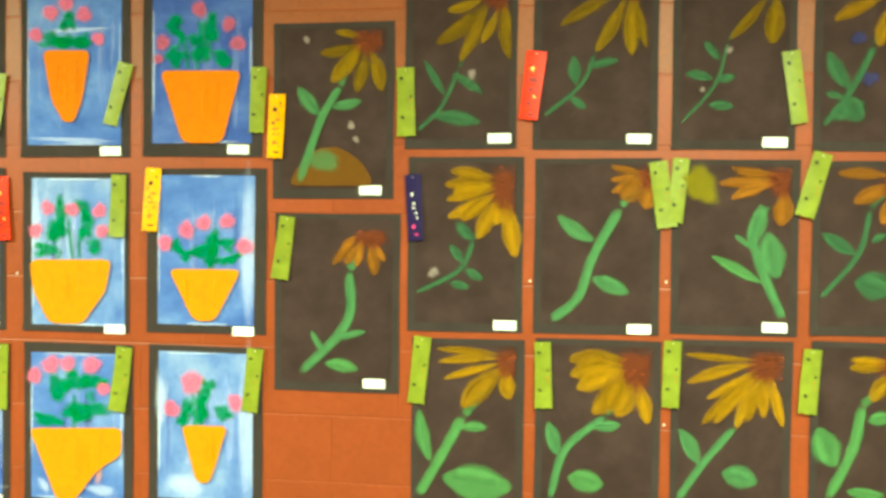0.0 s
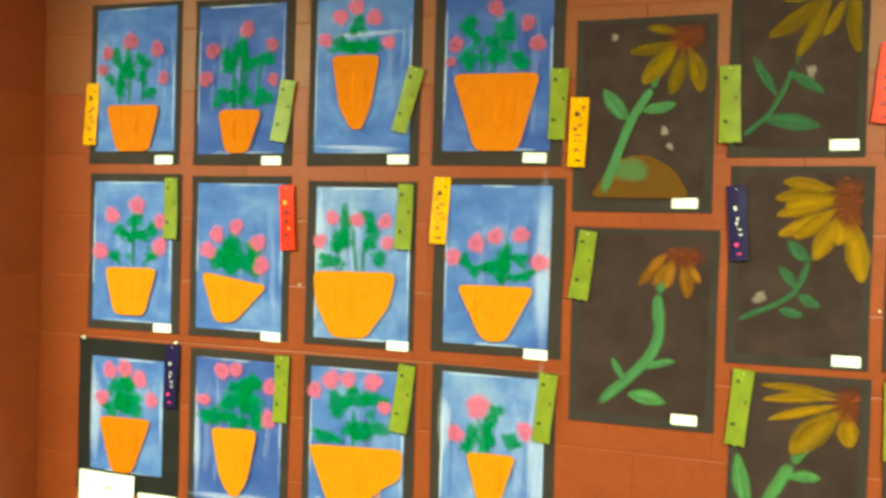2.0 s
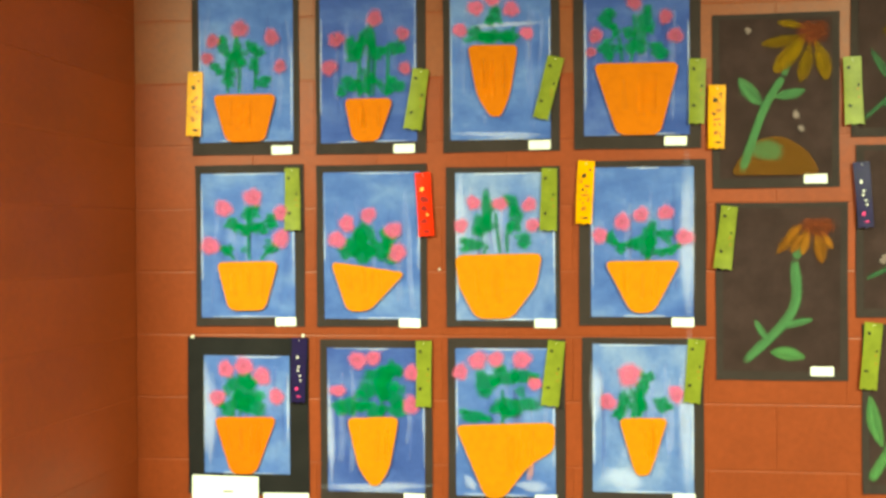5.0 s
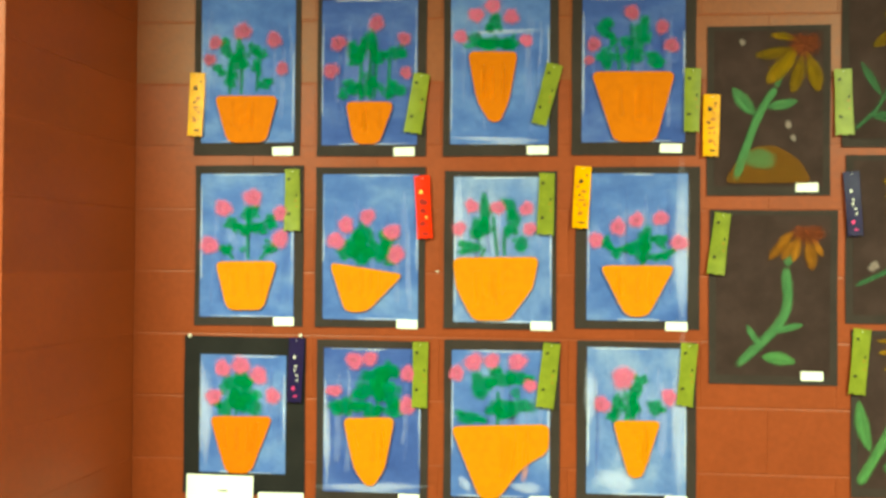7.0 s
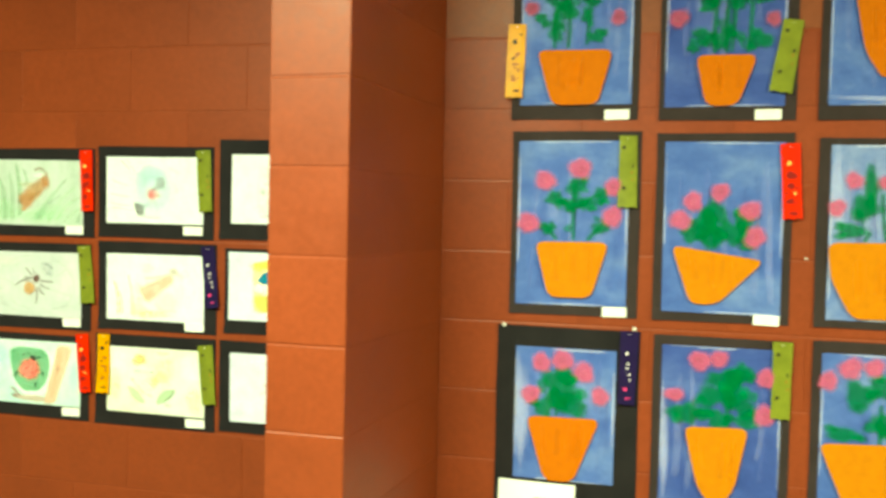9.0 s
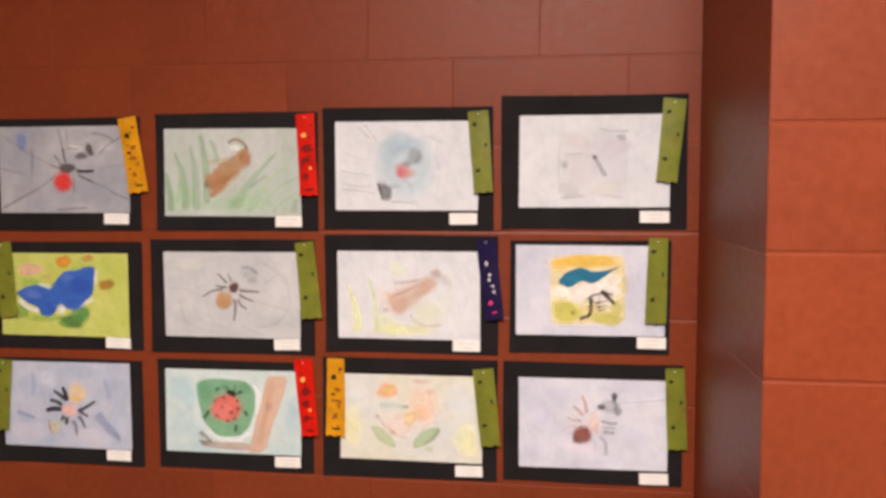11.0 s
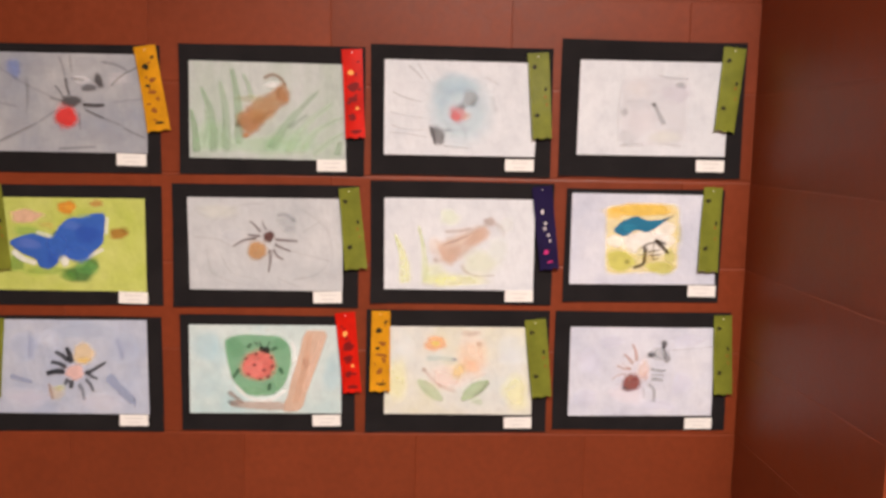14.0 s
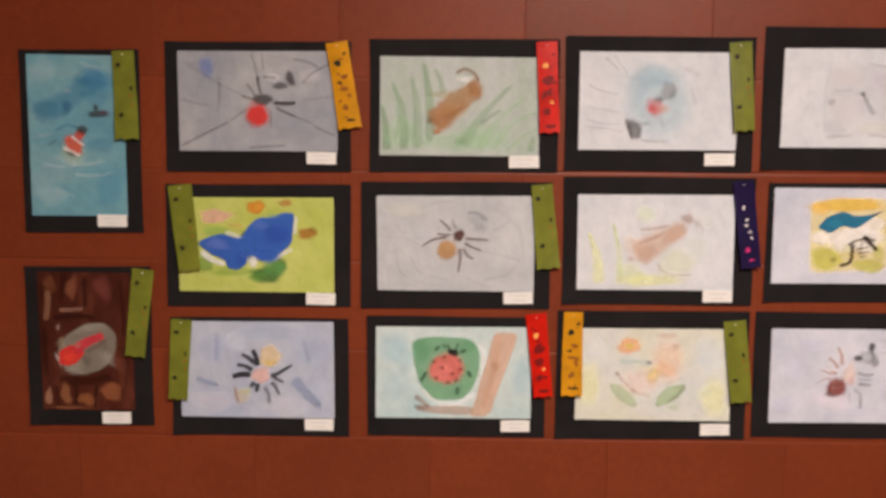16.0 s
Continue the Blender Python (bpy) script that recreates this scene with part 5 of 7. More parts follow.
art = watercolour("nearly white pencil wash with a faint grey square", (-0.338, 1.584, 0.426, 0.31), WHITE_PAPER, (0.001, 0.003, 0.344, 0.213), (0.141, -0.126))
art.shape("paint_patch", [(-0.076, -0.085), (0.082, -0.08), (0.083, 0.078), (-0.073, 0.076)], 0.02, (0.36, 0.34, 0.36), 0.26, 0.12)
art.blob("paint_blot", 0.054, 0.038, 0.0398, 0.0253, (0.4, 0.36, 0.44), 0.3, ragged=0.12)
art.blob("paint_blot", -0.03, -0.025, 0.0377, 0.0379, (0.5, 0.44, 0.46), 0.2, ragged=0.12)
art.blob("paint_blot", 0.033, -0.061, 0.0460, 0.0152, (0.56, 0.58, 0.4), 0.22, ragged=0.12)
art.blob("paint_blot", -0.034, 0.046, 0.0335, 0.0210, (0.55, 0.48, 0.44), 0.2, ragged=0.12)
art.blob("paint_blot", -0.055, -0.063, 0.0251, 0.0210, GREY, 0.25, ragged=0.12)
art.stroke("brush_stroke", [(0.01, 0.078), (0.046, 0.072), (0.083, 0.072)], 0.0050, 0.0042, GREY, 0.45)
art.blob("paint_blot", 0.063, 0.057, 0.0117, 0.0084, GREY, 0.65, ragged=0.12)
art.blob("paint_blot", 0.003, 0.012, 0.0067, 0.0059, BLOT, 0.8, ragged=0.12)
art.stroke("brush_stroke", [(0.006, 0.008), (0.017, -0.013), (0.03, -0.033)], 0.0076, 0.0109, GREY, 0.7)
art.blob("paint_blot", -0.065, -0.006, 0.0117, 0.0093, GREY, 0.55, ragged=0.12)
art.stroke("brush_stroke", [(-0.076, -0.082), (-0.017, -0.079)], 0.0067, 0.0050, GREY, 0.45)
art.stroke("brush_stroke", [(0.016, -0.076), (0.071, -0.082)], 0.0050, 0.0042, GREY, 0.4)
art.stroke("brush_stroke", [(-0.063, 0.019), (-0.021, 0.02)], 0.0059, 0.0042, GREY, 0.3)
art.stroke("brush_stroke", [(-0.071, 0.072), (-0.076, -0.08)], 0.0042, 0.0042, GREY, 0.25)
art = watercolour("bright painting of blue wing-like shapes on lime green", (-1.663, 1.252, 0.415, 0.276), LIME_PAPER, (-0.006, 0.002, 0.35, 0.214), (0.139, -0.119))
art.blob("paint_blot", -0.121, -0.04, 0.0216, 0.0215, (0.16, 0.3, 0.06), 0.75, ragged=0.12)
art.blob("paint_blot", -0.054, -0.058, 0.0560, 0.0112, (0.22, 0.36, 0.07), 0.65, ragged=0.12)
art.blob("paint_blot", -0.093, 0.031, 0.0388, 0.0151, (0.2, 0.38, 0.1), 0.6, ragged=0.12)
art.blob("paint_blot", -0.097, 0.066, 0.0409, 0.0164, (0.68, 0.4, 0.33), 0.85, ragged=0.12)
art.blob("paint_blot", -0.05, 0.046, 0.0207, 0.0086, (0.5, 0.3, 0.1), 0.4, ragged=0.12)
art.blob("paint_blot", -0.005, 0.087, 0.0237, 0.0164, (0.55, 0.22, 0.03), 0.9, ragged=0.12)
art.blob("paint_blot", -0.0, 0.087, 0.0121, 0.0078, (0.66, 0.32, 0.05), 0.7, ragged=0.12)
art.blob("paint_blot", 0.062, 0.097, 0.0190, 0.0086, (0.42, 0.2, 0.06), 0.75, ragged=0.12)
art.blob("paint_blot", 0.11, 0.029, 0.0224, 0.0155, (0.36, 0.15, 0.03), 0.85, ragged=0.12)
art.blob("paint_blot", 0.122, 0.038, 0.0112, 0.0086, (0.2, 0.1, 0.02), 0.5, ragged=0.12)
art.blob("paint_blot", 0.019, -0.065, 0.0345, 0.0224, GREEN, 0.85, ragged=0.12)
art.blob("paint_blot", 0.047, -0.042, 0.0172, 0.0181, GREEN, 0.75, turn=0.6, ragged=0.12)
art.blob("paint_blot", -0.005, -0.072, 0.0194, 0.0121, (0.1, 0.26, 0.05), 0.7, ragged=0.12)
art.blob("paint_blot", 0.036, -0.048, 0.0259, 0.0215, (0.1, 0.3, 0.08), 0.7, ragged=0.12)
art.stroke("brush_stroke", [(-0.13, -0.012), (-0.106, -0.031), (-0.074, -0.042)], 0.0146, 0.0103, WHITEISH, 0.8)
art.blob("paint_blot", -0.012, -0.035, 0.0103, 0.0155, WHITEISH, 0.85, ragged=0.12)
art.stroke("brush_stroke", [(0.032, -0.03), (0.053, -0.018), (0.077, -0.006)], 0.0112, 0.0086, WHITEISH, 0.65)
art.stroke("brush_stroke", [(-0.076, 0.029), (-0.054, 0.025), (-0.036, 0.014)], 0.0095, 0.0078, WHITEISH, 0.6)
art.stroke("brush_stroke", [(0.086, 0.068), (0.082, 0.025)], 0.0078, 0.0069, WHITEISH, 0.6)
art.blob("paint_blot", -0.029, 0.016, 0.0112, 0.0198, GREEN, 0.7, ragged=0.12)
art.shape("paint_patch", [(-0.109, -0.019), (-0.075, -0.032), (-0.071, -0.049), (-0.049, -0.057), (-0.024, -0.04), (-0.023, -0.005), (-0.041, 0.016), (-0.08, 0.029), (-0.115, 0.02), (-0.14, 0.006)], 0.012, BLUE, 1.0, 0.06)
art.shape("paint_patch", [(-0.02, -0.018), (0.006, -0.035), (0.033, -0.031), (0.053, -0.014), (0.076, 0.004), (0.08, 0.041), (0.084, 0.077), (0.053, 0.076), (0.033, 0.065), (0.002, 0.066), (-0.025, 0.044), (-0.039, 0.01)], 0.012, BLUE, 1.0, 0.06)
art.blob("paint_blot", 0.041, 0.025, 0.0323, 0.0258, (0.02, 0.06, 0.34), 0.5, ragged=0.12)
art.blob("paint_blot", -0.093, 0.004, 0.0302, 0.0155, (0.14, 0.2, 0.5), 0.45, ragged=0.12)
art.blob("paint_blot", -0.041, -0.031, 0.0155, 0.0172, (0.02, 0.06, 0.34), 0.35, ragged=0.12)
art.blob("paint_blot", 0.006, 0.047, 0.0216, 0.0129, (0.12, 0.2, 0.5), 0.35, ragged=0.12)
art.blob("paint_blot", 0.036, 0.068, 0.0172, 0.0069, (0.14, 0.3, 0.3), 0.5, ragged=0.12)
art.stroke("brush_stroke", [(-0.024, -0.018), (-0.02, -0.031)], 0.0060, 0.0043, (0.1, 0.2, 0.3), 0.5)
art.blob("paint_blot", -0.027, 0.0, 0.026, 0.03, BLUE, 0.95)
art.blob("paint_blot", 0.02, -0.02, 0.03, 0.02, BLUE, 0.8)
art = watercolour("white paper with a brown and black ink blot and thin lines", (-1.22, 1.256, 0.425, 0.285), GREY_PAPER, (-0.001, 0.005, 0.351, 0.213), (0.141, -0.117))
art.stroke("brush_stroke", [(-0.137, -0.001), (-0.119, -0.066), (-0.039, -0.093)], 0.0060, 0.0060, GREY, 0.17)
art.stroke("brush_stroke", [(-0.13, 0.05), (-0.07, 0.091), (0.004, 0.1)], 0.0056, 0.0056, GREY, 0.17)
art.stroke("brush_stroke", [(0.078, 0.089), (0.138, 0.042), (0.152, -0.023)], 0.0060, 0.0060, GREY, 0.17)
art.stroke("brush_stroke", [(-0.104, -0.019), (-0.078, -0.062), (-0.013, -0.079)], 0.0048, 0.0048, GREY, 0.17)
art.stroke("brush_stroke", [(0.056, -0.079), (0.117, -0.062), (0.147, -0.027)], 0.0056, 0.0056, GREY, 0.17)
art.stroke("brush_stroke", [(-0.169, 0.02), (-0.113, 0.016), (-0.078, -0.001)], 0.0052, 0.0052, GREY, 0.2)
art.stroke("brush_stroke", [(0.06, -0.01), (0.108, -0.023), (0.147, -0.032)], 0.0043, 0.0043, GREY, 0.17)
art.stroke("brush_stroke", [(0.021, -0.07), (0.082, -0.096)], 0.0052, 0.0052, GREY, 0.17)
art.stroke("brush_stroke", [(-0.156, 0.076), (-0.109, 0.059)], 0.0048, 0.0048, GREY, 0.17)
art.stroke("brush_stroke", [(0.082, 0.033), (0.125, 0.059)], 0.0052, 0.0052, GREY, 0.2)
art.blob("paint_blot", -0.109, 0.08, 0.0519, 0.0194, (0.6, 0.6, 0.48), 0.25, ragged=0.12)
art.blob("paint_blot", -0.078, 0.024, 0.0260, 0.0172, (0.4, 0.44, 0.52), 0.22, ragged=0.12)
art.blob("paint_blot", -0.113, -0.053, 0.0433, 0.0259, GREY, 0.15, ragged=0.12)
art.blob("paint_blot", 0.104, -0.062, 0.0476, 0.0259, GREY, 0.15, ragged=0.12)
art.blob("paint_blot", 0.049, 0.055, 0.0251, 0.0250, GREY, 0.5, turn=-0.6, ragged=0.12)
art.stroke("brush_stroke", [(0.025, 0.073), (0.047, 0.074), (0.07, 0.057)], 0.0078, 0.0095, (0.2, 0.22, 0.24), 0.5)
art.blob("paint_blot", 0.056, 0.039, 0.0156, 0.0121, GREY, 0.35, ragged=0.12)
art.stroke("brush_stroke", [(-0.011, 0.033), (-0.024, 0.048), (-0.037, 0.059)], 0.0060, 0.0036, (0.13, 0.09, 0.09), 0.8)
art.stroke("brush_stroke", [(0.002, 0.037), (-0.009, 0.061)], 0.0056, 0.0034, (0.13, 0.09, 0.09), 0.6)
art.stroke("brush_stroke", [(-0.011, 0.024), (-0.043, 0.028)], 0.0056, 0.0034, (0.13, 0.09, 0.09), 0.85)
art.stroke("brush_stroke", [(-0.018, 0.02), (-0.05, 0.014), (-0.077, -0.002)], 0.0065, 0.0039, (0.13, 0.09, 0.09), 0.8)
art.stroke("brush_stroke", [(0.019, 0.017), (0.075, 0.014)], 0.0073, 0.0044, (0.13, 0.09, 0.09), 0.8)
art.stroke("brush_stroke", [(0.019, 0.007), (0.034, -0.001), (0.06, -0.011)], 0.0069, 0.0041, (0.13, 0.09, 0.09), 0.8)
art.stroke("brush_stroke", [(0.016, -0.004), (0.026, -0.021), (0.041, -0.029)], 0.0069, 0.0041, (0.13, 0.09, 0.09), 0.75)
art.stroke("brush_stroke", [(0.009, -0.004), (0.01, -0.032), (0.005, -0.062)], 0.0082, 0.0049, (0.13, 0.09, 0.09), 0.75)
art.blob("paint_blot", -0.02, -0.009, 0.0242, 0.0250, (0.42, 0.23, 0.09), 0.9, ragged=0.05)
art.blob("paint_blot", -0.026, -0.004, 0.0113, 0.0112, (0.5, 0.3, 0.14), 0.4, ragged=0.12)
art.blob("paint_blot", 0.007, 0.024, 0.0138, 0.0147, (0.09, 0.03, 0.025), 0.95, ragged=0.12)
art = watercolour("pale watercolour of a tan stroke over yellow-green washes", (-0.769, 1.269, 0.424, 0.286), WHITE_PAPER, (-0.006, -0.002, 0.349, 0.214), (0.136, -0.122))
art.blob("paint_blot", -0.017, -0.087, 0.0806, 0.0174, (0.6, 0.62, 0.2), 0.5, ragged=0.12)
art.blob("paint_blot", 0.042, -0.046, 0.0509, 0.0326, (0.56, 0.6, 0.36), 0.42, ragged=0.12)
art.blob("paint_blot", -0.06, -0.072, 0.0382, 0.0260, (0.55, 0.6, 0.26), 0.4, ragged=0.12)
art.stroke("brush_stroke", [(-0.13, -0.098), (-0.136, -0.033), (-0.157, 0.024)], 0.0365, 0.0060, (0.58, 0.62, 0.22), 0.5)
art.stroke("brush_stroke", [(-0.083, -0.098), (-0.088, -0.02), (-0.102, 0.046)], 0.0197, 0.0051, (0.48, 0.56, 0.28), 0.5)
art.stroke("brush_stroke", [(-0.153, 0.015), (-0.144, -0.02)], 0.0069, 0.0043, (0.4, 0.46, 0.3), 0.4)
art.stroke("brush_stroke", [(-0.102, 0.037), (-0.087, -0.011)], 0.0069, 0.0043, (0.4, 0.46, 0.3), 0.4)
art.blob("paint_blot", -0.03, 0.061, 0.0263, 0.0208, (0.54, 0.64, 0.4), 0.42, ragged=0.12)
art.blob("paint_blot", 0.085, -0.011, 0.0254, 0.0347, (0.5, 0.56, 0.46), 0.3, ragged=0.12)
art.blob("paint_blot", 0.101, 0.046, 0.0212, 0.0217, (0.55, 0.58, 0.5), 0.25, ragged=0.12)
art.stroke("brush_stroke", [(-0.051, -0.03), (-0.0, -0.0), (0.063, 0.037)], 0.0644, 0.0343, (0.46, 0.28, 0.18), 0.6)
art.blob("paint_blot", -0.03, -0.028, 0.0360, 0.0217, (0.46, 0.28, 0.18), 0.45, turn=0.4, ragged=0.12)
art.blob("paint_blot", 0.034, 0.015, 0.0339, 0.0174, (0.46, 0.28, 0.18), 0.4, turn=0.5, ragged=0.12)
art.blob("paint_blot", -0.06, -0.007, 0.0212, 0.0260, (0.6, 0.46, 0.36), 0.4, ragged=0.12)
art.blob("paint_blot", 0.063, 0.052, 0.0170, 0.0122, (0.3, 0.17, 0.12), 0.6, ragged=0.12)
art.stroke("brush_stroke", [(-0.043, 0.027), (-0.009, 0.03), (0.025, 0.037)], 0.0086, 0.0060, BROWN, 0.45)
art.stroke("brush_stroke", [(-0.047, -0.004), (-0.017, 0.006), (0.012, 0.019)], 0.0094, 0.0060, (0.34, 0.19, 0.12), 0.4)
art.stroke("brush_stroke", [(-0.0, -0.046), (0.008, -0.063), (0.034, -0.074), (0.08, -0.074)], 0.0047, 0.0034, BROWN, 0.45)
art.stroke("brush_stroke", [(0.076, 0.049), (0.095, 0.033), (0.097, 0.017)], 0.0039, 0.0030, BROWN, 0.4)
art.stroke("brush_stroke", [(0.078, 0.043), (0.087, 0.024)], 0.0034, 0.0026, GREY, 0.4)
art.blob("paint_blot", -0.062, -0.039, 0.0076, 0.0069, BROWN, 0.4, ragged=0.12)
art = watercolour("painting with a teal shape and black strokes on a yellow square", (-0.344, 1.269, 0.371, 0.266), LILAC_PAPER, (0.001, 0.016, 0.344, 0.213), (0.144, -0.105))
art.shape("paint_patch", [(-0.089, -0.07), (0.086, -0.061), (0.083, 0.103), (-0.093, 0.096)], 0.02, (0.66, 0.56, 0.24), 0.75, 0.1)
art.blob("paint_blot", -0.01, 0.085, 0.0803, 0.0183, (0.68, 0.45, 0.07), 0.85, ragged=0.12)
art.blob("paint_blot", -0.071, 0.074, 0.0217, 0.0174, (0.66, 0.44, 0.1), 0.6, ragged=0.12)
art.blob("paint_blot", 0.007, 0.009, 0.0803, 0.0304, WHITEISH, 0.85, ragged=0.12)
art.blob("paint_blot", 0.046, 0.043, 0.0347, 0.0196, WHITEISH, 0.75, ragged=0.12)
art.blob("paint_blot", -0.069, 0.011, 0.0217, 0.0152, WHITEISH, 0.7, ragged=0.12)
art.blob("paint_blot", -0.052, -0.035, 0.0399, 0.0287, (0.48, 0.48, 0.1), 0.85, ragged=0.12)
art.blob("paint_blot", 0.042, -0.05, 0.0399, 0.0174, (0.44, 0.44, 0.1), 0.8, ragged=0.12)
art.blob("paint_blot", 0.081, 0.03, 0.0113, 0.0261, (0.5, 0.45, 0.16), 0.5, ragged=0.12)
art.blob("paint_blot", 0.063, -0.022, 0.0156, 0.0191, (0.46, 0.46, 0.14), 0.7, ragged=0.12)
art.blob("paint_blot", -0.006, -0.017, 0.0130, 0.0174, (0.5, 0.5, 0.2), 0.5, ragged=0.12)
art.shape("paint_patch", [(-0.044, 0.021), (-0.019, 0.04), (0.007, 0.031), (0.035, 0.048), (0.064, 0.073), (0.042, 0.063), (0.007, 0.06), (-0.019, 0.072), (-0.054, 0.059), (-0.076, 0.034)], 0.01, (0.018, 0.16, 0.28), 1.0, 0.03)
art.blob("paint_blot", -0.037, 0.043, 0.0217, 0.0113, (0.02, 0.24, 0.36), 0.5, ragged=0.12)
art.stroke("brush_stroke", [(0.042, 0.06), (0.068, 0.073)], 0.0087, 0.0035, (0.12, 0.14, 0.16), 0.7)
art.stroke("brush_stroke", [(0.026, 0.017), (0.044, -0.0), (0.061, -0.017)], 0.0104, 0.0073, (0.03, 0.018, 0.012), 0.95)
art.stroke("brush_stroke", [(0.029, 0.016), (0.055, 0.006)], 0.0061, 0.0043, (0.03, 0.018, 0.012), 0.9)
art.stroke("brush_stroke", [(0.005, 0.001), (0.002, -0.039), (-0.024, -0.052)], 0.0096, 0.0067, (0.03, 0.018, 0.012), 0.9)
art.stroke("brush_stroke", [(-0.006, -0.005), (0.011, 0.006), (0.033, 0.011)], 0.0056, 0.0040, (0.03, 0.018, 0.012), 0.85)
art.stroke("brush_stroke", [(0.011, -0.013), (0.042, -0.007)], 0.0043, 0.0030, (0.03, 0.018, 0.012), 0.8)
art.stroke("brush_stroke", [(0.016, -0.022), (0.042, -0.017)], 0.0043, 0.0030, (0.03, 0.018, 0.012), 0.8)
art.stroke("brush_stroke", [(0.021, -0.031), (0.038, -0.027)], 0.0039, 0.0027, (0.03, 0.018, 0.012), 0.8)
art.stroke("brush_stroke", [(0.024, 0.009), (0.024, -0.035)], 0.0039, 0.0027, (0.03, 0.018, 0.012), 0.6)
art.blob("paint_blot", -0.037, -0.037, 0.0061, 0.0065, (0.2, 0.2, 0.05), 0.7, ragged=0.12)
art.blob("paint_blot", 0.011, -0.024, 0.0174, 0.0174, (0.4, 0.3, 0.08), 0.35, ragged=0.12)
art = watercolour("pale blue watercolour with black radiating strokes and a yellow touch", (-1.664, 0.951, 0.405, 0.274), SKY_PAPER, (-0.006, 0.017, 0.35, 0.223), (0.134, -0.11))
art.blob("paint_blot", -0.111, 0.065, 0.0347, 0.0421, (0.28, 0.35, 0.5), 0.4, ragged=0.12)
art.blob("paint_blot", 0.023, 0.103, 0.0910, 0.0206, (0.3, 0.37, 0.48), 0.4, ragged=0.12)
art.blob("paint_blot", 0.114, 0.061, 0.0433, 0.0468, (0.32, 0.38, 0.5), 0.35, ragged=0.12)
art.blob("paint_blot", -0.111, -0.056, 0.0563, 0.0281, (0.55, 0.52, 0.58), 0.4, ragged=0.12)
art.blob("paint_blot", 0.058, -0.066, 0.0693, 0.0234, (0.56, 0.54, 0.6), 0.35, ragged=0.12)
art.blob("paint_blot", -0.055, 0.084, 0.0260, 0.0281, (0.56, 0.6, 0.68), 0.4, ragged=0.12)
art.blob("paint_blot", 0.14, -0.028, 0.0217, 0.0468, (0.4, 0.45, 0.55), 0.3, ragged=0.12)
art.stroke("brush_stroke", [(0.075, -0.001), (0.106, -0.037), (0.137, -0.069)], 0.0279, 0.0207, (0.17, 0.22, 0.35), 0.6)
art.stroke("brush_stroke", [(-0.148, -0.004), (-0.122, -0.012), (-0.093, -0.02)], 0.0153, 0.0099, (0.17, 0.22, 0.35), 0.55)
art.stroke("brush_stroke", [(0.136, -0.056), (0.137, -0.08)], 0.0063, 0.0054, (0.17, 0.22, 0.35), 0.5)
art.stroke("brush_stroke", [(0.099, 0.089), (0.114, 0.033)], 0.0135, 0.0090, (0.17, 0.22, 0.35), 0.3)
art.stroke("brush_stroke", [(-0.098, 0.103), (-0.1, 0.033)], 0.0117, 0.0090, (0.17, 0.22, 0.35), 0.3)
art.blob("paint_blot", 0.023, 0.049, 0.0286, 0.0271, (0.66, 0.5, 0.28), 0.8, ragged=0.12)
art.blob("paint_blot", 0.023, 0.034, 0.0191, 0.0084, (0.62, 0.45, 0.12), 0.6, ragged=0.12)
art.blob("paint_blot", 0.002, 0.005, 0.0217, 0.0215, (0.66, 0.42, 0.38), 0.9, ragged=0.12)
art.blob("paint_blot", -0.042, -0.044, 0.0199, 0.0206, (0.58, 0.46, 0.26), 0.5, ragged=0.12)
art.stroke("brush_stroke", [(-0.058, -0.021), (-0.054, -0.042), (-0.049, -0.062)], 0.0068, 0.0050, BROWN, 0.6)
art.blob("paint_blot", -0.032, -0.032, 0.0139, 0.0084, (0.5, 0.52, 0.14), 0.5, ragged=0.12)
art.stroke("brush_stroke", [(-0.006, 0.026), (-0.008, 0.047), (-0.016, 0.065)], 0.0135, 0.0090, BLACKISH, 0.95)
art.stroke("brush_stroke", [(-0.011, 0.033), (-0.026, 0.046), (-0.042, 0.054)], 0.0108, 0.0068, BLACKISH, 0.9)
art.stroke("brush_stroke", [(-0.016, 0.016), (-0.033, 0.026), (-0.052, 0.03)], 0.0117, 0.0077, BLACKISH, 0.9)
art.stroke("brush_stroke", [(-0.019, 0.006), (-0.042, 0.007), (-0.064, 0.001)], 0.0135, 0.0108, BLACKISH, 0.95)
art.stroke("brush_stroke", [(-0.013, -0.01), (-0.022, -0.024)], 0.0108, 0.0072, BLACKISH, 0.85)
art.stroke("brush_stroke", [(-0.005, -0.013), (-0.009, -0.034)], 0.0117, 0.0090, BLACKISH, 0.9)
art.stroke("brush_stroke", [(0.024, 0.002), (0.045, 0.012), (0.077, 0.032)], 0.0117, 0.0050, BLACKISH, 0.9)
art.stroke("brush_stroke", [(0.032, 0.001), (0.055, -0.01)], 0.0090, 0.0059, BLACKISH, 0.8)
art.stroke("brush_stroke", [(0.026, -0.01), (0.036, -0.021), (0.045, -0.041)], 0.0090, 0.0068, BLACKISH, 0.75)
art.stroke("brush_stroke", [(0.01, -0.021), (0.019, -0.037), (0.022, -0.062)], 0.0090, 0.0068, BLACKISH, 0.6)
art = watercolour("red round blot on a green leaf beside a brown trunk", (-1.217, 0.956, 0.404, 0.278), MINT_PAPER, (-0.006, 0.009, 0.353, 0.212), (0.136, -0.113))
art.blob("paint_blot", -0.142, 0.066, 0.0401, 0.0398, (0.1, 0.36, 0.5), 0.28, ragged=0.12)
art.blob("paint_blot", -0.147, -0.026, 0.0356, 0.0398, (0.1, 0.36, 0.5), 0.15, ragged=0.12)
art.blob("paint_blot", 0.147, 0.0, 0.0223, 0.0530, (0.1, 0.36, 0.5), 0.25, ragged=0.12)
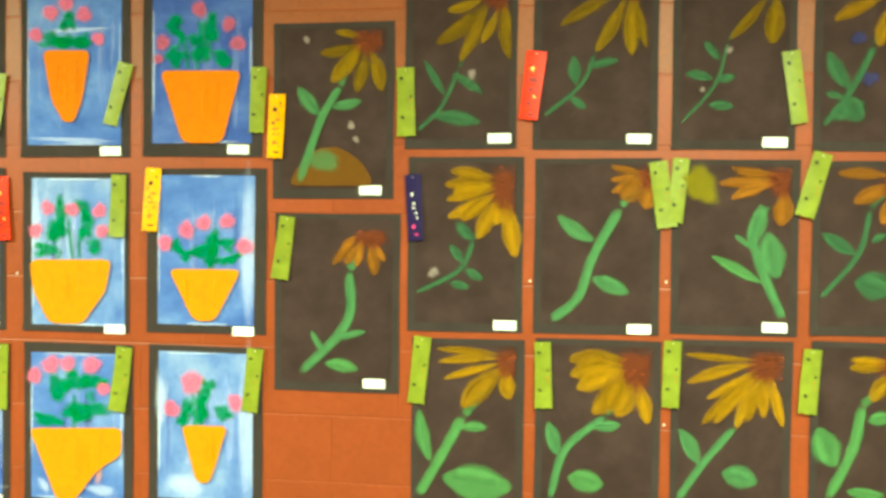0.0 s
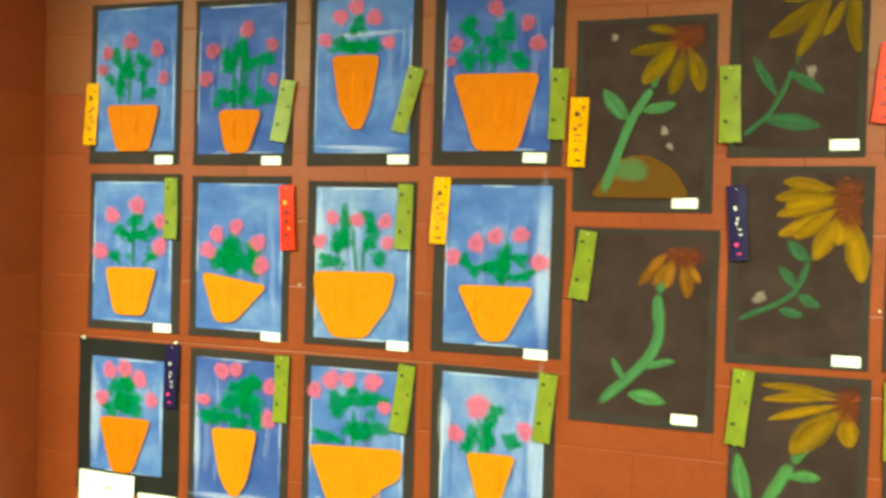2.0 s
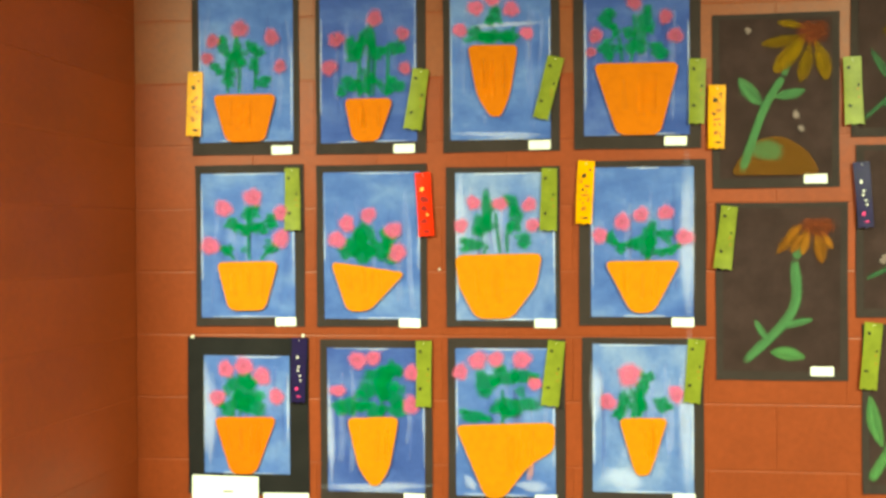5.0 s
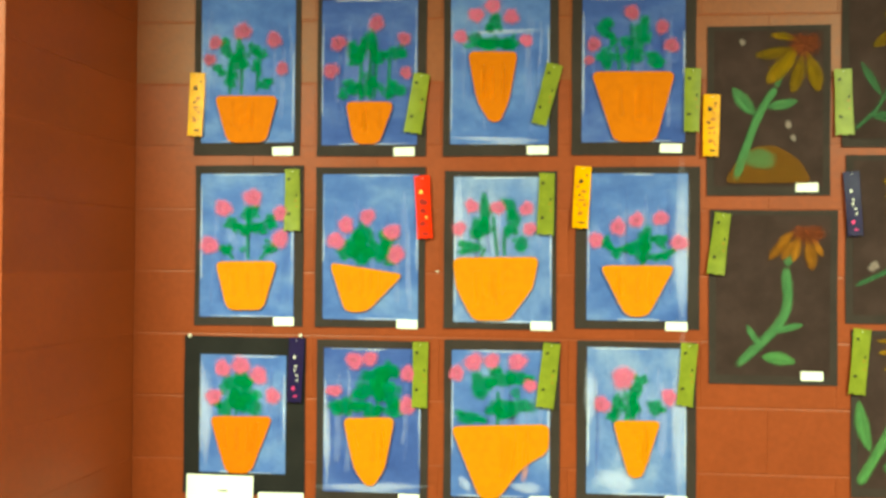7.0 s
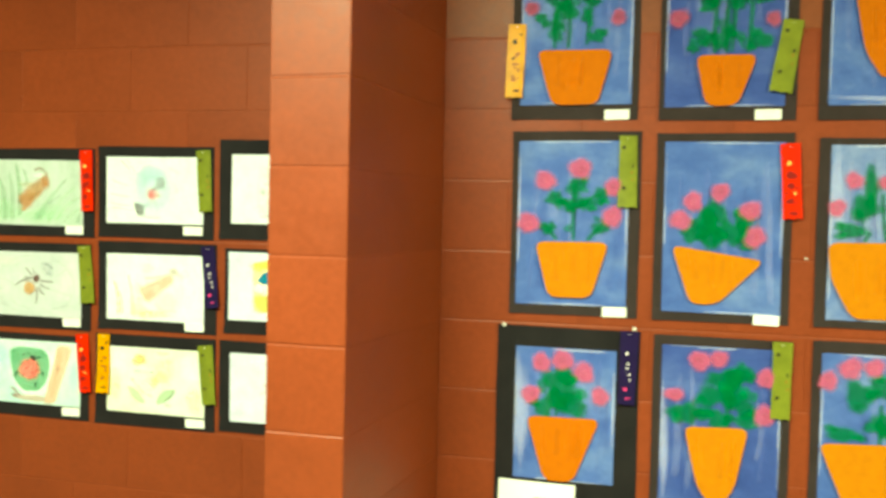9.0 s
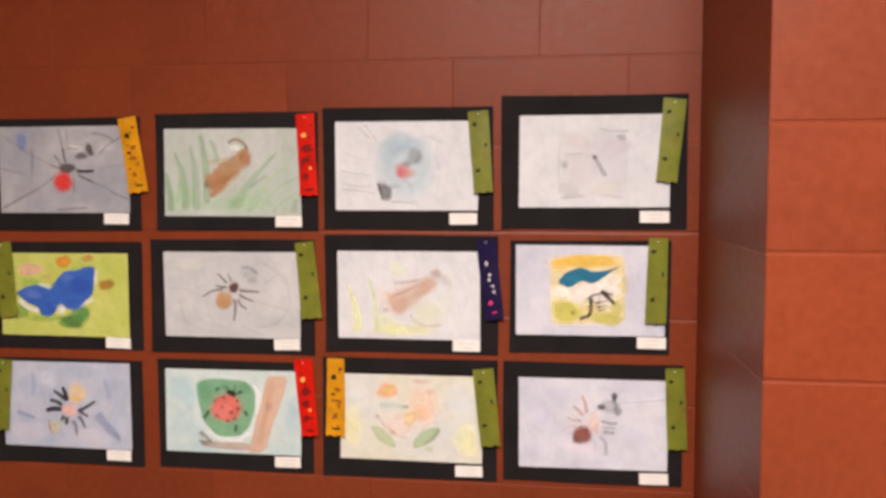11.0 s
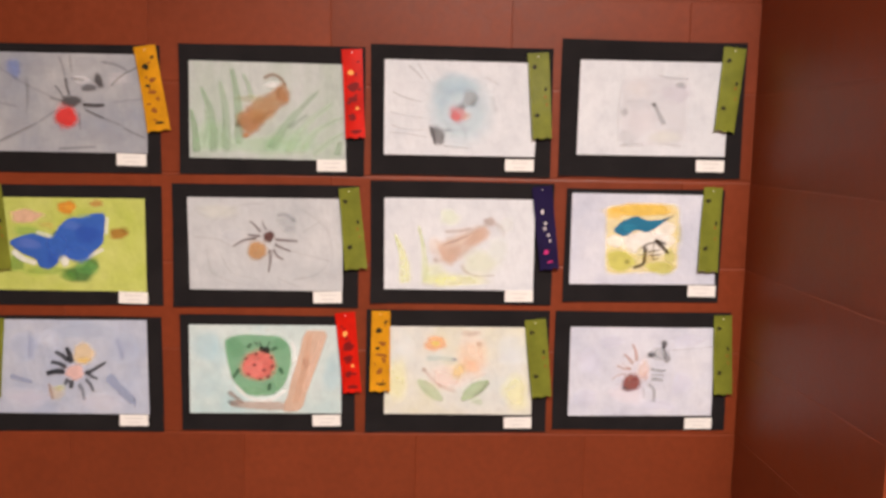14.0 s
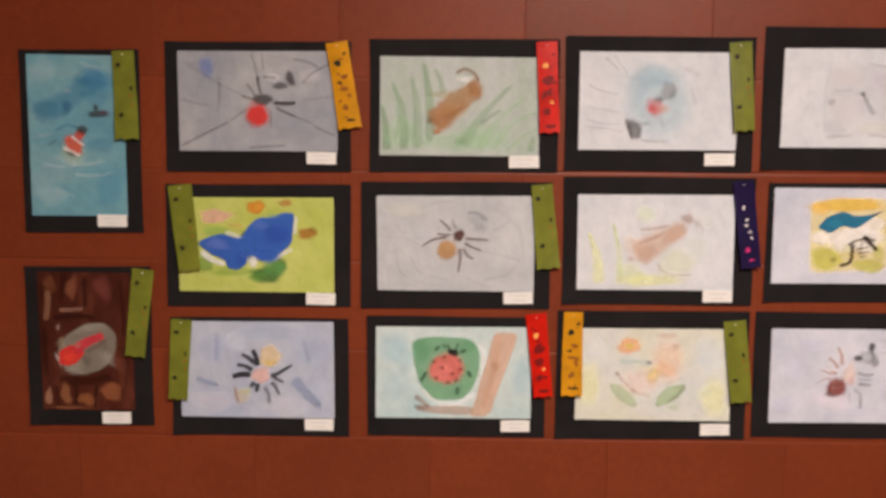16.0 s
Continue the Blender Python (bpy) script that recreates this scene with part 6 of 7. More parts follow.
art.blob("paint_blot", -0.116, 0.035, 0.0178, 0.0398, (0.1, 0.36, 0.5), 0.15, ragged=0.12)
art.blob("paint_blot", -0.018, 0.022, 0.0890, 0.0861, WHITEISH, 0.5, ragged=0.12)
art.shape("paint_patch", [(-0.096, 0.027), (-0.084, -0.023), (-0.044, -0.058), (0.018, -0.053), (0.045, -0.018), (0.058, 0.028), (0.054, 0.071), (0.027, 0.093), (-0.071, 0.095), (-0.105, 0.082)], 0.02, (0.13, 0.33, 0.18), 0.9, 0.08)
art.blob("paint_blot", -0.076, 0.062, 0.0223, 0.0265, (0.08, 0.26, 0.13), 0.45, ragged=0.12)
art.blob("paint_blot", 0.027, 0.071, 0.0223, 0.0159, (0.09, 0.27, 0.14), 0.45, ragged=0.12)
art.blob("paint_blot", -0.036, -0.04, 0.0401, 0.0132, (0.2, 0.4, 0.24), 0.45, ragged=0.12)
art.blob("paint_blot", 0.027, -0.009, 0.0160, 0.0309, (0.2, 0.4, 0.25), 0.45, ragged=0.12)
art.stroke("brush_stroke", [(-0.08, -0.026), (-0.045, -0.058), (0.004, -0.063), (0.045, -0.036)], 0.0071, 0.0071, WHITEISH, 0.65)
art.stroke("brush_stroke", [(0.054, 0.077), (0.062, 0.053), (0.059, 0.026)], 0.0071, 0.0062, WHITEISH, 0.6)
art.shape("paint_patch", [(0.069, 0.035), (0.054, -0.009), (0.045, -0.053), (0.027, -0.093), (0.077, -0.093), (0.091, -0.044), (0.122, 0.044), (0.143, 0.106), (0.084, 0.107)], 0.02, (0.56, 0.36, 0.26), 0.85, 0.06)
art.stroke("brush_stroke", [(0.098, 0.102), (0.085, 0.022), (0.062, -0.079)], 0.0151, 0.0177, (0.5, 0.28, 0.18), 0.4)
art.stroke("brush_stroke", [(0.129, 0.097), (0.107, 0.035), (0.085, -0.044)], 0.0089, 0.0106, (0.62, 0.44, 0.36), 0.5)
art.blob("paint_blot", 0.089, 0.027, 0.0116, 0.0132, (0.36, 0.22, 0.16), 0.45, ragged=0.12)
art.stroke("brush_stroke", [(-0.093, -0.071), (-0.036, -0.076), (0.045, -0.077)], 0.0151, 0.0213, (0.4, 0.28, 0.23), 0.75)
art.stroke("brush_stroke", [(-0.094, -0.043), (-0.076, -0.057), (-0.058, -0.073)], 0.0115, 0.0098, (0.26, 0.18, 0.15), 0.75)
art.stroke("brush_stroke", [(-0.096, -0.067), (-0.069, -0.074)], 0.0098, 0.0080, BLOT, 0.5)
art.blob("paint_blot", -0.022, 0.02, 0.0427, 0.0406, (0.62, 0.15, 0.13), 0.95, ragged=0.06)
art.blob("paint_blot", -0.031, 0.013, 0.0267, 0.0265, (0.66, 0.24, 0.22), 0.5, ragged=0.12)
art.blob("paint_blot", 0.0, 0.031, 0.0178, 0.0177, (0.6, 0.18, 0.16), 0.5, ragged=0.12)
art.blob("paint_blot", -0.007, 0.058, 0.0169, 0.0080, BLACKISH, 0.95, turn=-0.3, ragged=0.12)
art.stroke("brush_stroke", [(-0.013, 0.062), (-0.02, 0.079)], 0.0035, 0.0027, BLACKISH, 0.85)
art.stroke("brush_stroke", [(-0.002, 0.062), (0.005, 0.08)], 0.0035, 0.0027, BLACKISH, 0.85)
art.stroke("brush_stroke", [(-0.022, 0.069), (-0.031, 0.077)], 0.0053, 0.0035, BLACKISH, 0.7)
art.blob("paint_blot", -0.045, -0.001, 0.0049, 0.0044, (0.15, 0.03, 0.03), 0.8, ragged=0.12)
art.blob("paint_blot", -0.018, -0.012, 0.0049, 0.0044, (0.15, 0.03, 0.03), 0.8, ragged=0.12)
art.blob("paint_blot", -0.027, 0.047, 0.0049, 0.0044, (0.15, 0.03, 0.03), 0.8, ragged=0.12)
art.blob("paint_blot", 0.01, 0.019, 0.0049, 0.0044, (0.15, 0.03, 0.03), 0.8, ragged=0.12)
art.blob("paint_blot", 0.008, 0.039, 0.0049, 0.0044, (0.15, 0.03, 0.03), 0.8, ragged=0.12)
art.blob("paint_blot", -0.051, 0.036, 0.0049, 0.0044, (0.15, 0.03, 0.03), 0.8, ragged=0.12)
art.blob("paint_blot", -0.031, 0.022, 0.0049, 0.0044, (0.15, 0.03, 0.03), 0.8, ragged=0.12)
art.blob("paint_blot", -0.009, 0.009, 0.0049, 0.0044, (0.15, 0.03, 0.03), 0.8, ragged=0.12)
art.blob("paint_blot", 0.0, -0.006, 0.0049, 0.0044, (0.15, 0.03, 0.03), 0.8, ragged=0.12)
art.stroke("brush_stroke", [(-0.066, 0.013), (-0.073, 0.002), (-0.081, -0.01)], 0.0089, 0.0071, (0.03, 0.1, 0.05), 0.85)
art.stroke("brush_stroke", [(0.005, -0.021), (0.002, -0.04)], 0.0089, 0.0071, (0.03, 0.1, 0.05), 0.85)
art.stroke("brush_stroke", [(0.027, 0.016), (0.035, 0.001)], 0.0089, 0.0071, (0.03, 0.1, 0.05), 0.85)
art.stroke("brush_stroke", [(0.009, 0.058), (0.022, 0.064)], 0.0089, 0.0071, (0.03, 0.1, 0.05), 0.85)
art.stroke("brush_stroke", [(-0.047, 0.062), (-0.038, 0.073)], 0.0089, 0.0071, (0.03, 0.1, 0.05), 0.85)
art = watercolour("very pale peach and yellow watercolour", (-0.774, 0.964, 0.431, 0.296), CREAM_PAPER, (0.004, 0.002, 0.351, 0.214), (0.147, -0.124))
art.blob("paint_blot", -0.141, -0.022, 0.0297, 0.0542, (0.64, 0.64, 0.3), 0.45, ragged=0.12)
art.blob("paint_blot", 0.14, -0.049, 0.0369, 0.0474, (0.64, 0.64, 0.3), 0.5, ragged=0.12)
art.blob("paint_blot", 0.131, 0.05, 0.0427, 0.0406, (0.46, 0.56, 0.7), 0.3, ragged=0.12)
art.blob("paint_blot", -0.125, 0.059, 0.0270, 0.0316, (0.56, 0.62, 0.68), 0.25, ragged=0.12)
art.blob("paint_blot", 0.037, 0.037, 0.0427, 0.0519, (0.66, 0.42, 0.3), 0.5, ragged=0.12)
art.blob("paint_blot", -0.022, -0.015, 0.0607, 0.0307, (0.66, 0.48, 0.44), 0.48, ragged=0.12)
art.blob("paint_blot", 0.028, 0.014, 0.0270, 0.0226, (0.66, 0.4, 0.24), 0.45, ragged=0.12)
art.blob("paint_blot", 0.032, 0.093, 0.0270, 0.0090, (0.46, 0.3, 0.22), 0.5, ragged=0.12)
art.blob("paint_blot", 0.052, 0.068, 0.0090, 0.0063, BROWN, 0.4, ragged=0.12)
art.blob("paint_blot", -0.053, 0.068, 0.0297, 0.0199, (0.66, 0.28, 0.08), 0.65, ragged=0.12)
art.blob("paint_blot", -0.052, 0.068, 0.0108, 0.0077, (0.68, 0.58, 0.16), 0.8, ragged=0.12)
art.stroke("brush_stroke", [(-0.076, 0.031), (-0.04, 0.033), (-0.004, 0.03)], 0.0153, 0.0108, (0.28, 0.42, 0.4), 0.45)
art.blob("paint_blot", -0.007, 0.03, 0.0072, 0.0063, GREY, 0.65, ragged=0.12)
art.blob("paint_blot", 0.003, 0.002, 0.0189, 0.0217, (0.64, 0.48, 0.14), 0.55, ragged=0.12)
art.stroke("brush_stroke", [(-0.083, 0.009), (-0.044, -0.031), (0.001, -0.05)], 0.0059, 0.0050, (0.36, 0.2, 0.16), 0.4)
art.blob("paint_blot", -0.078, 0.005, 0.0063, 0.0063, BROWN, 0.45, ragged=0.12)
art.blob("paint_blot", -0.04, -0.034, 0.0072, 0.0054, BROWN, 0.45, ragged=0.12)
art.stroke("brush_stroke", [(0.032, -0.022), (0.068, -0.004)], 0.0054, 0.0045, (0.5, 0.34, 0.26), 0.35)
art.leaf("paint_blot", (-0.095, -0.017), (-0.03, -0.072), 0.0338, (0.3, 0.42, 0.22), 0.6)
art.leaf("paint_blot", (0.078, -0.02), (0.01, -0.072), 0.0383, (0.28, 0.4, 0.2), 0.7)
art.stroke("brush_stroke", [(0.077, -0.022), (0.059, -0.045), (0.039, -0.06)], 0.0117, 0.0063, (0.16, 0.2, 0.14), 0.5)
art.blob("paint_blot", 0.05, -0.072, 0.0162, 0.0081, (0.3, 0.42, 0.24), 0.5, ragged=0.12)
art = watercolour("lilac watercolour with a dark red blot and thin strokes", (-0.335, 0.968, 0.419, 0.289), LILAC_PAPER, (0.002, -0.001, 0.348, 0.216), (0.145, -0.127))
art.blob("paint_blot", -0.123, 0.022, 0.0324, 0.0386, (0.44, 0.45, 0.58), 0.28, ragged=0.12)
art.blob("paint_blot", 0.099, -0.028, 0.0276, 0.0340, (0.44, 0.45, 0.58), 0.28, ragged=0.12)
art.blob("paint_blot", -0.13, -0.065, 0.0389, 0.0227, (0.44, 0.45, 0.58), 0.28, ragged=0.12)
art.blob("paint_blot", 0.108, 0.076, 0.0432, 0.0182, (0.44, 0.45, 0.58), 0.28, ragged=0.12)
art.blob("paint_blot", -0.074, 0.072, 0.0345, 0.0182, (0.44, 0.45, 0.58), 0.28, ragged=0.12)
art.blob("paint_blot", 0.039, -0.083, 0.0518, 0.0182, (0.44, 0.45, 0.58), 0.28, ragged=0.12)
art.blob("paint_blot", -0.03, -0.055, 0.0475, 0.0272, (0.68, 0.58, 0.6), 0.35, ragged=0.12)
art.stroke("brush_stroke", [(-0.011, 0.024), (-0.015, 0.049), (-0.024, 0.068)], 0.0097, 0.0054, (0.4, 0.2, 0.15), 0.65)
art.stroke("brush_stroke", [(-0.02, 0.018), (-0.03, 0.031), (-0.044, 0.043)], 0.0089, 0.0049, (0.4, 0.2, 0.15), 0.65)
art.stroke("brush_stroke", [(-0.024, 0.007), (-0.041, 0.007), (-0.06, 0.015)], 0.0080, 0.0044, (0.4, 0.2, 0.15), 0.6)
art.stroke("brush_stroke", [(-0.035, -0.006), (-0.052, -0.008), (-0.071, -0.021)], 0.0058, 0.0032, (0.4, 0.2, 0.15), 0.45)
art.stroke("brush_stroke", [(-0.022, 0.004), (-0.048, 0.022)], 0.0053, 0.0029, (0.4, 0.2, 0.15), 0.4)
art.blob("paint_blot", 0.005, 0.004, 0.0190, 0.0281, (0.64, 0.46, 0.38), 0.6, ragged=0.12)
art.blob("paint_blot", 0.011, -0.01, 0.0112, 0.0136, (0.5, 0.3, 0.26), 0.4, ragged=0.12)
art.stroke("brush_stroke", [(0.021, 0.008), (0.043, 0.003), (0.061, 0.004)], 0.0080, 0.0056, (0.24, 0.26, 0.27), 0.7)
art.stroke("brush_stroke", [(0.024, -0.008), (0.055, -0.008)], 0.0062, 0.0043, (0.24, 0.26, 0.27), 0.55)
art.stroke("brush_stroke", [(0.024, -0.018), (0.055, -0.021)], 0.0089, 0.0062, (0.24, 0.26, 0.27), 0.7)
art.stroke("brush_stroke", [(0.017, -0.028), (0.034, -0.046), (0.033, -0.077)], 0.0089, 0.0062, (0.24, 0.26, 0.27), 0.6)
art.stroke("brush_stroke", [(0.006, -0.037), (0.011, -0.065)], 0.0053, 0.0037, (0.24, 0.26, 0.27), 0.35)
art.blob("paint_blot", -0.022, -0.026, 0.0246, 0.0245, (0.2, 0.045, 0.04), 0.95, ragged=0.05)
art.blob("paint_blot", -0.035, -0.041, 0.0112, 0.0100, (0.06, 0.015, 0.015), 0.6, ragged=0.12)
art.stroke("brush_stroke", [(-0.038, -0.016), (-0.007, -0.009)], 0.0035, 0.0027, (0.42, 0.2, 0.16), 0.7)
art.stroke("brush_stroke", [(-0.04, -0.027), (-0.002, -0.023)], 0.0035, 0.0027, (0.42, 0.2, 0.16), 0.7)
art.stroke("brush_stroke", [(-0.035, -0.039), (-0.007, -0.036)], 0.0035, 0.0027, (0.42, 0.2, 0.16), 0.7)
art.stroke("brush_stroke", [(-0.026, -0.006), (-0.033, -0.044)], 0.0035, 0.0027, (0.42, 0.2, 0.16), 0.7)
art.blob("paint_blot", 0.043, 0.045, 0.0207, 0.0191, GREY, 0.65, ragged=0.12)
art.blob("paint_blot", 0.022, 0.042, 0.0117, 0.0068, BLACKISH, 0.85, ragged=0.12)
art.blob("paint_blot", 0.052, 0.068, 0.0078, 0.0109, BLACKISH, 0.85, turn=0.3, ragged=0.12)
art.blob("paint_blot", 0.06, 0.033, 0.0095, 0.0127, (0.16, 0.17, 0.18), 0.75, ragged=0.12)
art.stroke("brush_stroke", [(0.047, 0.063), (0.06, 0.04)], 0.0040, 0.0035, BLACKISH, 0.7)
art.stroke("brush_stroke", [(0.067, 0.053), (0.121, 0.058), (0.173, 0.063)], 0.0035, 0.0027, GREY, 0.4)
art.stroke("brush_stroke", [(0.032, 0.053), (0.047, 0.04)], 0.0035, 0.0027, (0.7, 0.7, 0.7), 0.5)
art = watercolour("teal watercolour with a small red and white blot", (-2.055, 1.481, 0.266, 0.404), TEAL_PAPER, (-0.009, 0.013, 0.216, 0.354), (0.064, -0.175))
art.stroke("brush_stroke", [(-0.108, 0.06), (-0.047, 0.078), (0.006, 0.119), (0.054, 0.153)], 0.0522, 0.0435, (0.025, 0.17, 0.3), 0.5)
art.blob("paint_blot", 0.037, 0.136, 0.0351, 0.0302, (0.02, 0.16, 0.34), 0.5, ragged=0.12)
art.blob("paint_blot", -0.073, 0.071, 0.0351, 0.0237, (0.025, 0.17, 0.3), 0.45, ragged=0.12)
art.blob("paint_blot", 0.037, 0.097, 0.0351, 0.0216, (0.025, 0.17, 0.3), 0.4, ragged=0.12)
art.blob("paint_blot", -0.029, 0.076, 0.0132, 0.0173, (0.01, 0.1, 0.22), 0.5, ragged=0.12)
art.blob("paint_blot", 0.006, 0.134, 0.0220, 0.0173, (0.02, 0.14, 0.24), 0.4, ragged=0.12)
art.blob("paint_blot", -0.082, 0.158, 0.0351, 0.0345, (0.3, 0.46, 0.5), 0.4, ragged=0.12)
art.blob("paint_blot", 0.061, -0.106, 0.0351, 0.0389, (0.05, 0.25, 0.38), 0.4, ragged=0.12)
art.blob("paint_blot", 0.041, -0.006, 0.0351, 0.0216, (0.025, 0.17, 0.3), 0.35, ragged=0.12)
art.blob("paint_blot", -0.073, -0.119, 0.0351, 0.0302, (0.36, 0.5, 0.52), 0.35, ragged=0.12)
art.stroke("brush_stroke", [(-0.064, -0.107), (-0.042, -0.114), (-0.018, -0.12)], 0.0087, 0.0052, WHITEISH, 0.15)
art.stroke("brush_stroke", [(-0.091, -0.05), (-0.051, -0.054), (-0.007, -0.05)], 0.0087, 0.0052, WHITEISH, 0.15)
art.stroke("brush_stroke", [(0.002, 0.173), (0.045, 0.162)], 0.0087, 0.0052, WHITEISH, 0.15)
art.stroke("brush_stroke", [(-0.02, -0.071), (0.028, -0.075), (0.072, -0.067)], 0.0087, 0.0052, WHITEISH, 0.15)
art.stroke("brush_stroke", [(-0.06, -0.032), (-0.007, -0.05), (0.059, -0.041)], 0.0087, 0.0052, WHITEISH, 0.15)
art.stroke("brush_stroke", [(-0.034, 0.11), (-0.016, 0.114)], 0.0087, 0.0052, WHITEISH, 0.15)
art.stroke("brush_stroke", [(-0.099, 0.011), (-0.06, 0.019)], 0.0087, 0.0052, WHITEISH, 0.15)
art.blob("paint_blot", -0.018, -0.024, 0.0329, 0.0259, (0.58, 0.58, 0.3), 0.3, ragged=0.12)
art.blob("paint_blot", -0.015, -0.006, 0.0272, 0.0190, (0.58, 0.09, 0.045), 0.9, turn=-0.6, ragged=0.12)
art.blob("paint_blot", -0.002, 0.015, 0.0132, 0.0130, (0.55, 0.07, 0.04), 0.85, ragged=0.12)
art.stroke("brush_stroke", [(-0.04, -0.013), (-0.02, -0.022), (-0.001, -0.031)], 0.0078, 0.0061, WHITEISH, 0.8)
art.stroke("brush_stroke", [(-0.021, 0.014), (-0.007, 0.002), (0.01, -0.009)], 0.0057, 0.0048, WHITEISH, 0.7)
art.blob("paint_blot", 0.005, 0.027, 0.0132, 0.0112, BLOT, 0.85, ragged=0.12)
art.blob("paint_blot", -0.024, -0.026, 0.0140, 0.0056, BLOT, 0.6, turn=-0.4, ragged=0.12)
art.stroke("brush_stroke", [(-0.073, -0.009), (-0.053, 0.004)], 0.0048, 0.0039, BLOT, 0.5)
art.stroke("brush_stroke", [(-0.056, 0.024), (-0.029, 0.037), (-0.007, 0.032)], 0.0070, 0.0061, (0.025, 0.17, 0.3), 0.5)
art.blob("paint_blot", 0.041, 0.062, 0.0246, 0.0086, BLOT, 0.85, ragged=0.12)
art.blob("paint_blot", 0.037, 0.076, 0.0066, 0.0073, BLOT, 0.85, ragged=0.12)
art.blob("paint_blot", 0.054, 0.066, 0.0105, 0.0060, (0.1, 0.05, 0.07), 0.7, ragged=0.12)
art = watercolour("dark brown bark painting with a red stroke on a grey oval", (-2.053, 1.018, 0.286, 0.368), BARK_PAPER, (-0.007, 0.012, 0.213, 0.318), (0.057, -0.166))
art.stroke("brush_stroke", [(-0.092, 0.13), (-0.099, 0.057)], 0.0157, 0.0125, (0.34, 0.17, 0.1), 0.5)
art.stroke("brush_stroke", [(-0.067, 0.084), (-0.011, 0.087)], 0.0101, 0.0081, (0.34, 0.18, 0.13), 0.6)
art.stroke("brush_stroke", [(-0.085, 0.064), (-0.029, 0.071), (0.013, 0.067)], 0.0138, 0.0111, BARKLINE, 0.75)
art.stroke("brush_stroke", [(-0.006, 0.162), (-0.006, 0.089)], 0.0120, 0.0096, BARKLINE, 0.7)
art.stroke("brush_stroke", [(-0.057, 0.162), (-0.062, 0.098)], 0.0083, 0.0066, BARKLINE, 0.6)
art.stroke("brush_stroke", [(0.074, 0.162), (0.078, 0.021)], 0.0120, 0.0096, BARKLINE, 0.5)
art.stroke("brush_stroke", [(-0.076, -0.075), (-0.015, -0.081), (0.05, -0.07)], 0.0194, 0.0155, BARKLINE, 0.65)
art.stroke("brush_stroke", [(0.015, -0.088), (0.009, -0.142)], 0.0083, 0.0066, BARKLINE, 0.75)
art.stroke("brush_stroke", [(-0.034, -0.088), (-0.036, -0.142)], 0.0074, 0.0059, BARKLINE, 0.75)
art.stroke("brush_stroke", [(-0.081, -0.088), (-0.076, -0.142)], 0.0065, 0.0052, BARKLINE, 0.7)
art.stroke("brush_stroke", [(0.083, -0.002), (0.083, -0.088)], 0.0092, 0.0074, BARKLINE, 0.5)
art.stroke("brush_stroke", [(-0.102, 0.048), (-0.099, -0.07)], 0.0111, 0.0089, BARKLINE, 0.6)
art.stroke("brush_stroke", [(-0.071, 0.051), (-0.069, 0.037)], 0.0120, 0.0096, (0.3, 0.2, 0.16), 0.6)
art.blob("paint_blot", -0.036, 0.135, 0.0150, 0.0250, (0.24, 0.08, 0.045), 0.7, ragged=0.2)
art.blob("paint_blot", 0.036, 0.135, 0.0234, 0.0318, (0.19, 0.05, 0.04), 0.6, ragged=0.2)
art.blob("paint_blot", 0.048, -0.104, 0.0281, 0.0209, (0.3, 0.1, 0.045), 0.75, ragged=0.2)
art.blob("paint_blot", -0.057, -0.111, 0.0131, 0.0273, (0.28, 0.11, 0.05), 0.7, ragged=0.2)
art.blob("paint_blot", -0.097, -0.117, 0.0084, 0.0227, (0.38, 0.19, 0.12), 0.7, ragged=0.2)
art.blob("paint_blot", -0.011, -0.122, 0.0187, 0.0164, (0.3, 0.11, 0.04), 0.65, ragged=0.2)
art.blob("paint_blot", -0.053, -0.142, 0.0375, 0.0045, (0.3, 0.12, 0.06), 0.6, ragged=0.2)
art.blob("paint_blot", 0.069, -0.043, 0.0187, 0.0227, (0.14, 0.04, 0.025), 0.6, ragged=0.2)
art.blob("paint_blot", -0.085, 0.144, 0.0187, 0.0182, (0.2, 0.07, 0.03), 0.5, ragged=0.2)
art.shape("paint_patch", [(-0.061, -0.057), (-0.015, -0.068), (0.033, -0.052), (0.061, -0.016), (0.065, 0.029), (0.042, 0.057), (-0.006, 0.055), (-0.053, 0.028), (-0.077, -0.016)], 0.015, (0.21, 0.19, 0.155), 0.95, 0.08)
art.blob("paint_blot", 0.004, 0.044, 0.0328, 0.0118, (0.3, 0.28, 0.24), 0.5, turn=0.3, ragged=0.2)
art.blob("paint_blot", -0.034, -0.052, 0.0281, 0.0127, (0.32, 0.29, 0.25), 0.5, turn=0.3, ragged=0.2)
art.blob("paint_blot", 0.041, -0.024, 0.0187, 0.0227, (0.3, 0.28, 0.25), 0.5, turn=0.3, ragged=0.2)
art.blob("paint_blot", -0.006, -0.033, 0.0140, 0.0136, (0.1, 0.08, 0.07), 0.5, turn=0.3, ragged=0.2)
art.blob("paint_blot", -0.062, 0.007, 0.0112, 0.0182, (0.3, 0.27, 0.2), 0.5, turn=0.3, ragged=0.2)
art.blob("paint_blot", 0.032, 0.003, 0.0140, 0.0182, (0.12, 0.1, 0.09), 0.45, turn=0.3, ragged=0.2)
art.blob("paint_blot", -0.071, -0.029, 0.0066, 0.0182, (0.45, 0.4, 0.38), 0.6, turn=0.3, ragged=0.2)
art.blob("paint_blot", -0.043, -0.02, 0.0300, 0.0209, RED, 1.0, turn=0.25, ragged=0.12)
art.blob("paint_blot", -0.046, -0.024, 0.0187, 0.0127, (0.7, 0.06, 0.04), 0.9, ragged=0.12)
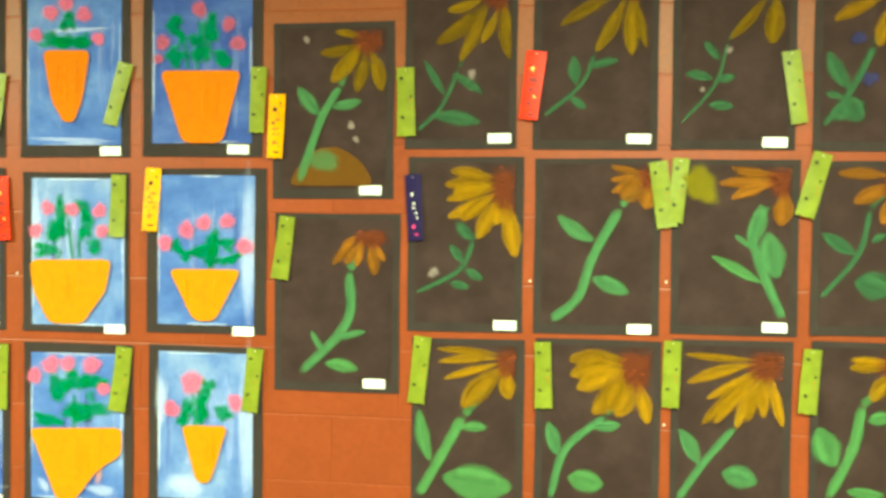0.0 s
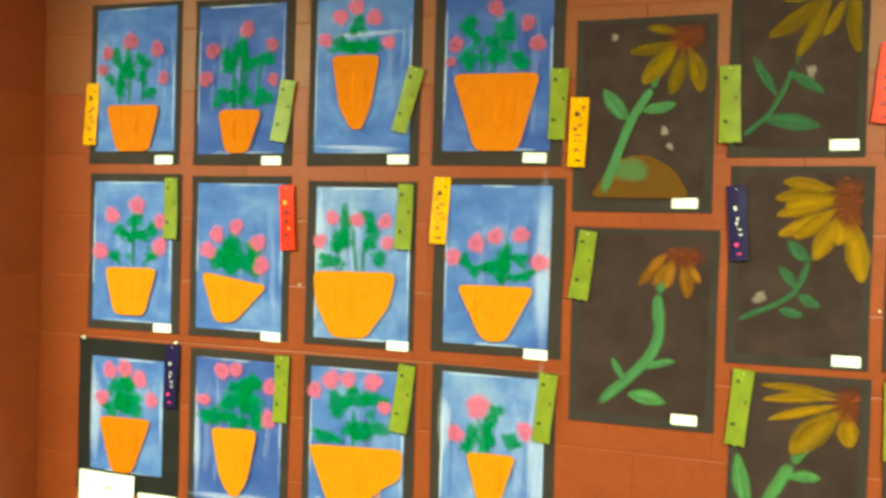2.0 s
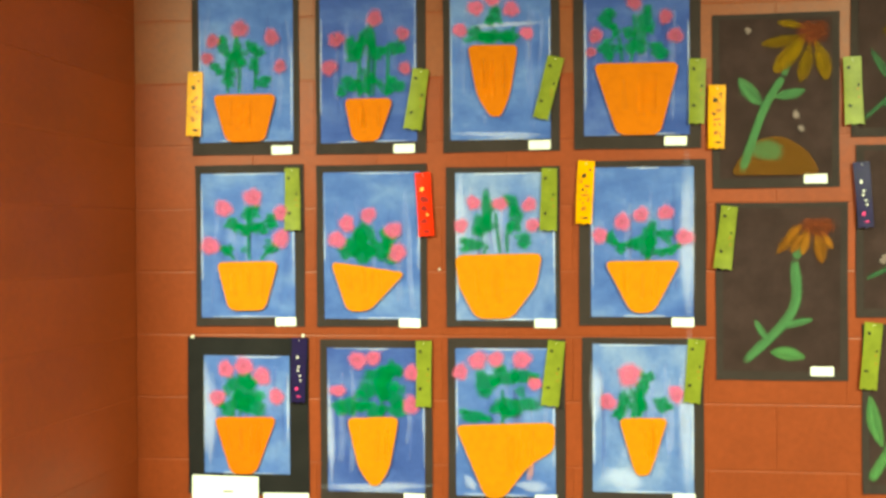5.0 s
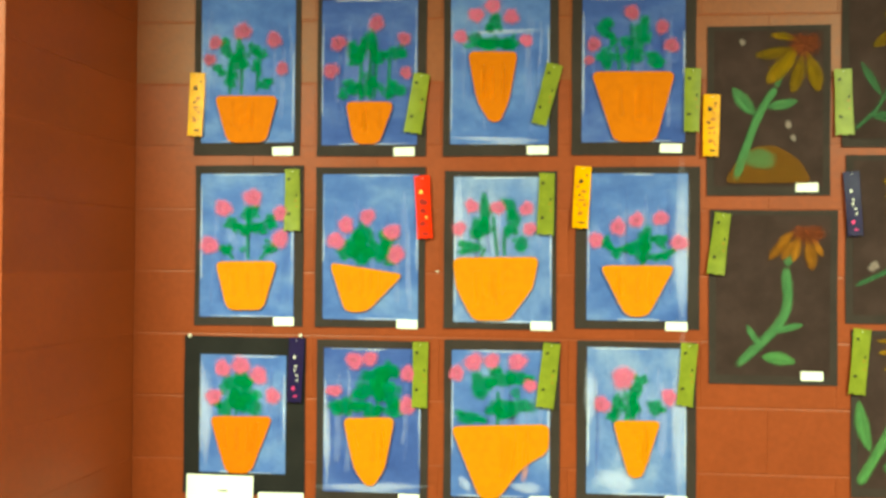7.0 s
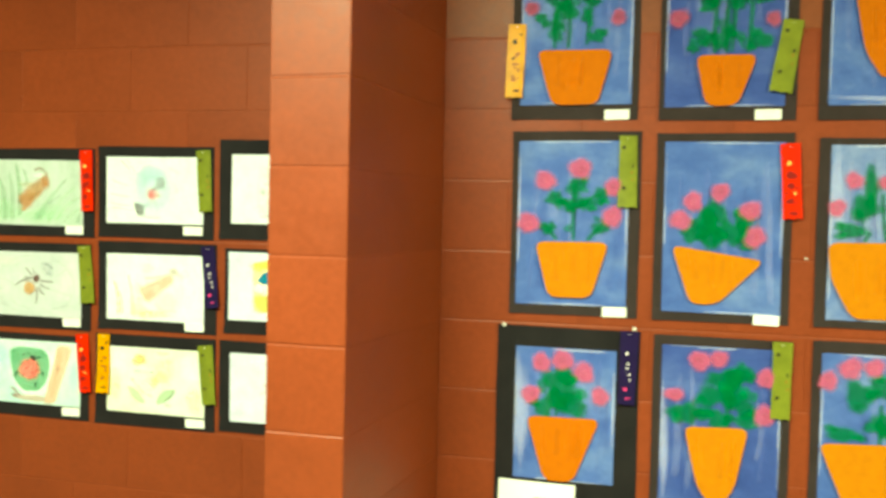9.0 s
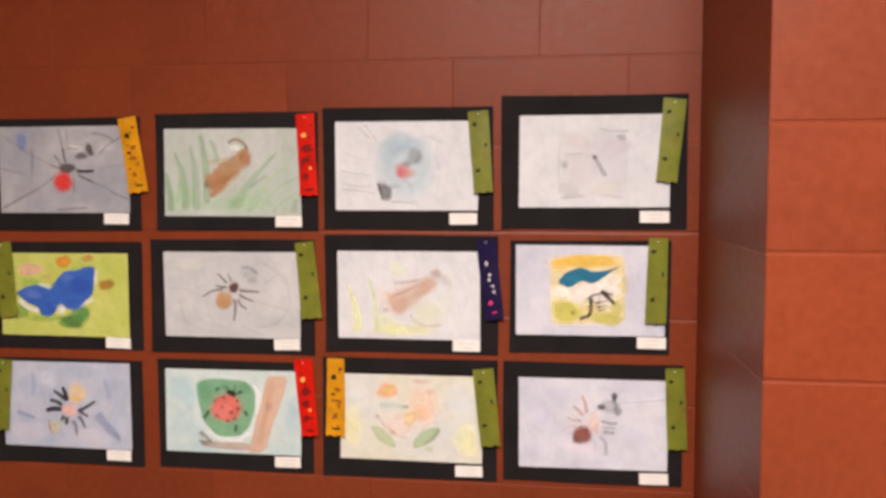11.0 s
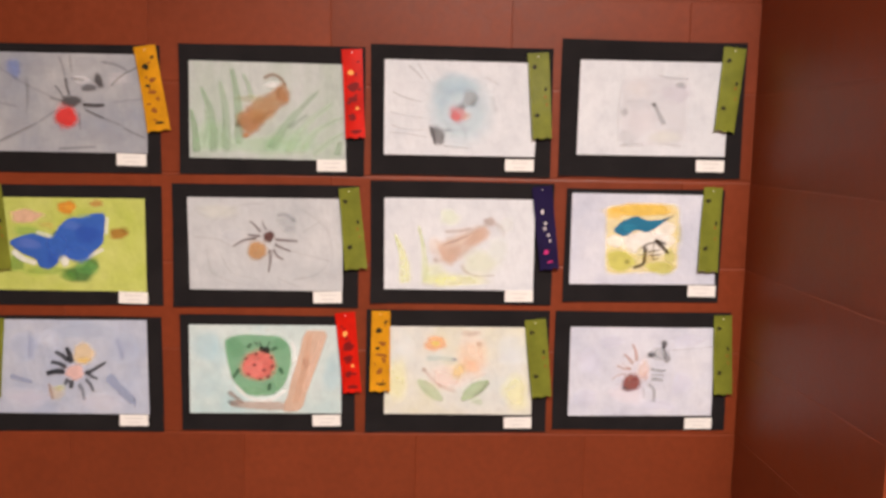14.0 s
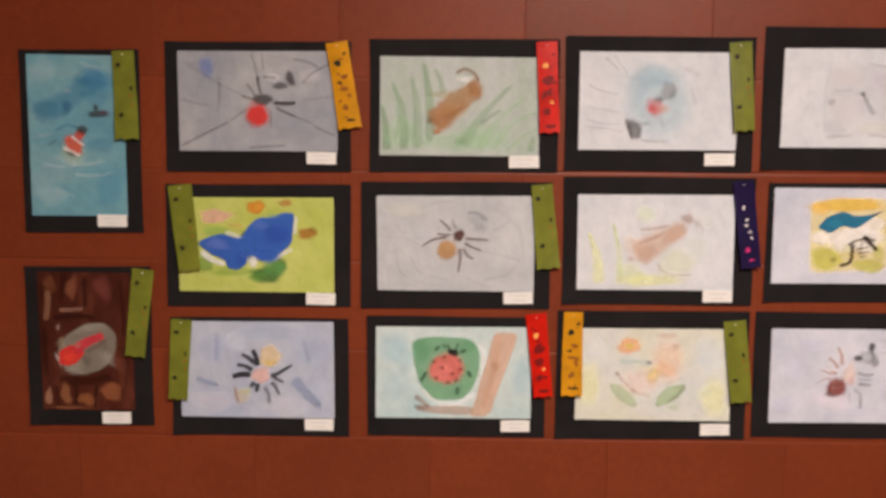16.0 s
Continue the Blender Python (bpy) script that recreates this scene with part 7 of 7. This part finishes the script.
art.stroke("brush_stroke", [(-0.034, -0.011), (-0.006, 0.01), (0.037, 0.029)], 0.0286, 0.0157, (0.55, 0.04, 0.06), 0.95)
art.stroke("brush_stroke", [(-0.006, -0.013), (0.018, 0.003), (0.046, 0.019)], 0.0092, 0.0065, (0.14, 0.07, 0.06), 0.5)
art.blob("paint_blot", -0.025, 0.003, 0.0094, 0.0064, (0.5, 0.3, 0.2), 0.4, ragged=0.12)
ribbon("yellow", 0.373, 1.961, 0.049, 0.209, 1.5, marks_for("yellow", 0))
ribbon("green", 1.096, 1.96, 0.054, 0.194, 8.5, marks_for("green", 1))
ribbon("green", 1.506, 1.986, 0.05, 0.199, 14.5, marks_for("green", 2))
ribbon("green", 1.954, 1.965, 0.048, 0.2, 1.5, marks_for("green", 3))
ribbon("yellow", 2.012, 1.886, 0.048, 0.194, 1.5, marks_for("yellow", 4))
ribbon("green", 0.694, 1.651, 0.05, 0.2, -0.5, marks_for("green", 5))
ribbon("red", 1.119, 1.63, 0.05, 0.202, -3.5, marks_for("red", 6))
ribbon("green", 1.506, 1.641, 0.05, 0.195, 1.5, marks_for("green", 7))
ribbon("yellow", 1.617, 1.662, 0.049, 0.196, 3.0, marks_for("yellow", 8))
ribbon("navy", 0.711, 1.105, 0.048, 0.207, 1.5, marks_for("navy", 9))
ribbon("green", 1.113, 1.097, 0.05, 0.209, 0.5, marks_for("green", 10))
ribbon("green", 1.517, 1.103, 0.053, 0.204, 6.5, marks_for("green", 11))
ribbon("green", 1.943, 1.114, 0.051, 0.196, 5.0, marks_for("green", 12))
ribbon("green", 2.038, 1.52, 0.051, 0.192, 7.0, marks_for("green", 13))
ribbon("green", 2.408, 1.956, 0.054, 0.204, -1.6, marks_for("green", 14))
ribbon("red", 2.779, 2.001, 0.055, 0.201, 6.4, marks_for("red", 15))
ribbon("green", 3.507, 1.989, 0.046, 0.206, -7.2, marks_for("green", 16))
ribbon("navy", 2.437, 1.645, 0.047, 0.198, -3.6, marks_for("navy", 17))
ribbon("green", 3.152, 1.688, 0.054, 0.192, -8.6, marks_for("green", 18))
ribbon("green", 3.195, 1.7, 0.043, 0.186, 4.8, marks_for("green", 19))
ribbon("green", 3.562, 1.718, 0.051, 0.186, 15.8, marks_for("green", 20))
ribbon("green", 2.457, 1.164, 0.051, 0.201, 5.4, marks_for("green", 21))
ribbon("green", 2.822, 1.161, 0.049, 0.195, -1.6, marks_for("green", 22))
ribbon("green", 3.186, 1.176, 0.047, 0.192, 1.8, marks_for("green", 23))
ribbon("green", 3.564, 1.168, 0.048, 0.183, 4.8, marks_for("green", 24))
ribbon("yellow", -1.469, 1.607, 0.05, 0.19, -9.0, marks_for("yellow", 25))
ribbon("red", -1.021, 1.605, 0.046, 0.199, -2.8, marks_for("red", 26))
ribbon("green", -0.599, 1.609, 0.046, 0.194, -4.3, marks_for("green", 27))
ribbon("green", -0.164, 1.632, 0.049, 0.192, 5.3, marks_for("green", 28))
ribbon("green", -1.826, 1.291, 0.051, 0.194, -6.5, marks_for("green", 29))
ribbon("green", -1.022, 1.3, 0.049, 0.189, -5.5, marks_for("green", 30))
ribbon("navy", -0.576, 1.308, 0.044, 0.195, -6.9, marks_for("navy", 31))
ribbon("green", -0.19, 1.31, 0.045, 0.199, 1.4, marks_for("green", 32))
ribbon("green", -1.845, 0.991, 0.046, 0.186, 3.1, marks_for("green", 33))
ribbon("red", -1.029, 1.009, 0.044, 0.192, -5.7, marks_for("red", 34))
ribbon("yellow", -0.955, 1.013, 0.045, 0.193, 0.3, marks_for("yellow", 35))
ribbon("green", -0.583, 0.999, 0.048, 0.188, -6.1, marks_for("green", 36))
ribbon("green", -0.142, 1.011, 0.043, 0.192, -2.5, marks_for("green", 37))
ribbon("green", -1.951, 1.583, 0.051, 0.194, -1.6, marks_for("green", 38))
ribbon("green", -1.935, 1.097, 0.047, 0.202, 6.5, marks_for("green", 39))
notice(0.463, 0.615, 0.22, 0.292)
push_pin(0.359, 1.21)
push_pin(0.725, 1.216)
push_pin(1.164, 1.426, 0.6)
push_pin(3.168, 1.44, 0.6)
push_pin(2.78, 1.434, 0.6)
push_pin(3.168, 1.029, 0.6)
